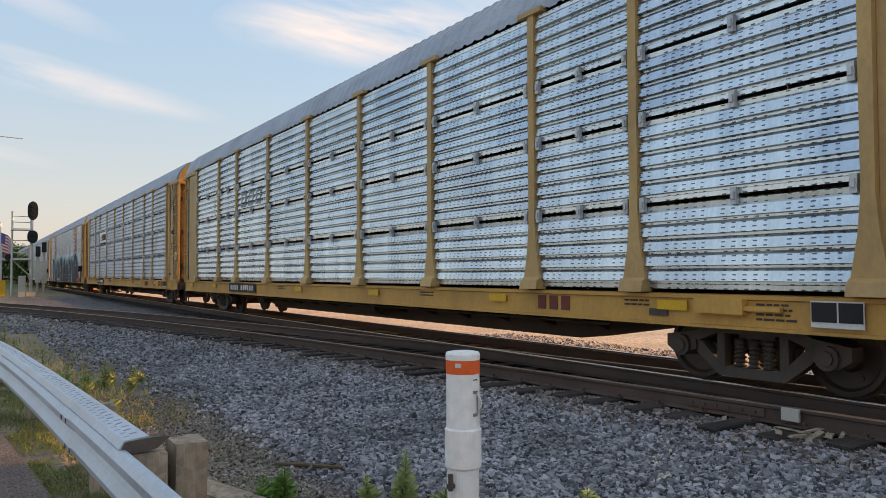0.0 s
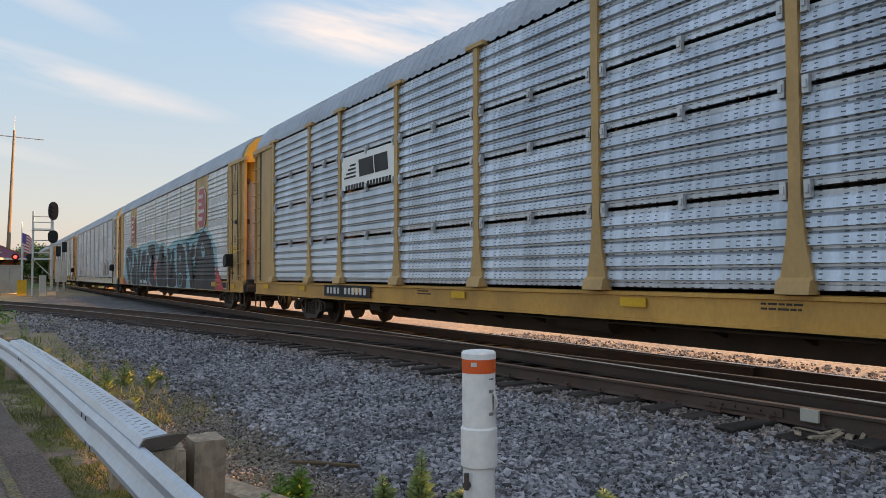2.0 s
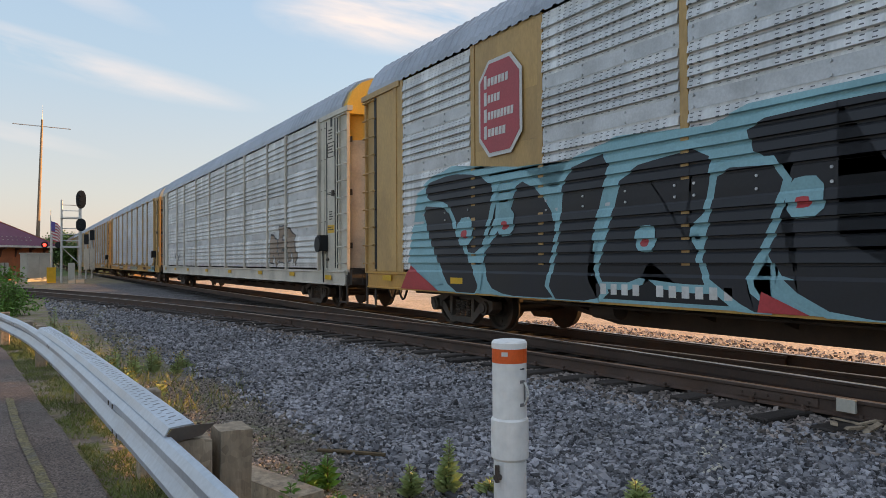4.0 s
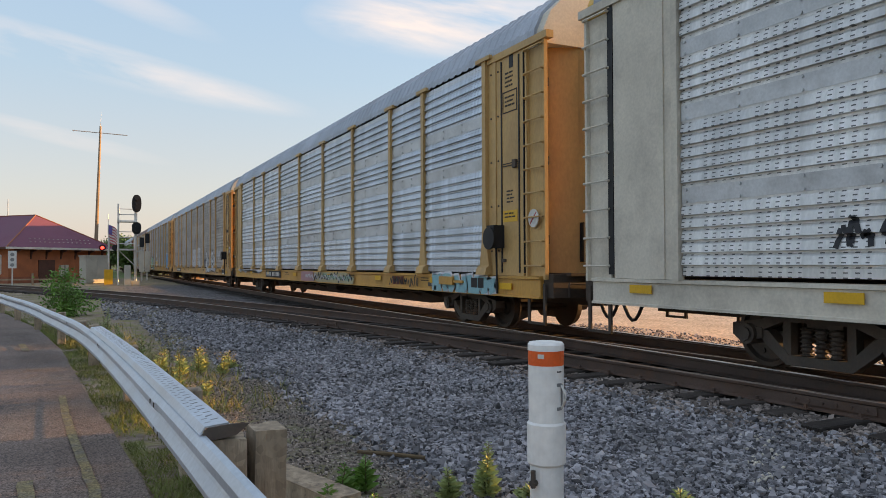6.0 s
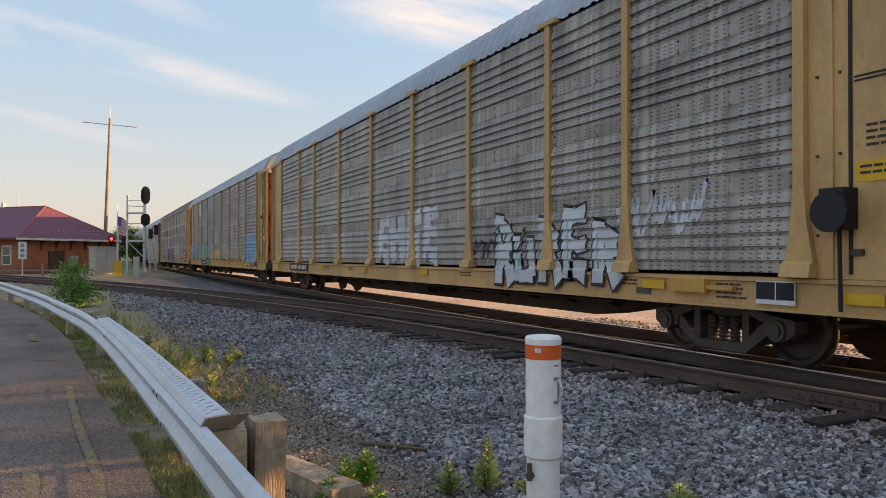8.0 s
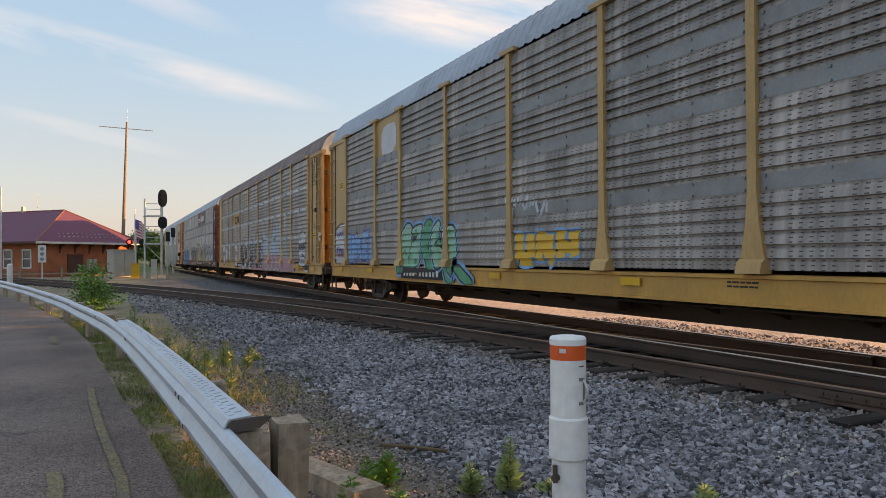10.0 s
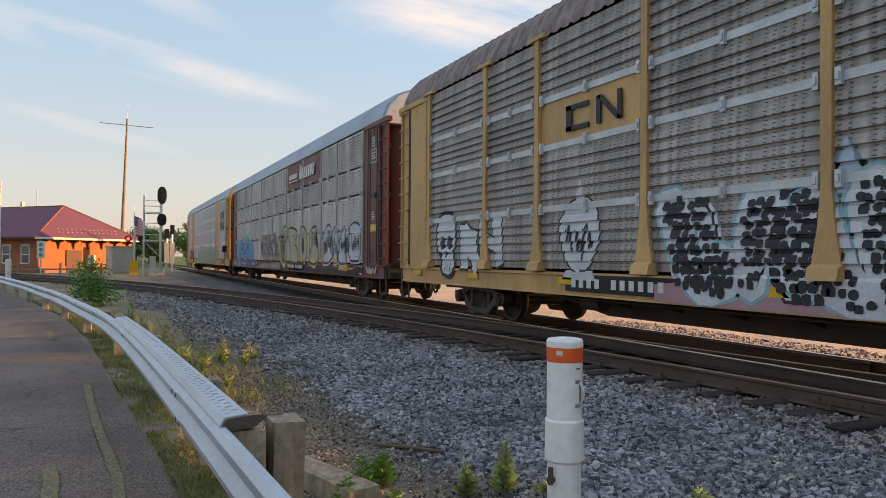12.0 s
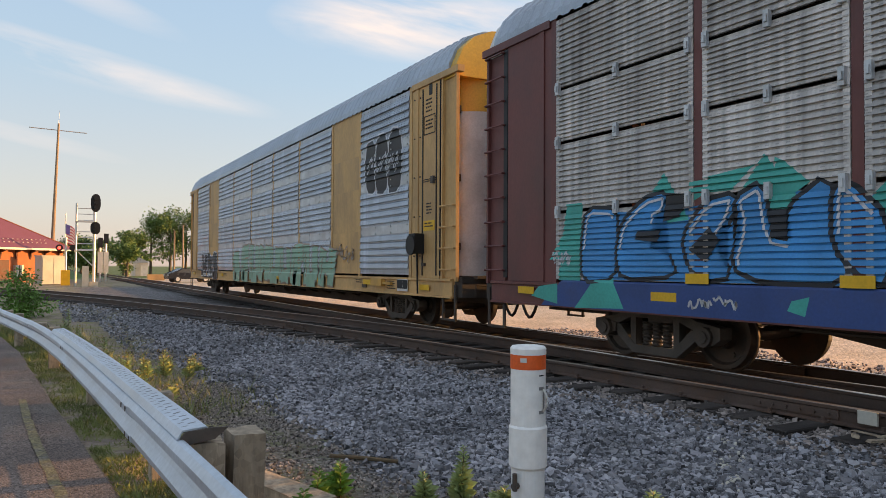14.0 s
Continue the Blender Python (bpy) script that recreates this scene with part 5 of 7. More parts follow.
def build_train():
    dark = M["under"]
    # galvanised car on a clean yellow flat, open seams
    c = add_car(0, "enclosed rail car with bright galvanised side panels on yellow flat car", M["galv_bright"], M["yellow_tan"], M["steel_roof"], "gap", "wide", cap=M["cream"], sill=M["yellow"])
    sill_marks(c, dark, M["mark_maroon"], number_y=6.45)
    near_end_details(c, dark)
    for i in range(3):
        y = 6.30 - 0.66 * i
        art(c, "wide", [[(y + 0.26, 3.27), (y - 0.22, 3.27), (y - 0.34, 3.74), (y + 0.14, 3.74)]], M["band_dark"], 0.004, "dark slanted owner mark")
        art(c, "wide", [[(y + 0.10, 3.42), (y - 0.12, 3.42), (y - 0.18, 3.60), (y + 0.04, 3.60)]], M["galv_bright"], 0.0055)
    c = add_car(1, "enclosed rail car with dull galvanised panels and yellow end doors", M["galv_blue"], M["yellow_tan"], M["steel_roof"], "gap", "wide", cap=M["yellow"], sill=M["yellow"])
    sill_marks(c, dark, M["mark_maroon"], number_y=6.65)
    near_end_details(c, dark)
    plate(c, "owner_sign", 5.575, 3.52, 2.56, 0.74, M["pvc"], 0.05, "white owner sign with black shapes")
    bm = bmesh.new()
    for i in range(4):
        box(bm, -SIDE - 0.056, -SIDE - 0.05, 6.1, 6.7 - 0.1 * i, 3.40 + 0.085 * i, 3.44 + 0.085 * i)
    for a, b in ((5.9, 5.25), (5.15, 4.6)):
        prism(bm, [(a, 3.38), (b - 0.05, 3.38), (b, 3.75), (a + 0.05, 3.75)], "x", -SIDE - 0.056, -SIDE - 0.05)
    blocks(bm, 6.65, 5.65, 3.14, 3.25, 7, 0.02)
    blocks(bm, 5.55, 4.40, 3.14, 3.25, 8, 0.02)
    part("sign_mark", bm, M["black"], c)
    # pale car with the big black piece
    pb = {(i, r) for i in (1, 7) for r in range(4)}
    c = add_car(2, "yellow rail car with pale panels and huge black graffiti", M["galv_white"], M["yellow_tan"], M["steel_roof"], "band", "band", post="flush", cap=M["yellow_clean"], band=M["band"], door=M["band"], plain_bays=pb, sill=M["yellow"])
    near_end_details(c, dark, False)
    handbrake(c)
    sill_marks(c, dark, None, number_y=4.55)
    for y in (-8.0, 8.0):
        w, h, cz, q = 0.62, 0.80, 3.80, 0.30
        octo = [(-w + q, -h), (w - q, -h), (w, -h + q), (w, h - q), (w - q, h), (-w + q, h), (-w, h - q), (-w, -h + q)]
        bm = prism(bmesh.new(), [(y + a, cz + b) for a, b in octo], "x", -SIDE - 0.044, -SIDE - 0.034)
        part("sign_border", bm, M["white_paint"], c)
        bm = prism(bmesh.new(), [(y + a * 0.9, cz + b * 0.92) for a, b in octo], "x", -SIDE - 0.050, -SIDE - 0.044)
        part("owner_sign", bm, M["sign_red"], c, "red eight-sided owner sign")
        bm = bmesh.new()
        for i, (n, ww) in enumerate(((6, 0.70), (4, 0.46), (8, 0.84), (5, 0.62))):
            box(bm, -SIDE - 0.055, -SIDE - 0.05, y + 0.36, y + 0.44, 4.14 - 0.28 * i, 4.36 - 0.28 * i)
            blocks(bm, y + 0.33, y + 0.42 - ww, 4.17 - 0.28 * i, 4.30 - 0.28 * i, n, 0.01)
        part("sign_mark", bm, M["white_paint"], c)
    graff_polar(c)
    # white car, small tag
    c = add_car(3, "whitish rail car with pale grey panels and small dark tag", M["galv_white"], M["cream"], M["steel_roof"], "band", "band", post="slim", cap=M["yellow_clean"], band=M["band"])
    near_end_details(c, dark, False)
    handbrake(c)
    piece(c, "band", 31, -7.2, -9.9, 1.25, 2.3, 3, M["g_brown"], M["g_black"], None)
    scrawl(c, "band", 32, 9.5, 8.2, 1.3, 1.8, 3, M["g_black"])
    # grey panels over a tagged yellow sill
    c = add_car(4, "yellow rail car with grey panels, flared posts and tagged sill", M["galv_blue"], M["yellow_tan"], M["steel_roof"], "band", "band", cap=M["cream"], band=M["band"], sill=M["yellow"])
    near_end_details(c, dark)
    handbrake(c)
    sill_marks(c, dark, M["mark_maroon"], number_y=5.3)
    art(c, "band", [[(1.2, 0.73), (1.1, 1.04), (-0.3, 1.05), (-0.4, 0.73)]], M["g_pink"], 0.004)
    art(c, "band", [[(-0.6, 0.73), (-0.5, 1.02), (-3.6, 1.04), (-4.3, 0.9), (-4.2, 0.73)]], M["g_tan"], 0.004)
    scrawl(c, "band", 44, 0.6, -0.6, 0.78, 1.0, 4, M["g_white"], 0.02)
    scrawl(c, "band", 41, -0.4, -4.2, 0.74, 1.04, 9, M["g_black"], 0.034, 0.010)
    scrawl(c, "band", 45, -0.5, -4.1, 0.76, 1.02, 8, M["g_white"], 0.022, 0.012)
    scrawl(c, "band", 46, -1.5, -4.0, 0.76, 1.00, 4, M["g_mint"], 0.02, 0.014)
    scrawl(c, "band", 42, -6.9, -8.6, 0.75, 1.03, 6, M["g_black"], 0.018)
    piece(c, "band", 43, -9.3, -12.0, 0.72, 1.03, 5, M["g_aqua"], M["g_white"], None, None, 0.1)
    for i, (y, z) in enumerate(((-4.5, 3.55), (-4.0, 2.0), (0.2, 1.9), (3.1, 1.8), (-6.4, 2.2), (-0.6, 3.2))):
        art(c, "band", [blob(random.Random(i), y, z, 0.45, 0.22)], M["g_white"], 0.004)
    wavy = [(12.4 - 0.2 * i, 0.965 - 0.06 * math.sin(i * 0.9) - 0.03 * math.sin(i * 2.3)) for i in range(27)]
    art(c, "band", [[(12.4, 1.06), *wavy, (7.2, 1.06)]], M["g_white"], 0.004)
    # weathered tan car
    c = add_car(5, "weathered rail car with sooty tan panels and pale yellow posts", M["galv_tan"], M["yellow_pale"], M["steel_roof"], "band", "band", cap=M["cream"], band=M["galv_tan"])
    near_end_details(c, dark)
    handbrake(c)
    sill_marks(c, dark, None)
    piece(c, "band", 51, 0.9, -2.9, 1.15, 2.35, 4, M["g_white"], M["galv_tan"], None, None, 0.15)
    piece(c, "band", 52, -5.2, -8.8, 0.8, 2.0, 5, M["g_white"], M["g_black"], M["g_aqua"], None, 0.4)
    scrawl(c, "band", 53, -8.6, -10.4, 1.4, 2.3, 4, M["g_white"], 0.035)
    scrawl(c, "band", 54, -4.3, -6.3, 1.1, 1.9, 3, M["g_black"], 0.03)
    # yellow car with the green and the blue piece
    c = add_car(6, "yellow rail car with grey panels and green and blue graffiti", M["galv_dark"], M["yellow_tan"], M["steel_roof"], "band", "band", cap=M["cream"], band=M["band_dark"], plain_bays={(7, 3)}, sill=M["yellow"])
    near_end_details(c, dark)
    sill_marks(c, dark, None, number_y=5.67)
    mint = [[(6.9, 1.85), (6.6, 2.1), (6.35, 2.1), (6.2, 2.0), (6.25, 1.45), (6.1, 1.3), (6.3, 1.0), (6.75, 1.05), (6.85, 1.15), (7.0, 1.45)],
        [(6.15, 2.0), (5.65, 2.05), (5.55, 2.0), (5.65, 1.65), (5.75, 1.15), (6.25, 0.95), (6.45, 1.15), (6.25, 1.55), (5.85, 1.75), (6.15, 1.85)],
        [(4.95, 1.95), (4.65, 2.1), (4.55, 2.05), (4.55, 1.85), (4.75, 1.75), (4.6, 1.7), (4.85, 1.55), (4.5, 1.5), (4.3, 1.4), (4.35, 1.15), (4.7, 1.0), (4.95, 1.15), (5.05, 1.5)],
        [(4.45, 1.95), (3.75, 1.95), (3.7, 1.6), (3.65, 1.3), (3.95, 1.25), (3.9, 0.85), (4.15, 1.0), (4.2, 1.4), (4.35, 1.5)]]
    deep = [[(5.55, 1.65), (5.5, 2.0), (5.25, 2.15), (5.0, 2.1), (4.95, 1.95), (5.15, 1.7), (5.3, 1.45), (4.85, 1.05), (5.2, 0.95), (5.55, 1.35)],
        [(7.05, 1.45), (6.8, 1.5), (6.75, 0.9), (7.3, 0.9)],
        [(4.4, 1.1), (4.0, 1.15), (3.85, 0.73), (4.2, 0.73)],
        [(3.95, 1.1), (3.55, 1.1), (2.95, 0.8), (2.95, 0.73), (3.35, 0.73)]]
    sprayed(c, "band", deep, M["g_green"], M["g_black"], 0.045, M["g_sky"], 0.07)
    sprayed(c, "band", mint, M["g_mint_bright"], M["g_black"], 0.045, M["g_sky"], 0.06, M["g_green"], 1.08, 0.004)
    shine(c, "band", mint, M["g_white"], 0.0213, 0.015)
    art(c, "band", [[(6.75, 1.05), (4.75, 1.0), (4.75, 0.95), (6.75, 0.9)],
        [(6.05, 1.8), (5.8, 1.8), (5.9, 1.7), (6.1, 1.7)],
        [(4.75, 1.65), (4.6, 1.7), (4.65, 1.6), (4.8, 1.55)],
        [(4.25, 1.65), (4.1, 1.7), (4.05, 1.45), (4.2, 1.45)]], M["g_black"], 0.0217)
    for i in range(16):
        rg = random.Random(600 + i)
        art(c, "band", [blob(rg, rg.uniform(3.8, 6.8), rg.uniform(1.15, 1.9), 0.16, 0.14, 0, 9, 0.2)], M["g_green"], 0.0217)
    piece(c, "band", 62, 11.4, 8.8, 1.15, 1.95, 4, M["g_sky"], M["g_violet"], None, None, 0.2)
    piece(c, "band", 63, -8.9, -11.5, 0.95, 2.25, 4, M["g_sky"], M["g_sky"], M["g_aqua"], M["g_white"], 0.15)
    scrawl(c, "band", 64, 1.6, 0.2, 1.9, 2.5, 3, M["g_white"], 0.035)
    piece(c, "band", 65, 1.2, -0.8, 1.2, 1.75, 3, M["marker_yellow"], M["g_sky"], None, None, 0.3)
    bm = flat_poly(bmesh.new(), blob(random.Random(66), 7.9, 4.4, 1.15, 0.80, 0.1, 14, 0.07))
    part("bare_patch", bm, M["g_white"], c, "bare pale patch of removed sign", pose(-SIDE - 0.008, 0, 0))
    art(c, "band", [[(12.82, 2.25), (12.3, 2.38), (11.75, 2.40), (11.75, 1.10), (12.82, 1.10)]], M["mark_maroon"], 0.004)
    art(c, "band", [[(12.82, 2.15), (12.3, 2.30), (11.8, 2.32), (11.85, 1.15), (12.4, 1.12), (12.82, 1.12)]], M["g_white"], 0.0052)
    scrawl(c, "band", 67, 12.75, 11.85, 1.85, 2.2, 5, M["g_violet"], 0.018)
    scrawl(c, "band", 69, 12.75, 11.85, 1.25, 1.75, 4, M["g_violet"], 0.022)
    plate(c, "warning_plate", 12.2, 3.55, 0.50, 0.24, M["marker_yellow"], 0.012, "yellow warning plate")
    bars(c, 12.2, 3.63, 0.42, 0.17, 3, dark, 0.014, seed=9)
    plate(c, "warning_plate", 12.25, 1.92, 0.24, 0.20, M["marker_yellow"], 0.014, "yellow warning plate")
    scrawl(c, "band", 68, 12.75, 12.0, 1.2, 1.5, 3, M["g_pink"], 0.03, 0.0170)
    # sooty car with the long white piece
    c = add_car(7, "sooty grey rail car with yellow posts and long white graffiti", M["galv_dark"], M["yellow_pale"], M["rust_roof"], "gap", "band", cap=M["cream"], plain_bays={(6, 2)}, door=M["yellow"])
    near_end_details(c, dark)
    sill_marks(c, dark, None, number_y=4.85)
    for z in (2.10, 3.12, 3.92):
        for a, b in zip(EDGES, EDGES[1:]):
            part("seam_strip", boxes((-SIDE - 0.03, -SIDE, a + 0.075, b - 0.075, z - 0.05, z + 0.05)), M["band"], c)
    bm = bmesh.new()
    for a, b, z0, z1 in ((6.1, 5.95, 3.3, 3.7), (6.1, 5.5, 3.3, 3.37), (6.1, 5.5, 3.63, 3.7), (5.3, 5.2, 3.3, 3.72), (4.8, 4.7, 3.3, 3.72)):
        box(bm, -SIDE - 0.045, -SIDE - 0.03, b, a, z0, z1)
    prism(bm, [(5.3, 3.72), (5.18, 3.72), (4.7, 3.3), (4.82, 3.3)], "x", -SIDE - 0.045, -SIDE - 0.03)
    part("owner_mark", bm, M["g_black"], c, "black curved owner mark")
    scribbled = [[(3.8, 2.0), (3.1, 2.1), (2.65, 0.85), (3.6, 0.95)],
        [(2.2, 1.95), (1.5, 2.05), (1.35, 0.85), (2.05, 0.85)],
        [(0.85, 2.05), (-0.1, 2.05), (-0.35, 0.85), (0.7, 0.9)],
        [(-0.65, 2.1), (-1.35, 2.15), (-1.55, 0.85), (-0.75, 0.85)],
        [(-1.6, 2.1), (-2.15, 2.1), (-2.45, 0.85), (-1.7, 0.85)]]
    sprayed(c, "band", scribbled, M["g_white"], M["g_black"], 0.04, M["g_white"], 0.05)
    cells(c, "band", 70, scribbled, M["g_black"], 0.14)
    giraffe = [[(3.9, 2.05), (3.55, 2.1), (3.4, 1.7), (3.3, 1.2), (2.7, 1.4), (2.55, 1.0), (3.1, 0.8), (3.35, 1.0), (3.65, 1.5)],
        [(2.45, 1.95), (2.1, 2.05), (1.85, 1.6), (1.55, 1.1), (1.5, 0.95), (1.85, 1.05), (1.95, 1.3), (2.25, 1.2), (2.3, 0.9), (2.55, 1.0)],
        [(1.75, 1.9), (1.5, 2.0), (1.3, 1.5), (1.1, 1.05), (0.75, 0.75), (1.0, 0.73), (1.5, 1.0)],
        [(1.1, 2.0), (0.8, 2.1), (0.7, 1.9), (0.7, 0.75), (0.85, 1.1), (1.0, 1.5)]]
    sprayed(c, "band", giraffe, M["g_white"], M["g_white"], 0.12, M["g_aqua"], 0.05, base=0.004)
    cells(c, "band", 71, giraffe, M["g_black"], 0.115, 0.0215)
    bubbles = [[(-2.55, 2.15), (-3.55, 2.2), (-3.8, 2.05), (-3.95, 1.4), (-3.8, 0.85), (-3.3, 0.75), (-2.85, 1.4)],
        [(-3.75, 2.05), (-4.05, 2.2), (-4.4, 2.15), (-4.65, 1.9), (-4.6, 1.7), (-4.85, 1.15), (-4.75, 0.8), (-4.2, 0.8), (-3.9, 1.3)],
        [(-4.75, 2.1), (-5.25, 2.2), (-5.45, 1.95), (-5.45, 1.3), (-5.8, 1.1), (-5.65, 0.8), (-5.05, 0.8), (-4.85, 1.4)],
        [(-5.7, 2.1), (-6.35, 2.15), (-6.4, 1.6), (-6.5, 1.15), (-6.35, 0.8), (-5.9, 0.8), (-5.8, 1.45)],
        [(-6.4, 2.1), (-6.7, 2.3), (-6.95, 2.2), (-7.05, 1.85), (-7.15, 1.25), (-7.1, 0.75), (-6.65, 0.75), (-6.5, 1.45)]]
    sprayed(c, "band", bubbles, M["g_pale_blue"], M["g_white"], 0.06, M["g_aqua"], 0.10, M["g_pink"], 1.45)
    shine(c, "band", bubbles, M["g_black"], 0.0180, 0.018)
    for i, (y, z) in enumerate(((-2.9, 2.35), (-4.3, 2.45), (-5.2, 2.45), (-6.6, 2.7), (-5.9, 2.6), (-0.2, 2.3), (1.2, 2.25))):
        art(c, "band", [[(y + 0.35, z - 0.3), (y + 0.1, z - 0.05), (y, z + 0.28), (y - 0.12, z - 0.02), (y - 0.4, z - 0.3)]], M["g_pale_blue"], 0.0036)
    art(c, "band", [[(4.0, 0.72), (-9.3, 0.72), (-9.3, 1.25), (-6, 1.35), (-2, 1.15), (1, 1.2), (4.0, 0.95)]], M["g_pink"], 0.0045)
    rg = random.Random(73)      # round head shape with dark hollows
    crown, jaw = blob(rg, 10.70, 1.78, 0.92, 0.86, 0, 18, 0.03), blob(rg, 10.62, 1.18, 0.60, 0.50, 0, 14, 0.06)
    art(c, "band", [grow(crown, 0.09), grow(jaw, 0.09)], M["g_black"], 0.005)
    art(c, "band", [crown, jaw], M["g_white"], 0.0065)
    art(c, "band", [blob(rg, 10.86, 1.60, 0.24, 0.30, 0, 12, 0.15), blob(rg, 10.50, 1.60, 0.26, 0.30, 0, 12, 0.15), blob(rg, 10.68, 1.36, 0.10, 0.16, 0, 8, 0.1)], M["g_black"], 0.008)
    art(c, "band", [blob(rg, 10.62 + 0.13 * k, 1.08, 0.025, 0.22, 0, 6, 0.1) for k in (-1, 0, 1)], M["g_black"], 0.008)
    piece(c, "band", 73, 10.0, 8.1, 1.0, 2.1, 2, M["g_white"], M["g_black"], None, None, 0.3)
    face = [(6.3, 1.85), (6.05, 2.15), (5.6, 2.25), (5.3, 2.05), (5.2, 1.6), (5.45, 1.2), (5.7, 1.05), (6.05, 1.15), (6.25, 1.55)]
    sprayed(c, "band", [face], M["g_white"], M["g_black"], 0.035)
    art(c, "band", [[(5.85, 2.2), (5.72, 2.55), (5.62, 2.2)], [(6.1, 1.1), (5.4, 1.1), (5.3, 0.95), (6.2, 0.95)]], M["g_white"], 0.006)
    scrawl(c, "band", 74, 6.1, 5.4, 1.2, 1.95, 3, M["g_black"], 0.016, 0.0170)
    hood = [(-10.15, 1.25), (-10.05, 1.8), (-10.3, 2.2), (-10.7, 2.28), (-11.05, 2.15), (-11.2, 1.8), (-11.05, 1.25), (-10.7, 1.1)]
    bust = [(-10.0, 0.98), (-10.2, 1.3), (-11.1, 1.32), (-11.4, 1.0)]
    sprayed(c, "band", [hood, bust], M["g_white"], M["g_black"], 0.045)
    art(c, "band", [[(-10.12, 1.82), (-10.12, 1.58), (-11.1, 1.60), (-11.12, 1.84)], [(-10.45, 1.45), (-10.9, 1.42), (-10.7, 1.3)]], M["g_black"], 0.0167)
    scrawl(c, "band", 75, -10.2, -11.1, 1.95, 2.2, 3, M["g_black"], 0.016, 0.0170)
    scrawl(c, "band", 76, -10.1, -11.3, 1.0, 1.25, 4, M["g_black"], 0.016, 0.0170)
    # maroon car
    c = add_car(8, "maroon rail car with fine-ribbed grey panels and blue graffiti", M["galv_brown"], M["maroon"], M["steel_roof_light"], "gap", "fine", post="flush", cap=M["white_paint"], plain_bays={(2, 3), (3, 3)}, low_sill=True)
    near_end_details(c, M["white_paint"], False)
    sill_marks(c, M["white_paint"], None, number_y=-3.3)
    for a, b in zip(EDGES, EDGES[1:]):
        for y in (a + 0.105, b - 0.105):
            part("edge_strip", shared(("edge_strip",), lambda: boxes((-0.022, 0.0, -0.035, 0.035, 1.12, 4.96))), M["galv_brown"], c, at=pose(-SIDE, y, 0))
    bm = bmesh.new()
    for i in range(8):
        prism(bm, [(-2.0 - 0.17 * i, 4.36), (-2.11 - 0.17 * i, 4.36), (-2.14 - 0.17 * i, 4.55), (-2.03 - 0.17 * i, 4.55)], "x", -SIDE - 0.05, -SIDE - 0.03)
    box(bm, -SIDE - 0.05, -SIDE - 0.03, -3.5, -1.95, 4.24, 4.29)
    for i in range(7):
        prism(bm, [(-3.75 - 0.33 * i, 4.25), (-3.97 - 0.33 * i, 4.25), (-4.05 - 0.33 * i, 4.66 if i else 4.78), (-3.83 - 0.33 * i, 4.66 if i else 4.78)], "x", -SIDE - 0.05, -SIDE - 0.03)
    part("owner_mark", bm, M["white_paint"], c, "slanted white owner mark")
    art(c, "fine", [[(11.4, 1.1), (5.4, 1.1), (5.4, 0.72), (11.9, 0.72)]], M["g_navy"], 0.004)
    for j, (y, z) in enumerate(((11.2, 1.7), (9.5, 2.1), (8.0, 2.15), (6.6, 1.95), (10.6, 1.0))):
        rg = random.Random(80 + j)
        art(c, "fine", [[(y + 0.5, z - 0.3), (y - 0.5, z - 0.25), (y - 0.2 * rg.random(), z + 0.35)]], M["g_teal"], 0.0045)
    blue = [[(10.85, 2.1), (10.25, 2.05), (10.25, 1.6), (10.3, 1.15), (10.95, 1.1), (10.95, 1.65)],
        [(10.15, 1.85), (9.75, 2.15), (9.35, 2.2), (9.4, 1.95), (9.6, 1.9), (9.4, 1.75), (9.7, 1.55), (9.35, 1.45), (9.2, 1.2), (10.15, 1.15), (10.25, 1.45)],
        [(9.1, 1.65), (8.75, 2.05), (8.35, 2.1), (8.4, 1.85), (8.65, 1.55), (8.4, 1.2), (8.75, 1.15), (9.0, 1.3)],
        [(8.35, 2.05), (8.0, 2.2), (7.9, 1.6), (7.65, 1.55), (7.7, 1.9), (7.25, 2.2), (7.2, 1.6), (7.05, 1.15), (8.0, 1.15), (8.4, 1.3), (8.25, 1.75)],
        [(7.2, 2.05), (7.05, 2.1), (6.7, 1.75), (6.7, 1.15), (6.9, 1.2), (7.2, 1.5)]]
    art(c, "fine", [[(10.95, 1.12), (10.9, 2.0), (10.2, 2.02), (9.4, 1.95), (8.9, 1.95), (8.1, 2.1), (7.3, 2.05), (6.7, 1.95), (6.0, 1.9), (6.0, 1.12)]], M["g_cyan"], 0.0042)
    sprayed(c, "fine", blue, M["g_cyan"], M["g_black"], 0.055, None)
    shine(c, "fine", blue, M["g_white"], 0.0173, 0.016)
    art(c, "fine", [[(9.85, 1.75), (9.45, 1.75), (9.5, 1.6), (9.9, 1.65)],
        [(9.0, 1.5), (8.7, 1.75), (8.55, 1.6), (8.75, 1.35)],
        [(7.9, 1.9), (7.7, 1.9), (7.7, 1.6), (7.9, 1.6)],
        [(9.35, 2.2), (8.95, 2.15), (9.15, 1.9), (9.4, 1.85)]], M["g_black"], 0.0183)
    art(c, "fine", [[(9.0, 2.3), (8.1, 2.4), (8.4, 2.15), (8.75, 2.15), (9.0, 2.05)],
        [(7.85, 2.45), (7.75, 2.4), (7.45, 2.15), (7.8, 1.95)],
        [(11.3, 2.2), (10.95, 2.2), (11.0, 1.1), (11.5, 1.1)],
        [(11.95, 1.0), (11.5, 1.05), (11.5, 0.75), (12.15, 0.85)],
        [(7.65, 0.95), (7.45, 1.0), (7.5, 0.8), (7.7, 0.85)]], M["g_teal"], 0.0046)
    scrawl(c, "fine", 86, 9.0, 8.3, 0.78, 0.98, 4, M["g_white"], 0.014, 0.010)
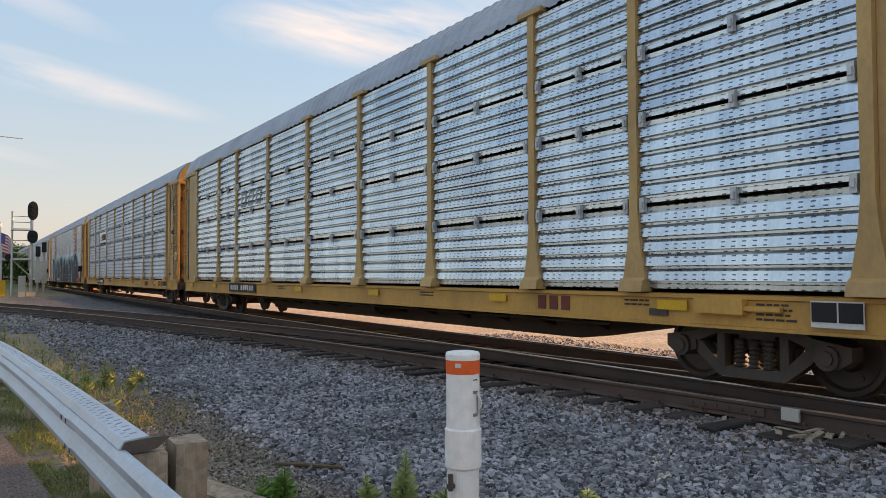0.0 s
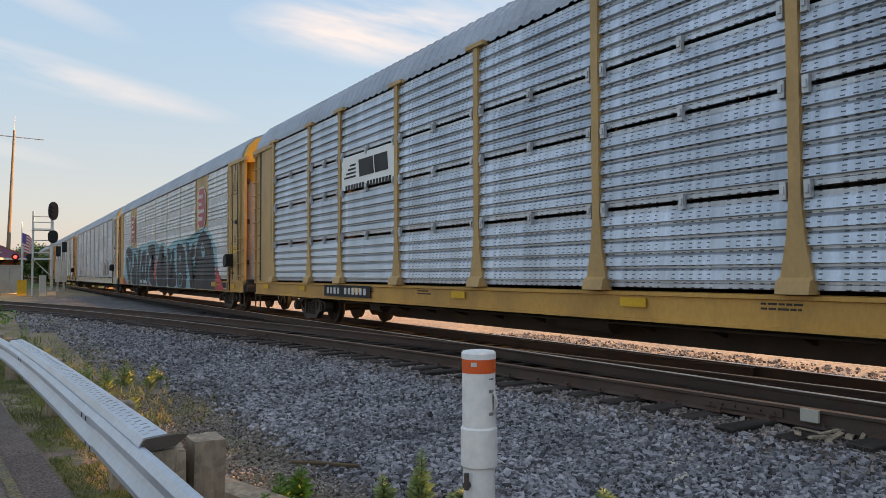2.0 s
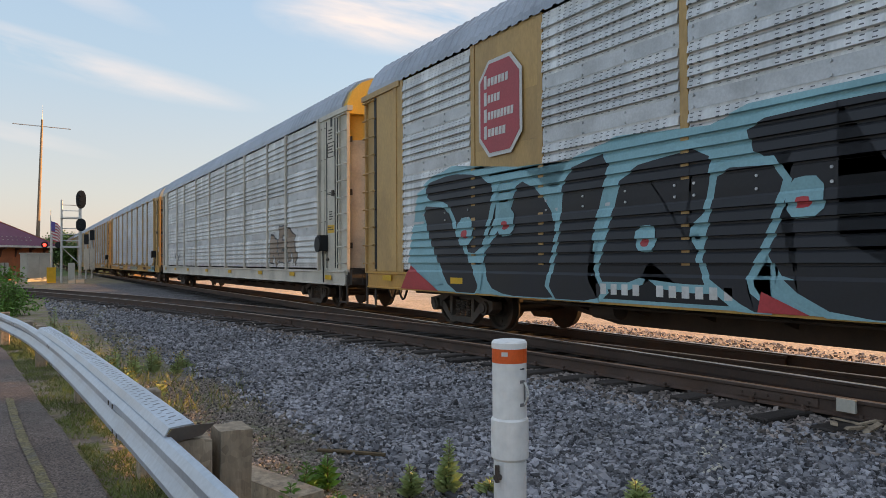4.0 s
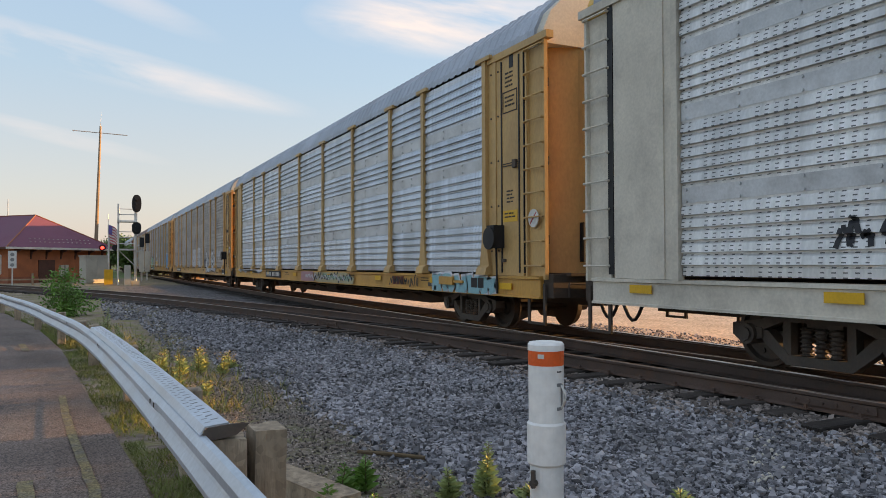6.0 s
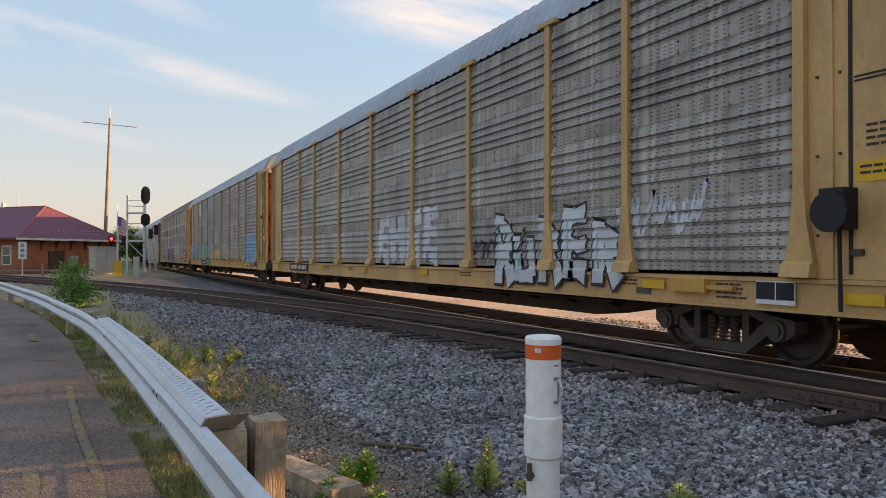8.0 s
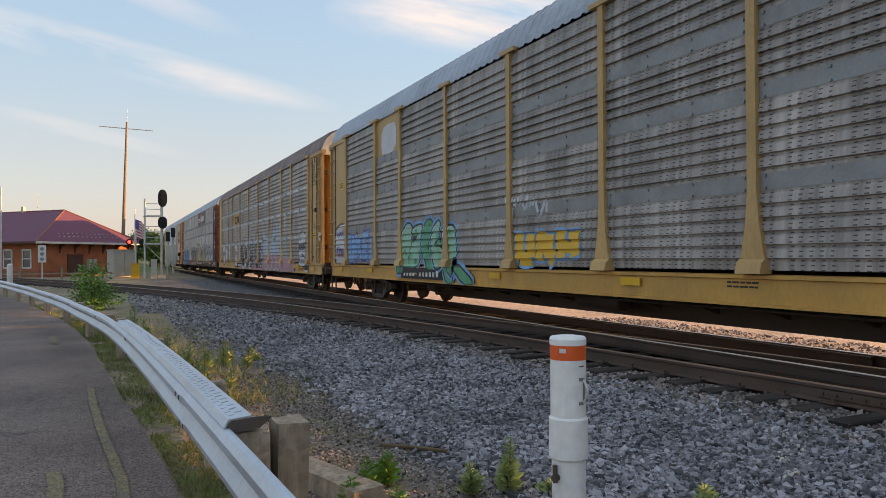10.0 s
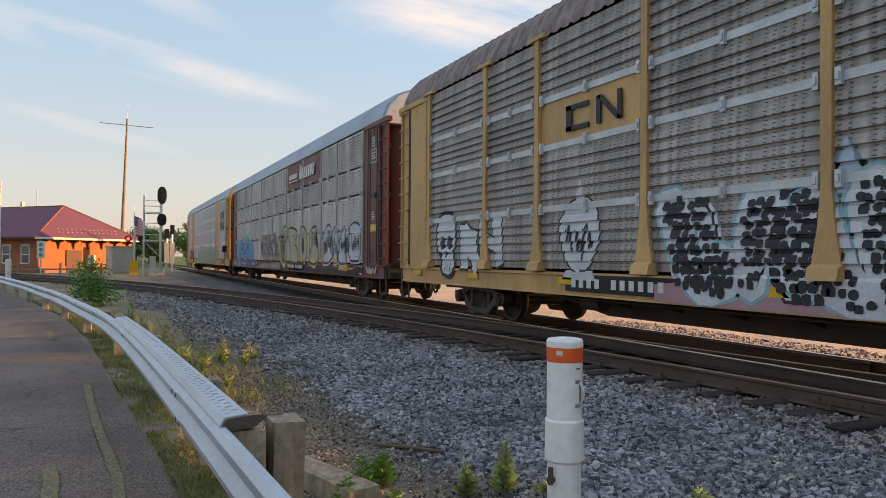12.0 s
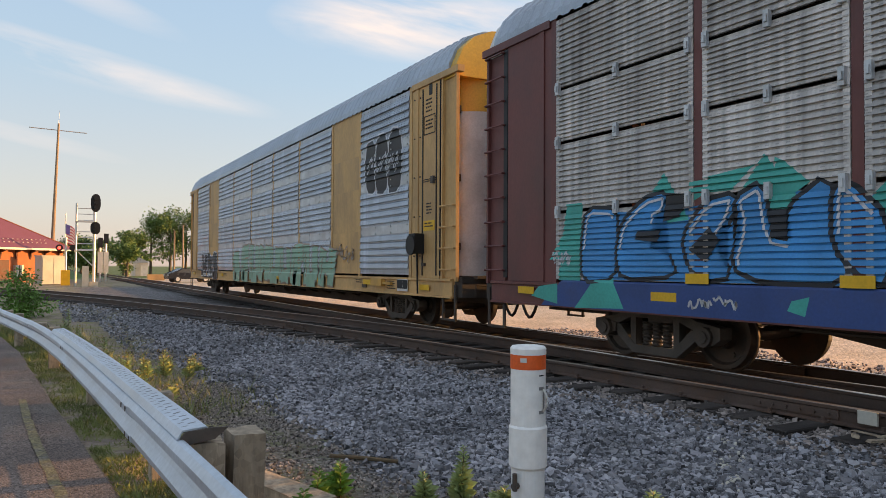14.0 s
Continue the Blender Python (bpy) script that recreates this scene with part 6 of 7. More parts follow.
    scrawl(c, "fine", 87, 11.6, 11.2, 1.25, 1.6, 2, M["g_white"], 0.014, 0.010)
    rust = [[(4.0, 2.3), (3.05, 2.3), (2.4, 2.3), (1.5, 2.3), (1.4, 1.1), (4.0, 1.1)],
        [(1.3, 2.3), (0.65, 2.4), (0.55, 1.75), (-0.05, 1.6), (-0.25, 1.1), (1.2, 1.1)]]
    sprayed(c, "fine", rust, M["g_brown"])
    art(c, "fine", [[(4.0, 0.95), (-0.3, 1.05), (-0.4, 0.75), (5.5, 0.73)]], M["g_brown"], 0.0060)
    for i, (mat, y) in enumerate(((M["g_tan"], 3.6), (M["g_white"], 3.0), (M["g_tan"], 2.3), (M["g_sky"], 1.7), (M["g_white"], 1.0), (M["g_tan"], 0.5))):
        scrawl(c, "fine", 820 + i, y + 0.4, y - 0.4, 1.2, 2.2, 2, mat, 0.03, 0.0167 + 0.0006 * i)
        scrawl(c, "fine", 840 + i, y + 0.4, y - 0.4, 0.76, 1.0, 2, mat, 0.02, 0.0167 + 0.0006 * i)
    scrawl(c, "fine", 829, 4.0, 0.2, 1.15, 2.3, 7, M["g_black"], 0.022, 0.0210)
    oval = [(0.15, 1.7), (-0.3, 2.15), (-0.65, 2.4), (-1.1, 2.5), (-1.45, 2.5), (-1.45, 0.8), (-0.9, 0.85), (-0.55, 1.05), (-0.3, 1.3)]
    sprayed(c, "fine", [oval], M["g_tan"], M["g_black"], 0.05, M["g_tan"], 0.04)
    art(c, "fine", [rounded([(-0.80, 1.62), (-1.05, 1.90), (-1.12, 1.65), (-1.05, 1.35)])], M["g_black"], 0.0167)
    tan = [[(-0.05, 1.7), (-0.45, 2.25), (-1.15, 2.55), (-1.65, 2.4), (-1.6, 2.0), (-1.25, 2.05), (-1.15, 1.6), (-1.55, 1.4), (-1.5, 1.0), (-0.65, 1.05)],
        [(-1.85, 2.45), (-3.35, 2.3), (-3.25, 2.0), (-2.65, 2.05), (-2.9, 1.75), (-3.5, 1.55), (-3.4, 1.05), (-2.15, 1.1), (-2.45, 1.65), (-1.9, 2.0)],
        [(-3.75, 1.95), (-4.0, 2.35), (-4.45, 2.4), (-4.85, 2.15), (-5.0, 1.7), (-4.8, 1.2), (-4.35, 1.05), (-3.95, 1.15)],
        [(-5.3, 1.85), (-5.65, 2.25), (-6.15, 2.35), (-6.4, 2.15), (-5.85, 1.95), (-5.9, 1.75), (-6.5, 1.6), (-6.65, 1.3), (-6.3, 1.05), (-5.3, 1.1), (-5.35, 1.4), (-5.9, 1.4), (-5.5, 1.6)]]
    sprayed(c, "fine", tan, M["g_tan"], M["g_black"], 0.085, M["g_tan"], 0.05)
    art(c, "fine", [[(-4.2, 2.0), (-4.5, 2.0), (-4.55, 1.5), (-4.3, 1.35), (-4.15, 1.6)]], M["g_black"], 0.0170)
    shine(c, "fine", tan, M["g_white"], 0.0173, 0.012)
    pale = [[(-7.25, 1.8), (-7.55, 2.25), (-8.0, 2.35), (-8.25, 2.15), (-8.2, 1.9), (-7.75, 1.95), (-7.65, 1.8), (-8.3, 1.8), (-8.5, 1.6), (-8.35, 1.3), (-7.95, 1.1), (-7.25, 1.1), (-7.35, 1.4), (-7.85, 1.45), (-7.6, 1.55)],
        [(-8.35, 2.0), (-8.65, 2.25), (-8.95, 2.15), (-9.05, 1.7), (-8.9, 1.3), (-9.1, 1.15), (-8.55, 1.1), (-8.5, 1.6)],
        [(-9.1, 1.7), (-9.55, 2.05), (-9.7, 2.25), (-9.8, 2.1), (-9.8, 1.75), (-9.6, 1.55), (-9.95, 1.25), (-9.95, 1.1), (-9.2, 1.1), (-9.05, 1.4)]]
    sprayed(c, "fine", pale + [[(-10.2, 1.2), (-10.3, 2.2), (-10.8, 2.3), (-11.3, 2.2), (-11.4, 1.2)]], M["g_white"], M["g_black"], 0.07, M["g_white"], 0.05)
    scrawl(c, "fine", 84, -7.4, -11.3, 1.2, 2.1, 8, M["g_black"], 0.024, 0.0173)
    for y in EDGES[1:-1]:
        plate(c, "reflector", y, 1.16, 0.34, 0.12, M["marker_yellow"], 0.05, "yellow reflective tape")
    scrawl(c, "fine", 85, -11.9, -12.8, 0.78, 1.1, 3, M["g_white"], 0.03)
    art(c, "fine", [[(5.0, 0.74), (-11.3, 0.74), (-11.3, 0.98), (-6, 0.9), (-1, 1.0), (5.0, 0.9)]], M["g_black"], 0.004)
    # last car
    pb = {(i, r) for i in (1, 7) for r in range(4)}
    c = add_car(9, "yellow rail car with dull grey panels and mint graffiti", M["galv_slate"], M["yellow_pale"], M["steel_roof_light"], "band", "band", post="flush", cap=M["yellow_clean"], band=M["band"], door=M["band"], plain_bays=pb)
    near_end_details(c, dark, False)
    handbrake(c)
    sill_marks(c, dark, None)
    piece(c, "band", 91, 4.0, -7.2, 0.75, 1.95, 9, M["g_mint"], M["g_brown"], M["g_brown"], None, 0.25)
    piece(c, "band", 92, 10.5, 6.8, 0.8, 1.9, 3, M["g_black"], M["g_white"], M["g_white"], None, 0.25)
    puffs = [[(-9.3, 3.0), (-9.2, 3.7), (-9.3, 4.15), (-9.75, 4.2), (-9.9, 3.6), (-9.8, 2.95)], [(-9.85, 2.95), (-9.8, 3.8), (-9.95, 4.25), (-10.4, 4.25), (-10.55, 3.6), (-10.4, 2.9)], [(-10.5, 2.9), (-10.5, 3.9), (-10.7, 4.3), (-11.1, 4.25), (-11.25, 3.6), (-11.1, 2.9)]]
    sprayed(c, "band", puffs, M["g_black"], M["g_white"], 0.045)
    scrawl(c, "band", 93, -9.4, -11.1, 3.2, 3.9, 5, M["g_white"], 0.022, 0.0173)
    scrawl(c, "band", 94, -7.3, -8.6, 1.3, 1.9, 3, M["g_brown"], 0.03)


def graff_polar(c):
    """Large black lettering with a pale aqua glow, over panels and sill."""
    st = "band"
    top = [(11.3, 1.3), (10.9, 2.6), (9.6, 3.0), (8.1, 2.75), (7.5, 2.75), (6.6, 2.3), (6.3, 2.7), (5.3, 2.9), (3.8, 2.8), (3.3, 2.95), (1.3, 2.95), (0.95, 2.1), (0.3, 2.6), (-0.5, 2.85), (-1.4, 2.45), (-2.9, 2.75), (-4.3, 2.8), (-5.3, 2.75), (-6.9, 2.7), (-7.8, 3.0), (-8.5, 3.1), (-9.4, 2.75), (-10.15, 2.2), (-10.5, 1.4)]
    art(c, st, [[(y, z) for y, z in top] + [(-10.5, 0.73), (11.0, 0.73)]], M["g_aqua"], 0.003, "pale aqua sprayed ground")
    words = [[(10.75, 2.35), (9.7, 2.25), (9.0, 1.3), (8.6, 0.73), (9.6, 0.73), (10.25, 1.45)],
        [(10.55, 2.75), (9.6, 2.85), (8.7, 2.75), (8.2, 2.5), (8.15, 2.05), (8.35, 1.65), (8.9, 1.35), (9.3, 1.75), (9.55, 2.15), (9.75, 2.35), (10.5, 2.45)],
        [(7.5, 2.55), (7.0, 2.35), (6.65, 1.95), (6.55, 1.6), (6.55, 1.15), (6.6, 0.75), (6.85, 0.73), (7.85, 0.73), (8.35, 0.85), (8.55, 1.35), (8.15, 1.7), (7.75, 2.05)],
        [(6.4, 2.55), (5.4, 2.75), (5.75, 1.75), (5.95, 1.0), (5.5, 0.95), (5.75, 0.73), (6.8, 0.73), (6.5, 1.6)],
        [(5.2, 2.45), (3.8, 2.6), (3.85, 1.85), (4.25, 1.55), (3.5, 1.0), (4.25, 1.0), (4.65, 1.05), (4.75, 1.3), (4.95, 1.0), (5.75, 1.0), (5.45, 1.75)],
        [(3.35, 2.75), (2.05, 2.8), (1.45, 2.75), (1.25, 2.5), (1.25, 2.1), (1.45, 1.75), (1.8, 1.55), (2.45, 1.55), (1.6, 1.1), (0.7, 0.73), (2.3, 0.73), (2.85, 1.0), (3.15, 1.45), (2.85, 2.05), (2.75, 2.4), (3.2, 2.35)],
        [(3.7, 2.3), (2.85, 2.25), (3.1, 1.5), (3.4, 1.0), (3.0, 0.73), (3.3, 0.73), (3.95, 1.15), (3.8, 1.85)],
        [(0.4, 2.35), (-0.05, 2.65), (-0.5, 2.65), (-0.75, 2.55), (-0.8, 2.35), (-0.65, 2.25), (-0.4, 2.25), (-0.25, 2.1), (-0.15, 1.8), (-0.2, 1.5), (-0.4, 1.4), (-0.65, 1.5), (-0.8, 1.6), (-0.5, 1.75), (-0.45, 1.95), (-0.85, 2.15), (-1.35, 2.15), (-1.5, 1.8), (-1.65, 1.4), (-1.75, 1.0), (-1.7, 0.73), (-0.15, 0.73), (0.7, 0.73), (1.05, 1.2), (0.9, 1.75)],
        [(-1.55, 2.5), (-2.1, 2.45), (-2.2, 2.0), (-2.2, 1.35), (-2.55, 1.2), (-2.75, 1.35), (-2.7, 2.0), (-2.6, 2.25), (-3.0, 2.55), (-3.1, 1.95), (-3.3, 1.6), (-3.65, 1.1), (-3.5, 0.73), (-1.75, 0.73), (-1.7, 1.25)],
        [(-3.6, 2.6), (-4.3, 2.6), (-4.9, 2.45), (-5.3, 2.0), (-5.5, 1.45), (-5.6, 0.73), (-4.6, 0.73), (-3.9, 0.75), (-3.7, 1.1), (-3.65, 1.6), (-3.6, 1.95)],
        [(-5.4, 2.65), (-6.0, 2.5), (-6.0, 2.05), (-6.55, 2.5), (-6.9, 2.55), (-6.95, 2.0), (-6.55, 1.95), (-6.65, 1.55), (-6.45, 1.2), (-7.1, 1.0), (-7.1, 0.73), (-6.25, 0.73), (-6.1, 1.05), (-6.0, 1.4), (-5.6, 1.8)]]
    sprayed(c, st, words, M["g_black"], M["g_aqua"], 0.10)
    art(c, st, [[(-6.75, 0.74), (-10.1, 0.74), (-10.0, 1.7), (-9.4, 2.55), (-8.4, 2.95), (-7.6, 2.75), (-7.1, 2.2), (-7.5, 1.75), (-6.9, 1.1)]], M["g_black"], 0.0163)
    art(c, st, [blob(random.Random(3), -8.25, 2.2, 0.55, 0.55, -0.1, 10, 0.05)], M["g_aqua"], 0.0177)
    art(c, st, [blob(random.Random(3), -8.25, 2.2, 0.5, 0.08, -0.1, 10, 0.05), blob(random.Random(4), -8.3, 2.35, 0.5, 0.08, 0.1, 10, 0.05)], M["g_black"], 0.0187)
    art(c, st, [[(-10.1, 0.74), (-11.3, 0.74), (-10.2, 1.65)]]+[[(1.1, 2.05), (0.85, 2.0), (1.15, 0.9), (1.75, 1.3)],
        [(11.2, 1.2), (10.05, 0.73), (11.6, 0.73)],
        [(3.15, 0.95), (2.6, 0.73), (3.2, 0.73)]], M["g_red"], 0.0167)
    for i, (y, z, r) in enumerate(((9.1, 1.8, 0.50), (7.85, 1.9, 0.46), (4.8, 1.55, 0.34), (2.65, 1.9, 0.42), (-4.25, 1.95, 0.30))):
        art(c, st, [blob(random.Random(i), y, z, r, r, 0, 12, 0.04)], M["g_aqua"], 0.0173)
        art(c, st, [blob(random.Random(i), y + 0.02, z - 0.05, r * 0.4, r * 0.3, 0, 8, 0.1)], M["g_red"] if i < 4 else M["g_black"], 0.0187)
    rim = rounded([(-4.1, 1.3), (-4.6, 1.3), (-4.8, 1.05), (-4.6, 0.82), (-4.1, 0.85)])
    art(c, st, [widened(rim, 0.05)], M["g_aqua"], 0.0173)
    art(c, st, [rim], M["g_black"], 0.0185)
    art(c, st, [[(8.15, 2.6), (8.0, 2.6), (8.45, 1.45), (8.6, 0.8), (8.7, 0.8), (8.55, 1.5)], [(7.55, 2.6), (7.65, 2.55), (7.95, 1.95), (7.8, 2.0)], [(-5.5, 1.9), (-5.62, 1.9), (-5.72, 0.75), (-5.58, 0.75)]], M["g_aqua"], 0.0171)


build_train()


# ---- roadside: guardrail, marker post, timbers ----
GUARD = [(-3, 0.98), (2, 0.80), (2.8, 0.775), (3.3, 0.75), (3.9, 0.71), (4.9, 0.655), (6.3, 0.58), (7.1, 0.54), (10.3, 0.305), (13.2, 0.01), (15.1, -0.285), (19.3, -0.9), (22.9, -1.54), (29.3, -2.76), (36.2, -4.23), (43.3, -6.03), (52.8, -8.88)]


def smooth_guard(y):
    return sum(interp(y + d, GUARD) for d in (-1.5, -0.75, 0, 0.75, 1.5)) / 5


def build_guardrail():
    g = thing("guardrail", "galvanised steel W-beam guardrail curving along the road edge", "guardrail")
    # W-beam section: face towards the road on its left
    outer = [(0.050, 0.130), (0.022, 0.138), (-0.018, 0.165), (-0.022, 0.20), (0.012, 0.245), (0.030, 0.275), (0.002, 0.305), (-0.045, 0.350), (-0.043, 0.388), (-0.018, 0.420), (0.00, 0.430)]
    prof = outer + [(u + 0.012, v) for u, v in outer[::-1]]
    cuts = [-3.0, 1.4, 5.25, 9.2, 13.0, 16.8, 20.6, 24.4, 28.2, 32.0, 36.0, 40.0, 45.0]
    for a, b in zip(cuts, cuts[1:]):
        n = 12
        pts = [(smooth_guard(a + (b - a + 0.28) * i / n), a + (b - a + 0.28) * i / n, 0.006 * (cuts.index(a) % 2)) for i in range(n + 1)]
        pts = [(x + 0.004 * (cuts.index(a) % 2), y, z) for x, y, z in pts]
        part("beam", sweep(bmesh.new(), prof, pts), M["galv_rail"], g)
        y = b + 0.14
        bm = bmesh.new()
        for dz, dx in ((0.180, -0.022), (0.368, -0.046)):
            for dy in (-0.10, 0.06):
                q = smooth_guard(y + dy) + dx
                part("splice_slot", boxes((q - 0.003, q + 0.010, y + dy - 0.010, y + dy + 0.010, dz - 0.012, dz + 0.018)), M["iron"], g)
    # slotted channel lying along the top of the beam, its open end towards the road
    ys = [3.97 + 0.42 * i for i in range(17)]
    line = [(smooth_guard(y) + 0.075, y, -0.052) for y in ys]
    hat = [(-0.085, 0.486), (-0.080, 0.486), (-0.060, 0.522), (0.050, 0.532), (0.072, 0.486), (0.100, 0.490), (0.100, 0.496), (0.076, 0.494), (0.054, 0.540), (-0.064, 0.530), (-0.085, 0.494), (-0.088, 0.492)]
    channel = part("slotted_channel", sweep(bmesh.new(), hat, line), M["galv_rail"], g, "slotted galvanised channel with open end")
    slot = {w: mesh_of(boxes((-w, w, -0.006, 0.006, -0.003, 0.0015)), "slot") for w in (0.016, 0.020)}
    for i in range(66):
        y = 4.06 + i * 0.10
        lean = pose(smooth_guard(y) + 0.075, y, 0.4825, 0, -4.5, 28 if i % 2 else 16)
        part("slot", slot[0.016], M["band_dark"], channel, at=lean @ pose(-0.036, 0, 0))
        part("slot", slot[0.020], M["band_dark"], channel, at=lean @ pose(0.022, 0.04, 0))
    # end flap in a dark material, which imitates shade inside the channel's mouth
    flap = prism(bmesh.new(), [(-0.075, 0.440), (-0.050, 0.472), (0.080, 0.482), (0.155, 0.478), (0.090, 0.425), (-0.055, 0.405)], "y", 3.955, 3.966, pose(smooth_guard(3.96) + 0.075, 0, 0))
    part("end_flap", flap, M["iron"], g, "dark end flap standing for the shaded hollow of the channel")
    # timber posts behind the beam
    for y in (1.55, 6.1, 9.6, 13.1, 16.9, 20.7, 24.5, 28.3, 32.1, 36.1):
        bm = boxes((-0.08, 0.08, -0.08, 0.08, -0.75, 0.33))
        bmesh.ops.bevel(bm, geom=bm.edges[:], offset=0.012, segments=1, affect="EDGES")
        part("post", bm, M["wood"], g, at=pose(smooth_guard(y) + 0.33, y, 0))
        bm = boxes((-0.085, 0.085, -0.08, 0.08, 0.12, 0.40))
        bmesh.ops.bevel(bm, geom=bm.edges[:], offset=0.01, segments=1, affect="EDGES")
        part("offset_block", bm, M["wood"], g, at=pose(smooth_guard(y) + 0.14, y, 0))


def build_timbers():
    def timber(label, m, w, d, h, name="timber_post"):
        bm = boxes((-w / 2, w / 2, -d / 2, d / 2, 0, h))
        bmesh.ops.subdivide_edges(bm, edges=bm.edges[:], cuts=2)
        rng = random.Random(int(m.translation.y * 100))
        for v in bm.verts:
            v.co += Vector((rng.uniform(-1, 1), rng.uniform(-1, 1), rng.uniform(-1, 1))) * 0.006
        tagged(part(name, bm, M["wood"], at=m), label, "post")
    timber("weathered square timber post standing behind the guardrail end", pose(0.845, 4.06, -0.6, 0, 0, -4), 0.17, 0.19, 1.00)
    timber("cracked grey timber post with split top beside the guardrail", pose(1.025, 4.07, -0.6, 1, 1.0, 3), 0.165, 0.19, 1.03)
    timber("fallen grey timber lying on dirt beside the post", pose(1.60, 5.25, -0.43, 0, 0, -75), 0.95, 0.22, 0.20, "fallen_timber")


def build_marker():
    m = thing("utility_marker_post", "white plastic pipe marker post with orange reflective band", "marker post", pose(2.145, 3.10, 0))
    r = 0.083
    bm = lathe(bmesh.new(), [(r - 0.004, -0.60), (r - 0.004, 0.34), (r, 0.36), (r, 0.79), (r, 0.80)], 32)
    part("pipe", bm, M["pvc"], m)
    part("collar", lathe(bmesh.new(), [(r + 0.001, 0.335), (r + 0.008, 0.345), (r + 0.008, 0.525), (r + 0.001, 0.535)], 32), M["pvc"], m)
    part("orange_band", lathe(bmesh.new(), [(r + 0.0015, 0.800), (r + 0.0015, 0.872)], 32), M["orange"], m, "orange reflective band")
    part("cap", lathe(bmesh.new(), [(r + 0.003, 0.868), (r + 0.003, 0.895), (r - 0.004, 0.905), (r - 0.03, 0.909), (0.004, 0.910)], 32), M["pvc"], m, "white domed cap")

    def on(bm, th, z0, z1, w):
        q = pose(0, 0, 0, 0, 0, th)
        box(bm, r - 0.002, r + 0.0025, -w / 2, w / 2, z0, z1, q)
        return bm
    bm = bmesh.new()
    on(bm, -78, 0.705, 0.720, 0.028), on(bm, -66, 0.60, 0.715, 0.012), on(bm, -78, 0.595, 0.610, 0.028)
    part("handle_plate", bm, M["band_dark"], m, "dark pull handle")
    q = pose(0, 0, 0, 0, 0, -70)
    arc = [q @ Vector((r + 0.004 + 0.022 * math.sin(math.pi * k / 8), 0, 0.605 + 0.105 * k / 8)) for k in range(9)]
    part("handle", tube(bmesh.new(), arc, 0.006, 8), M["cab_alu"], m, "silver curved pull handle")
    bm = bmesh.new()
    for k in range(3):
        on(bm, -84 + 7 * k, 0.770, 0.776, 0.006)
    part("rivets", bm, M["black"], m)
    part("label", on(bmesh.new(), -140, 0.835, 0.855, 0.03), M["white_paint"], m, "small white label")
    bm = bmesh.new()
    rod(bm, (-r - 0.012, -0.03, 0.24), (-r - 0.012, -0.03, 0.32), 0.012, 8)
    rod(bm, (-r - 0.02, -0.03, 0.26), (-r + 0.01, -0.02, 0.26), 0.016, 8)
    part("latch", bm, M["iron"], m)


build_guardrail()
build_timbers()
build_marker()


# ---- plants ----
def leaf_mesh(name, pts, dirs, sizes, rng, wide=0.5):
    """Many small pointed leaves as bent quads."""
    v, f = [], []
    for p, d, s in zip(pts, dirs, sizes):
        d = Vector(d).normalized()
        side = d.cross(Vector((rng.uniform(-1, 1), rng.uniform(-1, 1), rng.uniform(0.2, 1)))).normalized() * s * wide / 2
        mid = Vector(p) + d * s * 0.5
        tip = Vector(p) + d * s + Vector((0, 0, -0.15 * s))
        i = len(v)
        v += [tuple(p), tuple(mid + side), tuple(tip), tuple(mid - side)]
        f.append((i, i + 1, i + 2, i + 3))
    return raw_mesh(name, v, f)


def build_weed(x, y, h, seed, label, mat, flower=False):
    rng = random.Random(seed)
    w = thing("weed", label, "weed", pose(x, y, ground_z(x, y) - 0.02), "weeds on the gravel")
    pts, dirs, sizes = [], [], []
    for s in range(3):
        lean = Vector((rng.uniform(-0.12, 0.12), rng.uniform(-0.12, 0.12), 1)) * h * (1 if s == 0 else rng.uniform(0.5, 0.8))
        base = Vector((rng.uniform(-0.04, 0.04), rng.uniform(-0.04, 0.04), 0))
        part("stem", rod(bmesh.new(), base, base + lean, 0.006, 5, 0.002), M["stem"], w)
        n = int((45 if flower else 90) * h / 0.5)
        for i in range(n):
            k = (i + 0.5) / n
            a = i * 2.4
            d = Vector((math.cos(a), math.sin(a), 0.7))
            pts.append(base + lean * (0.1 + 0.9 * k))
            dirs.append(d)
            sizes.append((0.11 * (1 - k) ** 0.7 + 0.025) * rng.uniform(0.8, 1.2))
    part("leaves", leaf_mesh("leaves", pts, dirs, sizes, rng, 0.35), mat, w)
    if flower:
        top = [Vector((rng.gauss(0, 0.05), rng.gauss(0, 0.05), h * rng.uniform(0.65, 1.05))) for _ in range(40)]
        heads = part("flower_head", leaf_mesh("flowers", top, [(rng.uniform(-1, 1), rng.uniform(-1, 1), rng.uniform(-0.2, 1)) for _ in top], [rng.uniform(0.012, 0.026) for _ in top], rng, 0.9), M["flower"], w)
        tagged(heads, kind="stuff")


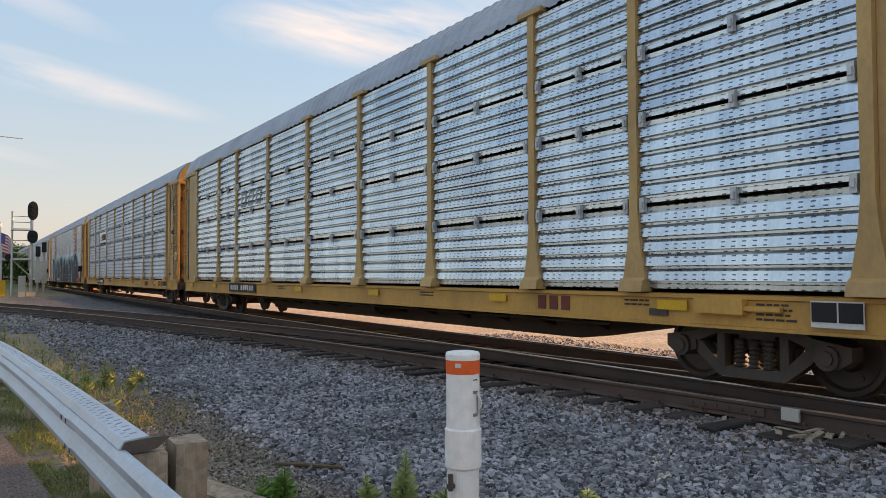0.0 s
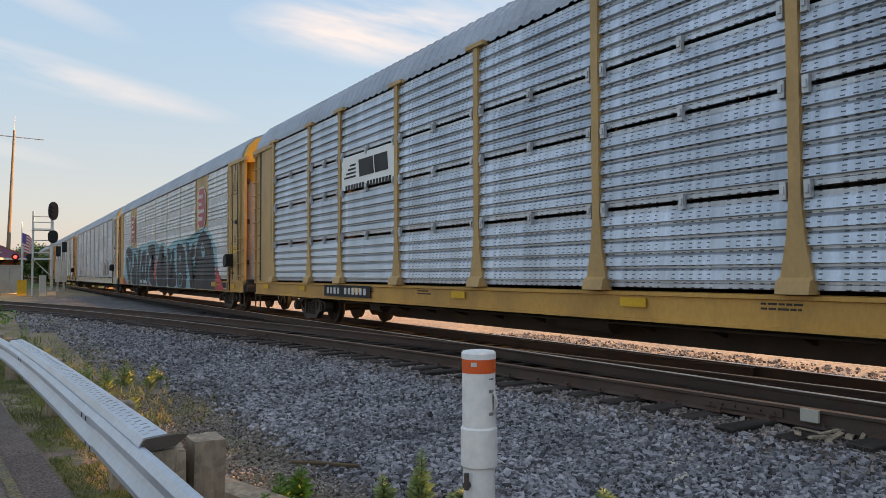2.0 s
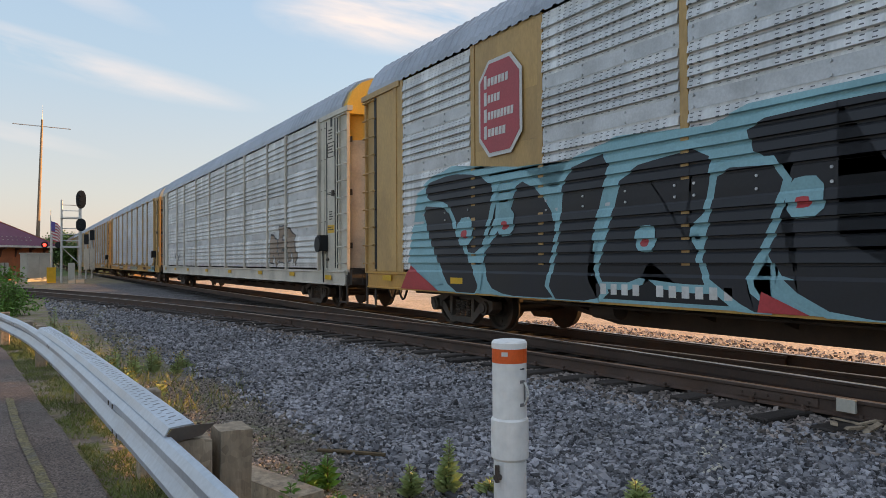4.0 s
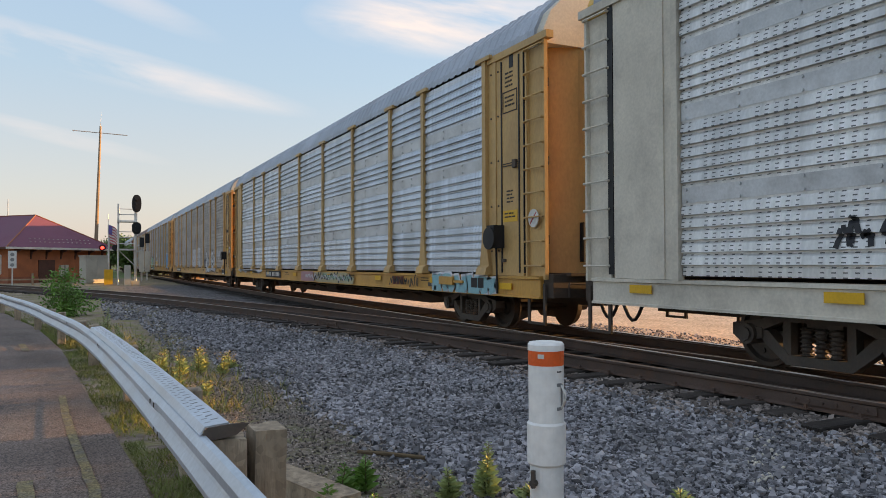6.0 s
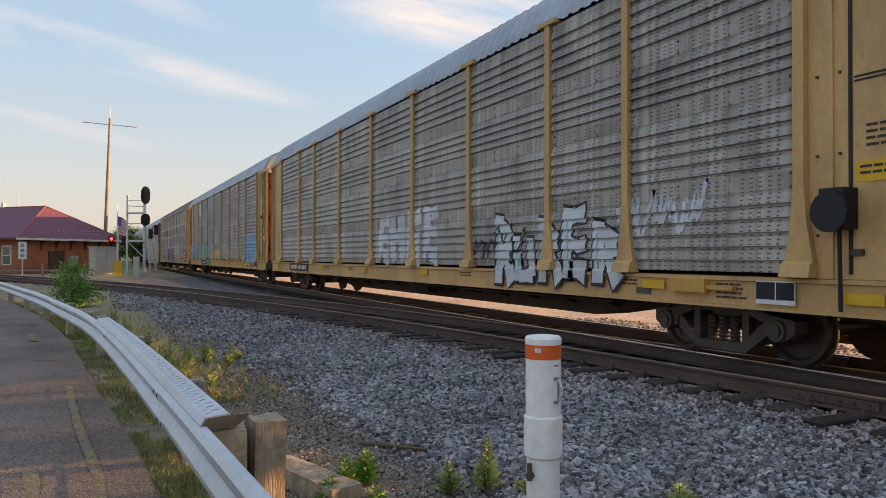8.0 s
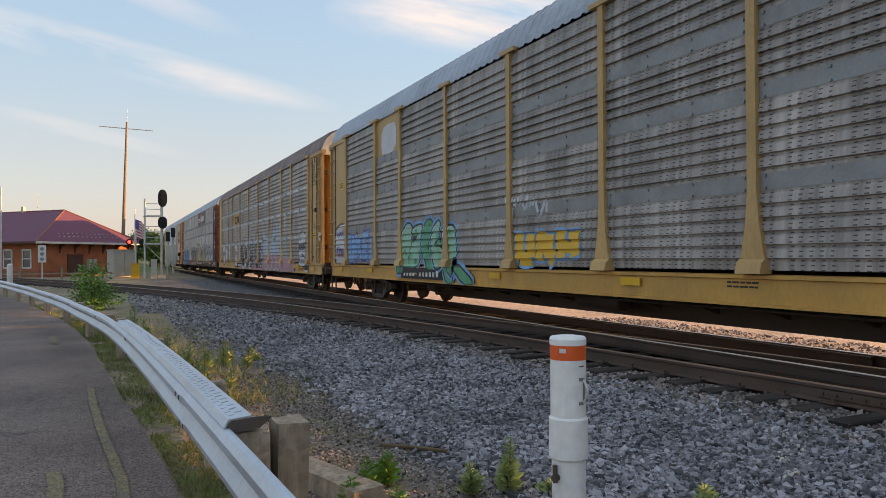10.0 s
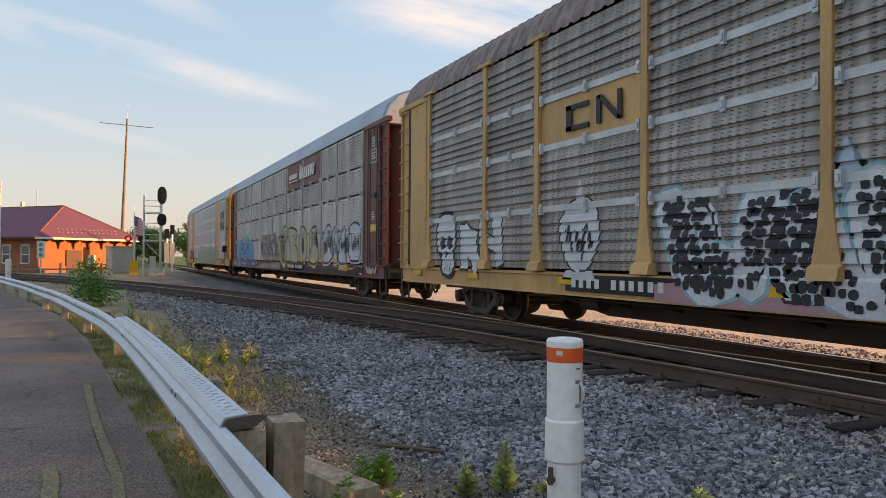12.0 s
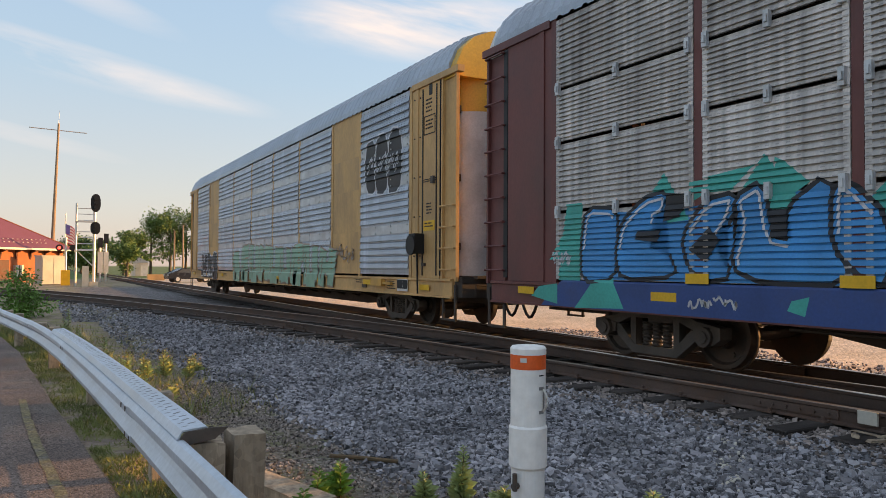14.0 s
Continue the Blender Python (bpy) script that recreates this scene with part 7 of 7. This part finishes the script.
def build_bush(x, y, h, r, seed, label, name="bush", mat="leaf", leaf=0.10, count=2600):
    rng = random.Random(seed)
    b = thing(name, label, name, pose(x, y, ground_z(x, y) - 0.03))
    twigs, pts, dirs, sizes = bmesh.new(), [], [], []
    for i in range(16):
        a, up = rng.uniform(0, 6.28), rng.uniform(0.15, 1.0)
        tip = Vector((math.cos(a) * r * rng.uniform(0.3, 1.0) * (1.15 - 0.6 * up), math.sin(a) * r * rng.uniform(0.3, 1.0) * (1.15 - 0.6 * up), h * up))
        mid = tip * 0.5 + Vector((0, 0, 0.1 * h))
        rod(twigs, (0, 0, 0), mid, 0.018, 5, 0.011)
        rod(twigs, mid, tip, 0.011, 5, 0.003)
        for j in range(count // 16):
            k = rng.random() ** 0.6
            base = mid.lerp(tip, k) if rng.random() < 0.75 else (mid * rng.uniform(0.4, 1))
            off = Vector((rng.gauss(0, 1), rng.gauss(0, 1), rng.gauss(0, 0.8))) * 0.13 * r
            pts.append(base + off)
            dirs.append(off + Vector((0, 0, rng.uniform(-0.1, 0.12))))
            sizes.append(leaf * rng.uniform(0.6, 1.3))
    part("branch", twigs, M["stem"], b)
    part("leaves", leaf_mesh("leaves", pts, dirs, sizes, rng, 0.55), M[mat], b)


def build_plants():
    spots = [(2.72, 4.72, 0.42), (2.46, 4.80, 0.26), (2.98, 4.55, 0.14), (3.72, 3.85, 0.20), (2.12, 3.40, 0.16), (1.80, 5.1, 0.26), (1.62, 4.9, 0.22), (2.02, 5.3, 0.30), (1.9, 4.6, 0.2)]
    for i, (x, y, h) in enumerate(spots):
        build_weed(x, y, h, i, "pale green leafy weed growing out of grey gravel" if i < 4 else "low green weed beside timber posts", M["weed"] if i < 4 else M["leaf"])
    for i, (x, y, h) in enumerate(((1.25, 12.2, 0.45), (1.45, 11.6, 0.40), (1.75, 11.9, 0.42), (2.05, 11.7, 0.36), (1.9, 12.6, 0.40), (1.1, 11.0, 0.35), (1.6, 9.9, 0.22), (1.0, 13.4, 0.5), (0.75, 14.6, 0.6), (0.55, 15.3, 0.85), (1.3, 10.6, 0.3), (2.3, 12.3, 0.3))):
        build_weed(x, y, h, 20 + i, "weed with small yellow flowers beside guardrail", M["weed"], True)
    build_bush(-0.35, 26.4, 1.45, 0.95, 5, "bright green leafy bush behind the guardrail")
    rng = random.Random(9)
    for kind, mat, label, n in (("verge_grass", "grass", "green grass tufts along the guardrail", 26000), ("dry_grass", "dry", "dry yellow grass on dirt beside the gravel", 2600), ("tall_weeds", "olive", "tall olive-green weeds on dirt beside guardrail", 3600)):
        v, f = [], []
        while len(f) < n:
            if kind == "verge_grass":
                y = 4.2 + 26 * rng.random() ** 1.7
                x = interp(y, ROAD_EDGE) + rng.random() * (smooth_guard(y) - interp(y, ROAD_EDGE) + (0.45 if rng.random() < 0.8 else 0.9)) + 0.03
                h = rng.uniform(0.012, 0.05) * (1.7 if rng.random() < 0.12 else 1.0)
            else:
                y = 8.6 + 13 * rng.random() ** 1.1
                x = smooth_guard(y) + 0.40 + abs(rng.gauss(0, 0.75))
                h = rng.uniform(0.04, 0.16) if kind == "dry_grass" else rng.uniform(0.05, 0.20)
            if noise.noise((x * 2.3, y * 1.5, 2)) + 0.6 * noise.noise((x * 6, y * 5, 4)) < rng.uniform(-0.55, 0.15):
                continue
            z = (ROAD_Z - 0.02) if x < 1.1 else ground_z(x, y) - 0.01
            a, s = rng.uniform(0, 6.28), h * 0.03 + 0.0032
            dx, dy = math.cos(a) * s, math.sin(a) * s
            lx, ly = rng.gauss(0, 0.6) * h, rng.gauss(0, 0.6) * h
            i = len(v)
            v += [(x - dx, y - dy, z), (x + dx, y + dy, z), (x + lx, y + ly, z + h)]
            f.append((i, i + 1, i + 2))
        tagged(part(kind, raw_mesh(kind, v, f), M[mat]), label, "grass", kind="stuff")
    # stick and pale stones on the gravel
    bm = tube(bmesh.new(), [(2.35, 6.35, -0.37), (2.55, 6.15, -0.365), (2.80, 5.92, -0.375)], 0.018, 6)
    tagged(part("stick", bm, M["stem"]), "dark stick lying on gravel", "stick")


build_plants()


# ---- depot, signals and the distance ----
def build_depot():
    d = thing("depot_building", "brick railway depot with low maroon hipped roof", "building")
    C, u, v = Vector((-5.8, 75.0, 0)), Vector((0.74, 0.672, 0)), Vector((-0.672, 0.74, 0))
    W, Ln, oh, ez, rz, s = 10.8, 24.0, 0.8, 2.86, 6.1, 4.1
    B = Matrix(((u.x, v.x, 0, C.x), (u.y, v.y, 0, C.y), (0, 0, 1, 0), (0, 0, 0, 1)))

    def on(bm, a0, a1, b0, b1, z0, z1):
        return box(bm, a0, a1, b0, b1, z0, z1, B)
    bm = bmesh.new()
    on(bm, 0, W, 0, Ln, -0.4, ez)
    part("wall", bm, M["brick"], d)
    part("plinth", on(bmesh.new(), -0.06, W + 0.06, -0.06, Ln + 0.06, -0.4, 0.25), M["trim"], d, "stone coloured base course")
    bm = bmesh.new()
    o = [bm.verts.new(B @ Vector(p)) for p in ((-oh, -oh, ez), (W + oh, -oh, ez), (W + oh, Ln + oh, ez), (-oh, Ln + oh, ez))]
    t = [bm.verts.new(B @ Vector(p)) for p in ((W / 2, s - oh, rz), (W / 2, Ln - s, rz))]
    for q in ((o[0], o[1], t[0]), (o[1], o[2], t[1], t[0]), (o[2], o[3], t[1]), (o[3], o[0], t[0], t[1])):
        bm.faces.new(q)
    bm.faces.new(o[::-1])
    part("roof", bm, M["roof_maroon"], d)
    # ridge and hip caps, fascia boards
    bm = bmesh.new()
    P = lambda a, b, z: B @ Vector((a, b, z))
    for a, b in (((-oh, -oh, ez), (W / 2, s - oh, rz)), ((W + oh, -oh, ez), (W / 2, s - oh, rz)), ((W / 2, s - oh, rz), (W / 2, Ln - s, rz))):
        rod(bm, P(*a), P(*b), 0.07, 6)
    part("ridge_cap", bm, M["trim"], d)
    bm = bmesh.new()
    on(bm, -oh - 0.05, W + oh + 0.05, -oh - 0.06, -oh, ez - 0.16, ez + 0.03)
    part("fascia", bm, M["cream"], d, "pale fascia board")
    bm = bmesh.new()
    on(bm, -oh - 0.06, -oh, -oh, Ln + oh, ez - 0.16, ez + 0.03)
    part("fascia", bm, M["dark_wood"], d)
    # eave brackets, snow guards, doors
    for i in range(7):
        a = 0.6 + 1.6 * i
        bm = bmesh.new()
        prism(bm, [(-oh + 0.05, ez - 0.17), (-0.02, ez - 0.17), (-0.02, ez - 1.05), (-0.10, ez - 0.9), (-0.22, ez - 0.42), (-oh + 0.05, ez - 0.28)], "x", a - 0.06, a + 0.06, B)
        part("eave_bracket", bm, M["dark_wood"], d)
    for r in range(2):
        for i in range(14):
            a, k = 2.0 + 0.5 * i + 0.2 * r, 0.16 + 0.09 * r
            z = ez + (rz - ez) * k
            b = -oh + s * k
            part("snow_guard", on(bmesh.new(), a, a + 0.09, b - 0.09, b, z, z + 0.06), M["cream"], d)
    for a, w, z1, m in ((3.0, 1.7, 1.75, M["dark_wood"]), (7.9, 1.5, 2.0, M["dark_wood"])):
        part("door", on(bmesh.new(), a, a + w, -0.09, 0, -0.35, z1), m, d, "brown boarded door")
    for a in (5.2, 5.7):
        part("meter_box", on(bmesh.new(), a, a + 0.35, -0.30, 0, 0.1, 1.3), M["cab_grey"], d)
    for b in (0.9, 3.4, 6.6):
        wn = part("window", on(bmesh.new(), -0.05, 0.0, b, b + 1.0, 0.55, 2.15), M["glass"], d)
        for q in ((b - 0.08, b + 0.02, 0.5, 2.2), (b + 0.98, b + 1.08, 0.5, 2.2), (b, b + 1.0, 2.1, 2.22), (b, b + 1.0, 0.46, 0.58), (b, b + 1.0, 1.3, 1.38)):
            part("frame", on(bmesh.new(), -0.10, 0.0, *q), M["white_paint"], wn)
    bm = bmesh.new()
    on(bm, W / 2 - 0.14, W / 2 + 0.14, 9.0, 9.28, rz - 0.4, rz + 0.5)
    part("chimney", bm, M["cream"], d)
    bm = tube(bmesh.new(), [P(W / 2, s + 3, rz - 0.1), P(W / 2, s + 3, rz + 1.7)], 0.03)
    part("roof_vent", bm, M["cab_alu"], d)


def pole(bm, x, y, z0, z1, r, r2=None):
    return rod(bm, (x, y, z0), (x, y, z1), r, 10, r2)


def build_signals():
    s = thing("railway_signal", "aluminium signal mast with two black oval signal heads", "signal")
    part("mast", pole(bmesh.new(), 3.95, 65, -0.35, 5.6, 0.11), M["cab_alu"], s)
    part("ladder_mast", pole(bmesh.new(), 2.65, 65, -0.35, 6.2, 0.075), M["cab_alu"], s)
    for z in (6.25, 4.25):
        h = 0.72 if z > 5 else 0.50
        bm = prism(bmesh.new(), [(4.0 + 0.36 * math.cos(6.2832 * i / 24), z + h * math.copysign(abs(math.sin(6.2832 * i / 24)) ** 0.7, math.sin(6.2832 * i / 24))) for i in range(24)], "y", 64.72, 64.80)
        hd = part("signal_head", bm, M["black"], s, "black oval signal background")
        for k in ((0.35, 0.0, -0.35) if z > 5 else (0.2, -0.15)):
            bm = bmesh.new()
            rod(bm, (4.0, 64.45, z + k), (4.0, 64.72, z + k), 0.13, 12)
            part("hood", bm, M["black"], hd)
    for z in (4.85, 5.35, 5.8, 3.0, 3.5, 3.95, 2.55):
        part("rail_bar", rod(bmesh.new(), (2.65, 65, z), (3.9, 65, z), 0.035, 6), M["cab_alu"], s)
    part("platform", boxes((2.55, 4.0, 64.6, 65.5, 4.72, 4.78)), M["cab_alu"], s)
    part("platform", boxes((2.55, 4.0, 64.6, 65.5, 2.45, 2.51)), M["cab_alu"], s)
    part("brace", rod(bmesh.new(), (2.65, 65, 2.5), (3.9, 65, 1.2), 0.04, 6), M["cab_alu"], s)
    part("base_box", boxes((3.1, 3.55, 64.3, 64.8, -0.4, 1.25)), M["cab_grey"], s, "pale equipment box at the mast foot")
    part("foot", boxes((3.65, 4.25, 64.7, 65.3, -0.4, 0.0)), M["cab_grey"], s)
    s = thing("dwarf_signal", "far signal post pair with black heads beside track", "signal")
    for x, z in ((5.25, 3.2), (5.75, 3.6)):
        part("mast", pole(bmesh.new(), x, 78, -0.35, z, 0.09), M["cab_alu"], s)
        part("signal_head", boxes((x - 0.2, x + 0.2, 77.7, 77.85, z - 0.2, z + 0.75)), M["black"], s)
        part("case", boxes((x - 0.22, x + 0.22, 77.6, 77.9, 0.6, 2.6)), M["cream"], s)
    x = thing("crossing_signal", "level crossing signal with lit red lamp", "signal")
    part("mast", pole(bmesh.new(), 2.05, 68, -0.35, 3.6, 0.07), M["cab_alu"], x)
    part("cross_arm", boxes((1.45, 2.65, 67.95, 68.05, 2.55, 2.63)), M["cab_alu"], x)
    for dx in (-0.5, 0.5):
        lp = part("lamp_disc", rod(bmesh.new(), (2.05 + dx, 67.86, 2.72), (2.05 + dx, 67.92, 2.72), 0.27, 16), M["black"], x)
        if dx < 0:
            part("lens", rod(bmesh.new(), (2.05 + dx, 67.82, 2.72), (2.05 + dx, 67.855, 2.72), 0.13, 16), M["red_lamp"], lp, "glowing red lens")
    part("gate_box", boxes((1.7, 2.35, 67.6, 68.2, -0.35, 0.9)), M["marker_yellow"], x, "yellow striped gate mechanism")
    c = thing("equipment_cabinet", "large pale metal signal equipment cabinet", "cabinet", pose(0.95, 72.5, -0.32, 0, 0, 24))
    part("body", boxes((-0.95, 0.95, -0.65, 0.65, 0, 2.35)), M["cab_grey"], c)
    part("roof", boxes((-1.02, 1.02, -0.72, 0.72, 2.35, 2.45)), M["cab_grey"], c)
    for a in (-0.9, 0.02):
        part("door", boxes((a, a + 0.88, -0.68, -0.65, 0.1, 2.25)), M["cab_grey"], c)
    t = thing("signal_tower", "galvanised lattice mast at the crossing", "mast")
    for dx, dy in ((-0.22, 0), (0.22, 0), (0, 0.35)):
        part("leg", pole(bmesh.new(), -7.1 + dx, 60 + dy, -0.35, 6.4, 0.045), M["cab_alu"], t)
    for i in range(12):
        part("lattice_bar", rod(bmesh.new(), (-7.32, 60, 0.2 + 0.5 * i), (-6.88, 60, 0.45 + 0.5 * i), 0.02, 5), M["cab_alu"], t)
    g = thing("road_sign", "small white upright sign with black dots on post", "sign")
    part("post", pole(bmesh.new(), -4.72, 65, -0.35, 2.3, 0.05), M["cab_alu"], g)
    part("panel", boxes((-5.0, -4.44, 64.9, 64.94, 1.05, 2.38)), M["white_paint"], g)
    for k in range(3):
        part("dot", rod(bmesh.new(), (-4.72, 64.87, 1.3 + 0.4 * k), (-4.72, 64.90, 1.3 + 0.4 * k), 0.14, 10), M["band_dark"], g)
    b = lathe(bmesh.new(), [(0.16, 0), (0.16, 1.3), (0.10, 1.38), (0.01, 1.4)], 14)
    tagged(part("bollard", b, M["white_paint"], at=pose(-5.25, 50, -0.35)), "white round bollard beside the road", "bollard")
    f = thing("rail_fence", "low pale rail barrier before the depot", "fence")
    for x in (-9.5, -6.5, -3.5, -0.5):
        part("fence_post", pole(bmesh.new(), x, 67.5, -0.35, 0.65, 0.08), M["pole"], f)
    part("fence_rail", boxes((-12, 0.2, 67.45, 67.55, 0.08, 0.2)), M["pole"], f)


def build_mast():
    m = thing("antenna_mast", "tall leaning wooden pole with wire cross arms", "mast")
    top = Vector((1.62, 82.7, 15.4))
    part("pole", rod(bmesh.new(), (1.15, 82.7, -0.4), top, 0.22, 10, 0.10), M["pole"], m)
    part("whip", rod(bmesh.new(), top, top + Vector((0.06, 0, 1.4)), 0.03, 6, 0.01), M["cab_alu"], m)
    part("cross_arm", rod(bmesh.new(), (-0.95, 82.7, 14.8), (4.15, 82.7, 14.65), 0.05, 6), M["cab_alu"], m)
    f = thing("flag_pole", "striped flag hanging from a slim white pole", "flag")
    part("pole", pole(bmesh.new(), 2.15, 74, -0.35, 5.9, 0.05, 0.03), M["cab_alu"], f)
    for i in range(13):
        bm = bmesh.new()
        prism(bm, [(2.2, 4.95 - 0.13 * i), (2.2 + 0.5, 4.75 - 0.13 * i), (2.95, 4.4 - 0.13 * i), (2.95, 4.27 - 0.13 * i), (2.2 + 0.5, 4.62 - 0.13 * i), (2.2, 4.82 - 0.13 * i)], "y", 73.98, 74.02)
        part("stripe", bm, M["sign_red"] if i % 2 == 0 else M["white_paint"], f)
    bm = prism(bmesh.new(), [(2.19, 4.96), (2.5, 4.84), (2.5, 4.0), (2.19, 4.12)], "y", 73.96, 74.04)
    part("canton", bm, M["g_violet"], f)
    bm = bmesh.new()
    n = 24
    pts = []
    for i in range(n + 1):
        k = i / n
        x = -15 + 40 * k
        pts.append((x, 28.6 - 0.05 * x, 10.4 + 0.235 * (x - 0.7) - 1.2 * math.sin(math.pi * k) + 1.55))
    line = thing("overhead_line", "thin black overhead wire on a wooden pole", "wire")
    part("wire", tube(bm, pts, 0.010, 5), M["black"], line)
    part("pole", pole(bmesh.new(), pts[0][0], pts[0][1], -0.5, pts[0][2] + 0.3, 0.16, 0.11), M["pole"], line)


def build_tree(x, y, h, r, seed, label):
    rng = random.Random(seed)
    t = thing("tree", label, "tree", pose(x, y, -0.6), "trees beyond the crossing")
    bm = bmesh.new()
    rod(bm, (0, 0, 0), (0.1, 0, h * 0.45), 0.26, 8, 0.17)
    rod(bm, (0.1, 0, h * 0.45), (0.0, 0.1, h * 0.9), 0.17, 8, 0.04)
    limbs = []
    for i in range(13):
        z = h * rng.uniform(0.22, 0.8)
        a = rng.uniform(0, 6.28)
        tip = Vector((math.cos(a) * r * rng.uniform(0.5, 1), math.sin(a) * r * rng.uniform(0.5, 1), z + h * rng.uniform(0.08, 0.25)))
        rod(bm, (0.05, 0, z), tip, 0.08, 5, 0.02)
        limbs.append((Vector((0.05, 0, z)), tip))
    part("trunk", bm, M["bark"], t)
    pts, dirs, sizes = [], [], []
    for i in range(95):
        a, b = rng.choice(limbs)
        c = a.lerp(b, rng.uniform(0.35, 1.1)) + Vector((rng.gauss(0, 0.10), rng.gauss(0, 0.10), rng.gauss(0, 0.08))) * r
        if i % 8 == 0:
            c = Vector((rng.gauss(0, 0.2) * r, rng.gauss(0, 0.2) * r, h * rng.uniform(0.75, 1.0)))
        for j in range(34):
            off = Vector((rng.gauss(0, 1), rng.gauss(0, 1), rng.gauss(0, 0.75))) * 0.15 * r
            pts.append(c + off)
            dirs.append(off + Vector((0, 0, 0.1)))
            sizes.append(rng.uniform(0.22, 0.48))
    part("crown", leaf_mesh("crown", pts, dirs, sizes, rng, 0.7), M["leaf_tree"], t)


def build_distance():
    for i, (x, y, h, r) in enumerate(((17.5, 140, 11.5, 3.2), (20.5, 138, 12.0, 3.4), (23.8, 142, 11.5, 3.4), (27, 139, 12, 3.5), (12.6, 134, 7.2, 2.4), (14.6, 137, 7.6, 2.3), (31, 144, 12, 3.6), (35, 141, 11, 3.6),
                                      (4.5, 150, 6.5, 2.4), (7.0, 152, 7.2, 2.6), (9.6, 150, 6.8, 2.4), (1.5, 156, 6, 2.6), (11.5, 118, 5.2, 1.9), (6.2, 120, 4.2, 1.7), (-2, 160, 6.5, 3), (40, 146, 12, 4))):
        build_tree(x, y, h, r, 100 + i, "full green tree in warm evening light" if h > 9 else "low green tree behind the signals")
    for i, (x, y, h) in enumerate(((17.2, 112, 6.4), (18.4, 112, 7.2), (20.3, 112, 4.6))):
        bm = pole(bmesh.new(), 0, 0, -0.6, h, 0.16, 0.11)
        tagged(part("utility_pole", bm, M["pole"], at=pose(x, y, 0)), "plain weathered wooden utility pole", "pole", "poles by the crossing")
    c = thing("parked_car", "dark parked car standing beside the crossing", "car", pose(13.2, 76.6, -0.34, 0, 0, 8))
    bm = prism(bmesh.new(), [(-2.2, 0.35), (2.2, 0.35), (2.25, 0.75), (1.5, 0.88), (0.75, 1.38), (-0.9, 1.42), (-1.7, 0.98), (-2.2, 0.9)], "y", -0.85, 0.85)
    bmesh.ops.bevel(bm, geom=bm.edges[:], offset=0.06, segments=2, affect="EDGES")
    part("body", bm, M["car_paint"], c)
    for s in (-1, 1):
        part("side_window", prism(bmesh.new(), [(1.25, 0.93), (0.68, 1.30), (-0.85, 1.34), (-1.45, 0.99)], "y", s * 0.85 - 0.015, s * 0.85 + 0.015), M["glass"], c)
        for x in (-1.35, 1.4):
            w = part("wheel", rod(bmesh.new(), (x, s * 0.65, 0.33), (x, s * 0.88, 0.33), 0.33, 18), M["black"], c)
            part("rim", rod(bmesh.new(), (x, s * 0.87, 0.33), (x, s * 0.90, 0.33), 0.20, 14), M["cab_alu"], w)
        part("headlight", boxes((-2.24, -2.12, s * 0.62 - 0.14, s * 0.62 + 0.14, 0.68, 0.80)), M["white_paint"], c)
    h = thing("shed", "small white shed at the far trees", "shed", pose(13.8, 126, -0.5))
    part("wall", boxes((-1.5, 1.5, -1, 1, 0, 2.3)), M["white_paint"], h)
    part("roof", prism(bmesh.new(), [(-1.7, 2.3), (1.7, 2.3), (0, 3.2)], "y", -1.2, 1.2), M["steel_roof"], h)
    part("door", boxes((-0.4, 0.4, -1.04, -1, 0, 1.9)), M["cab_grey"], h)
    b = boxes((-0.9, 0.9, -0.3, 0.3, 0, 0.7))
    tagged(part("barrier_block", b, M["yellow_pale"], at=pose(11.6, 88.0, -0.36)), "low pale barrier block beside the crossing", "barrier")


build_depot()
build_signals()
build_mast()
build_distance()


# ---- movement ----
def motions():
    end = 14.0
    for k, car in CARS:
        walk(car, [(float(t), pose(TRACK_X, START + PITCH * k - SPEED * t, 0)) for t in range(15)])
    step = math.degrees(SPEED / 0.445) / FPS
    n = int(end * FPS)
    turns = [(i / FPS, pose(0, 0, 0, step * i % 360, 0, 0)) for i in range(n + 1)]
    for w in WHEELS:
        base = Matrix.Translation(w.location)
        walk(w, [(t, base @ m) for t, m in turns])


motions()
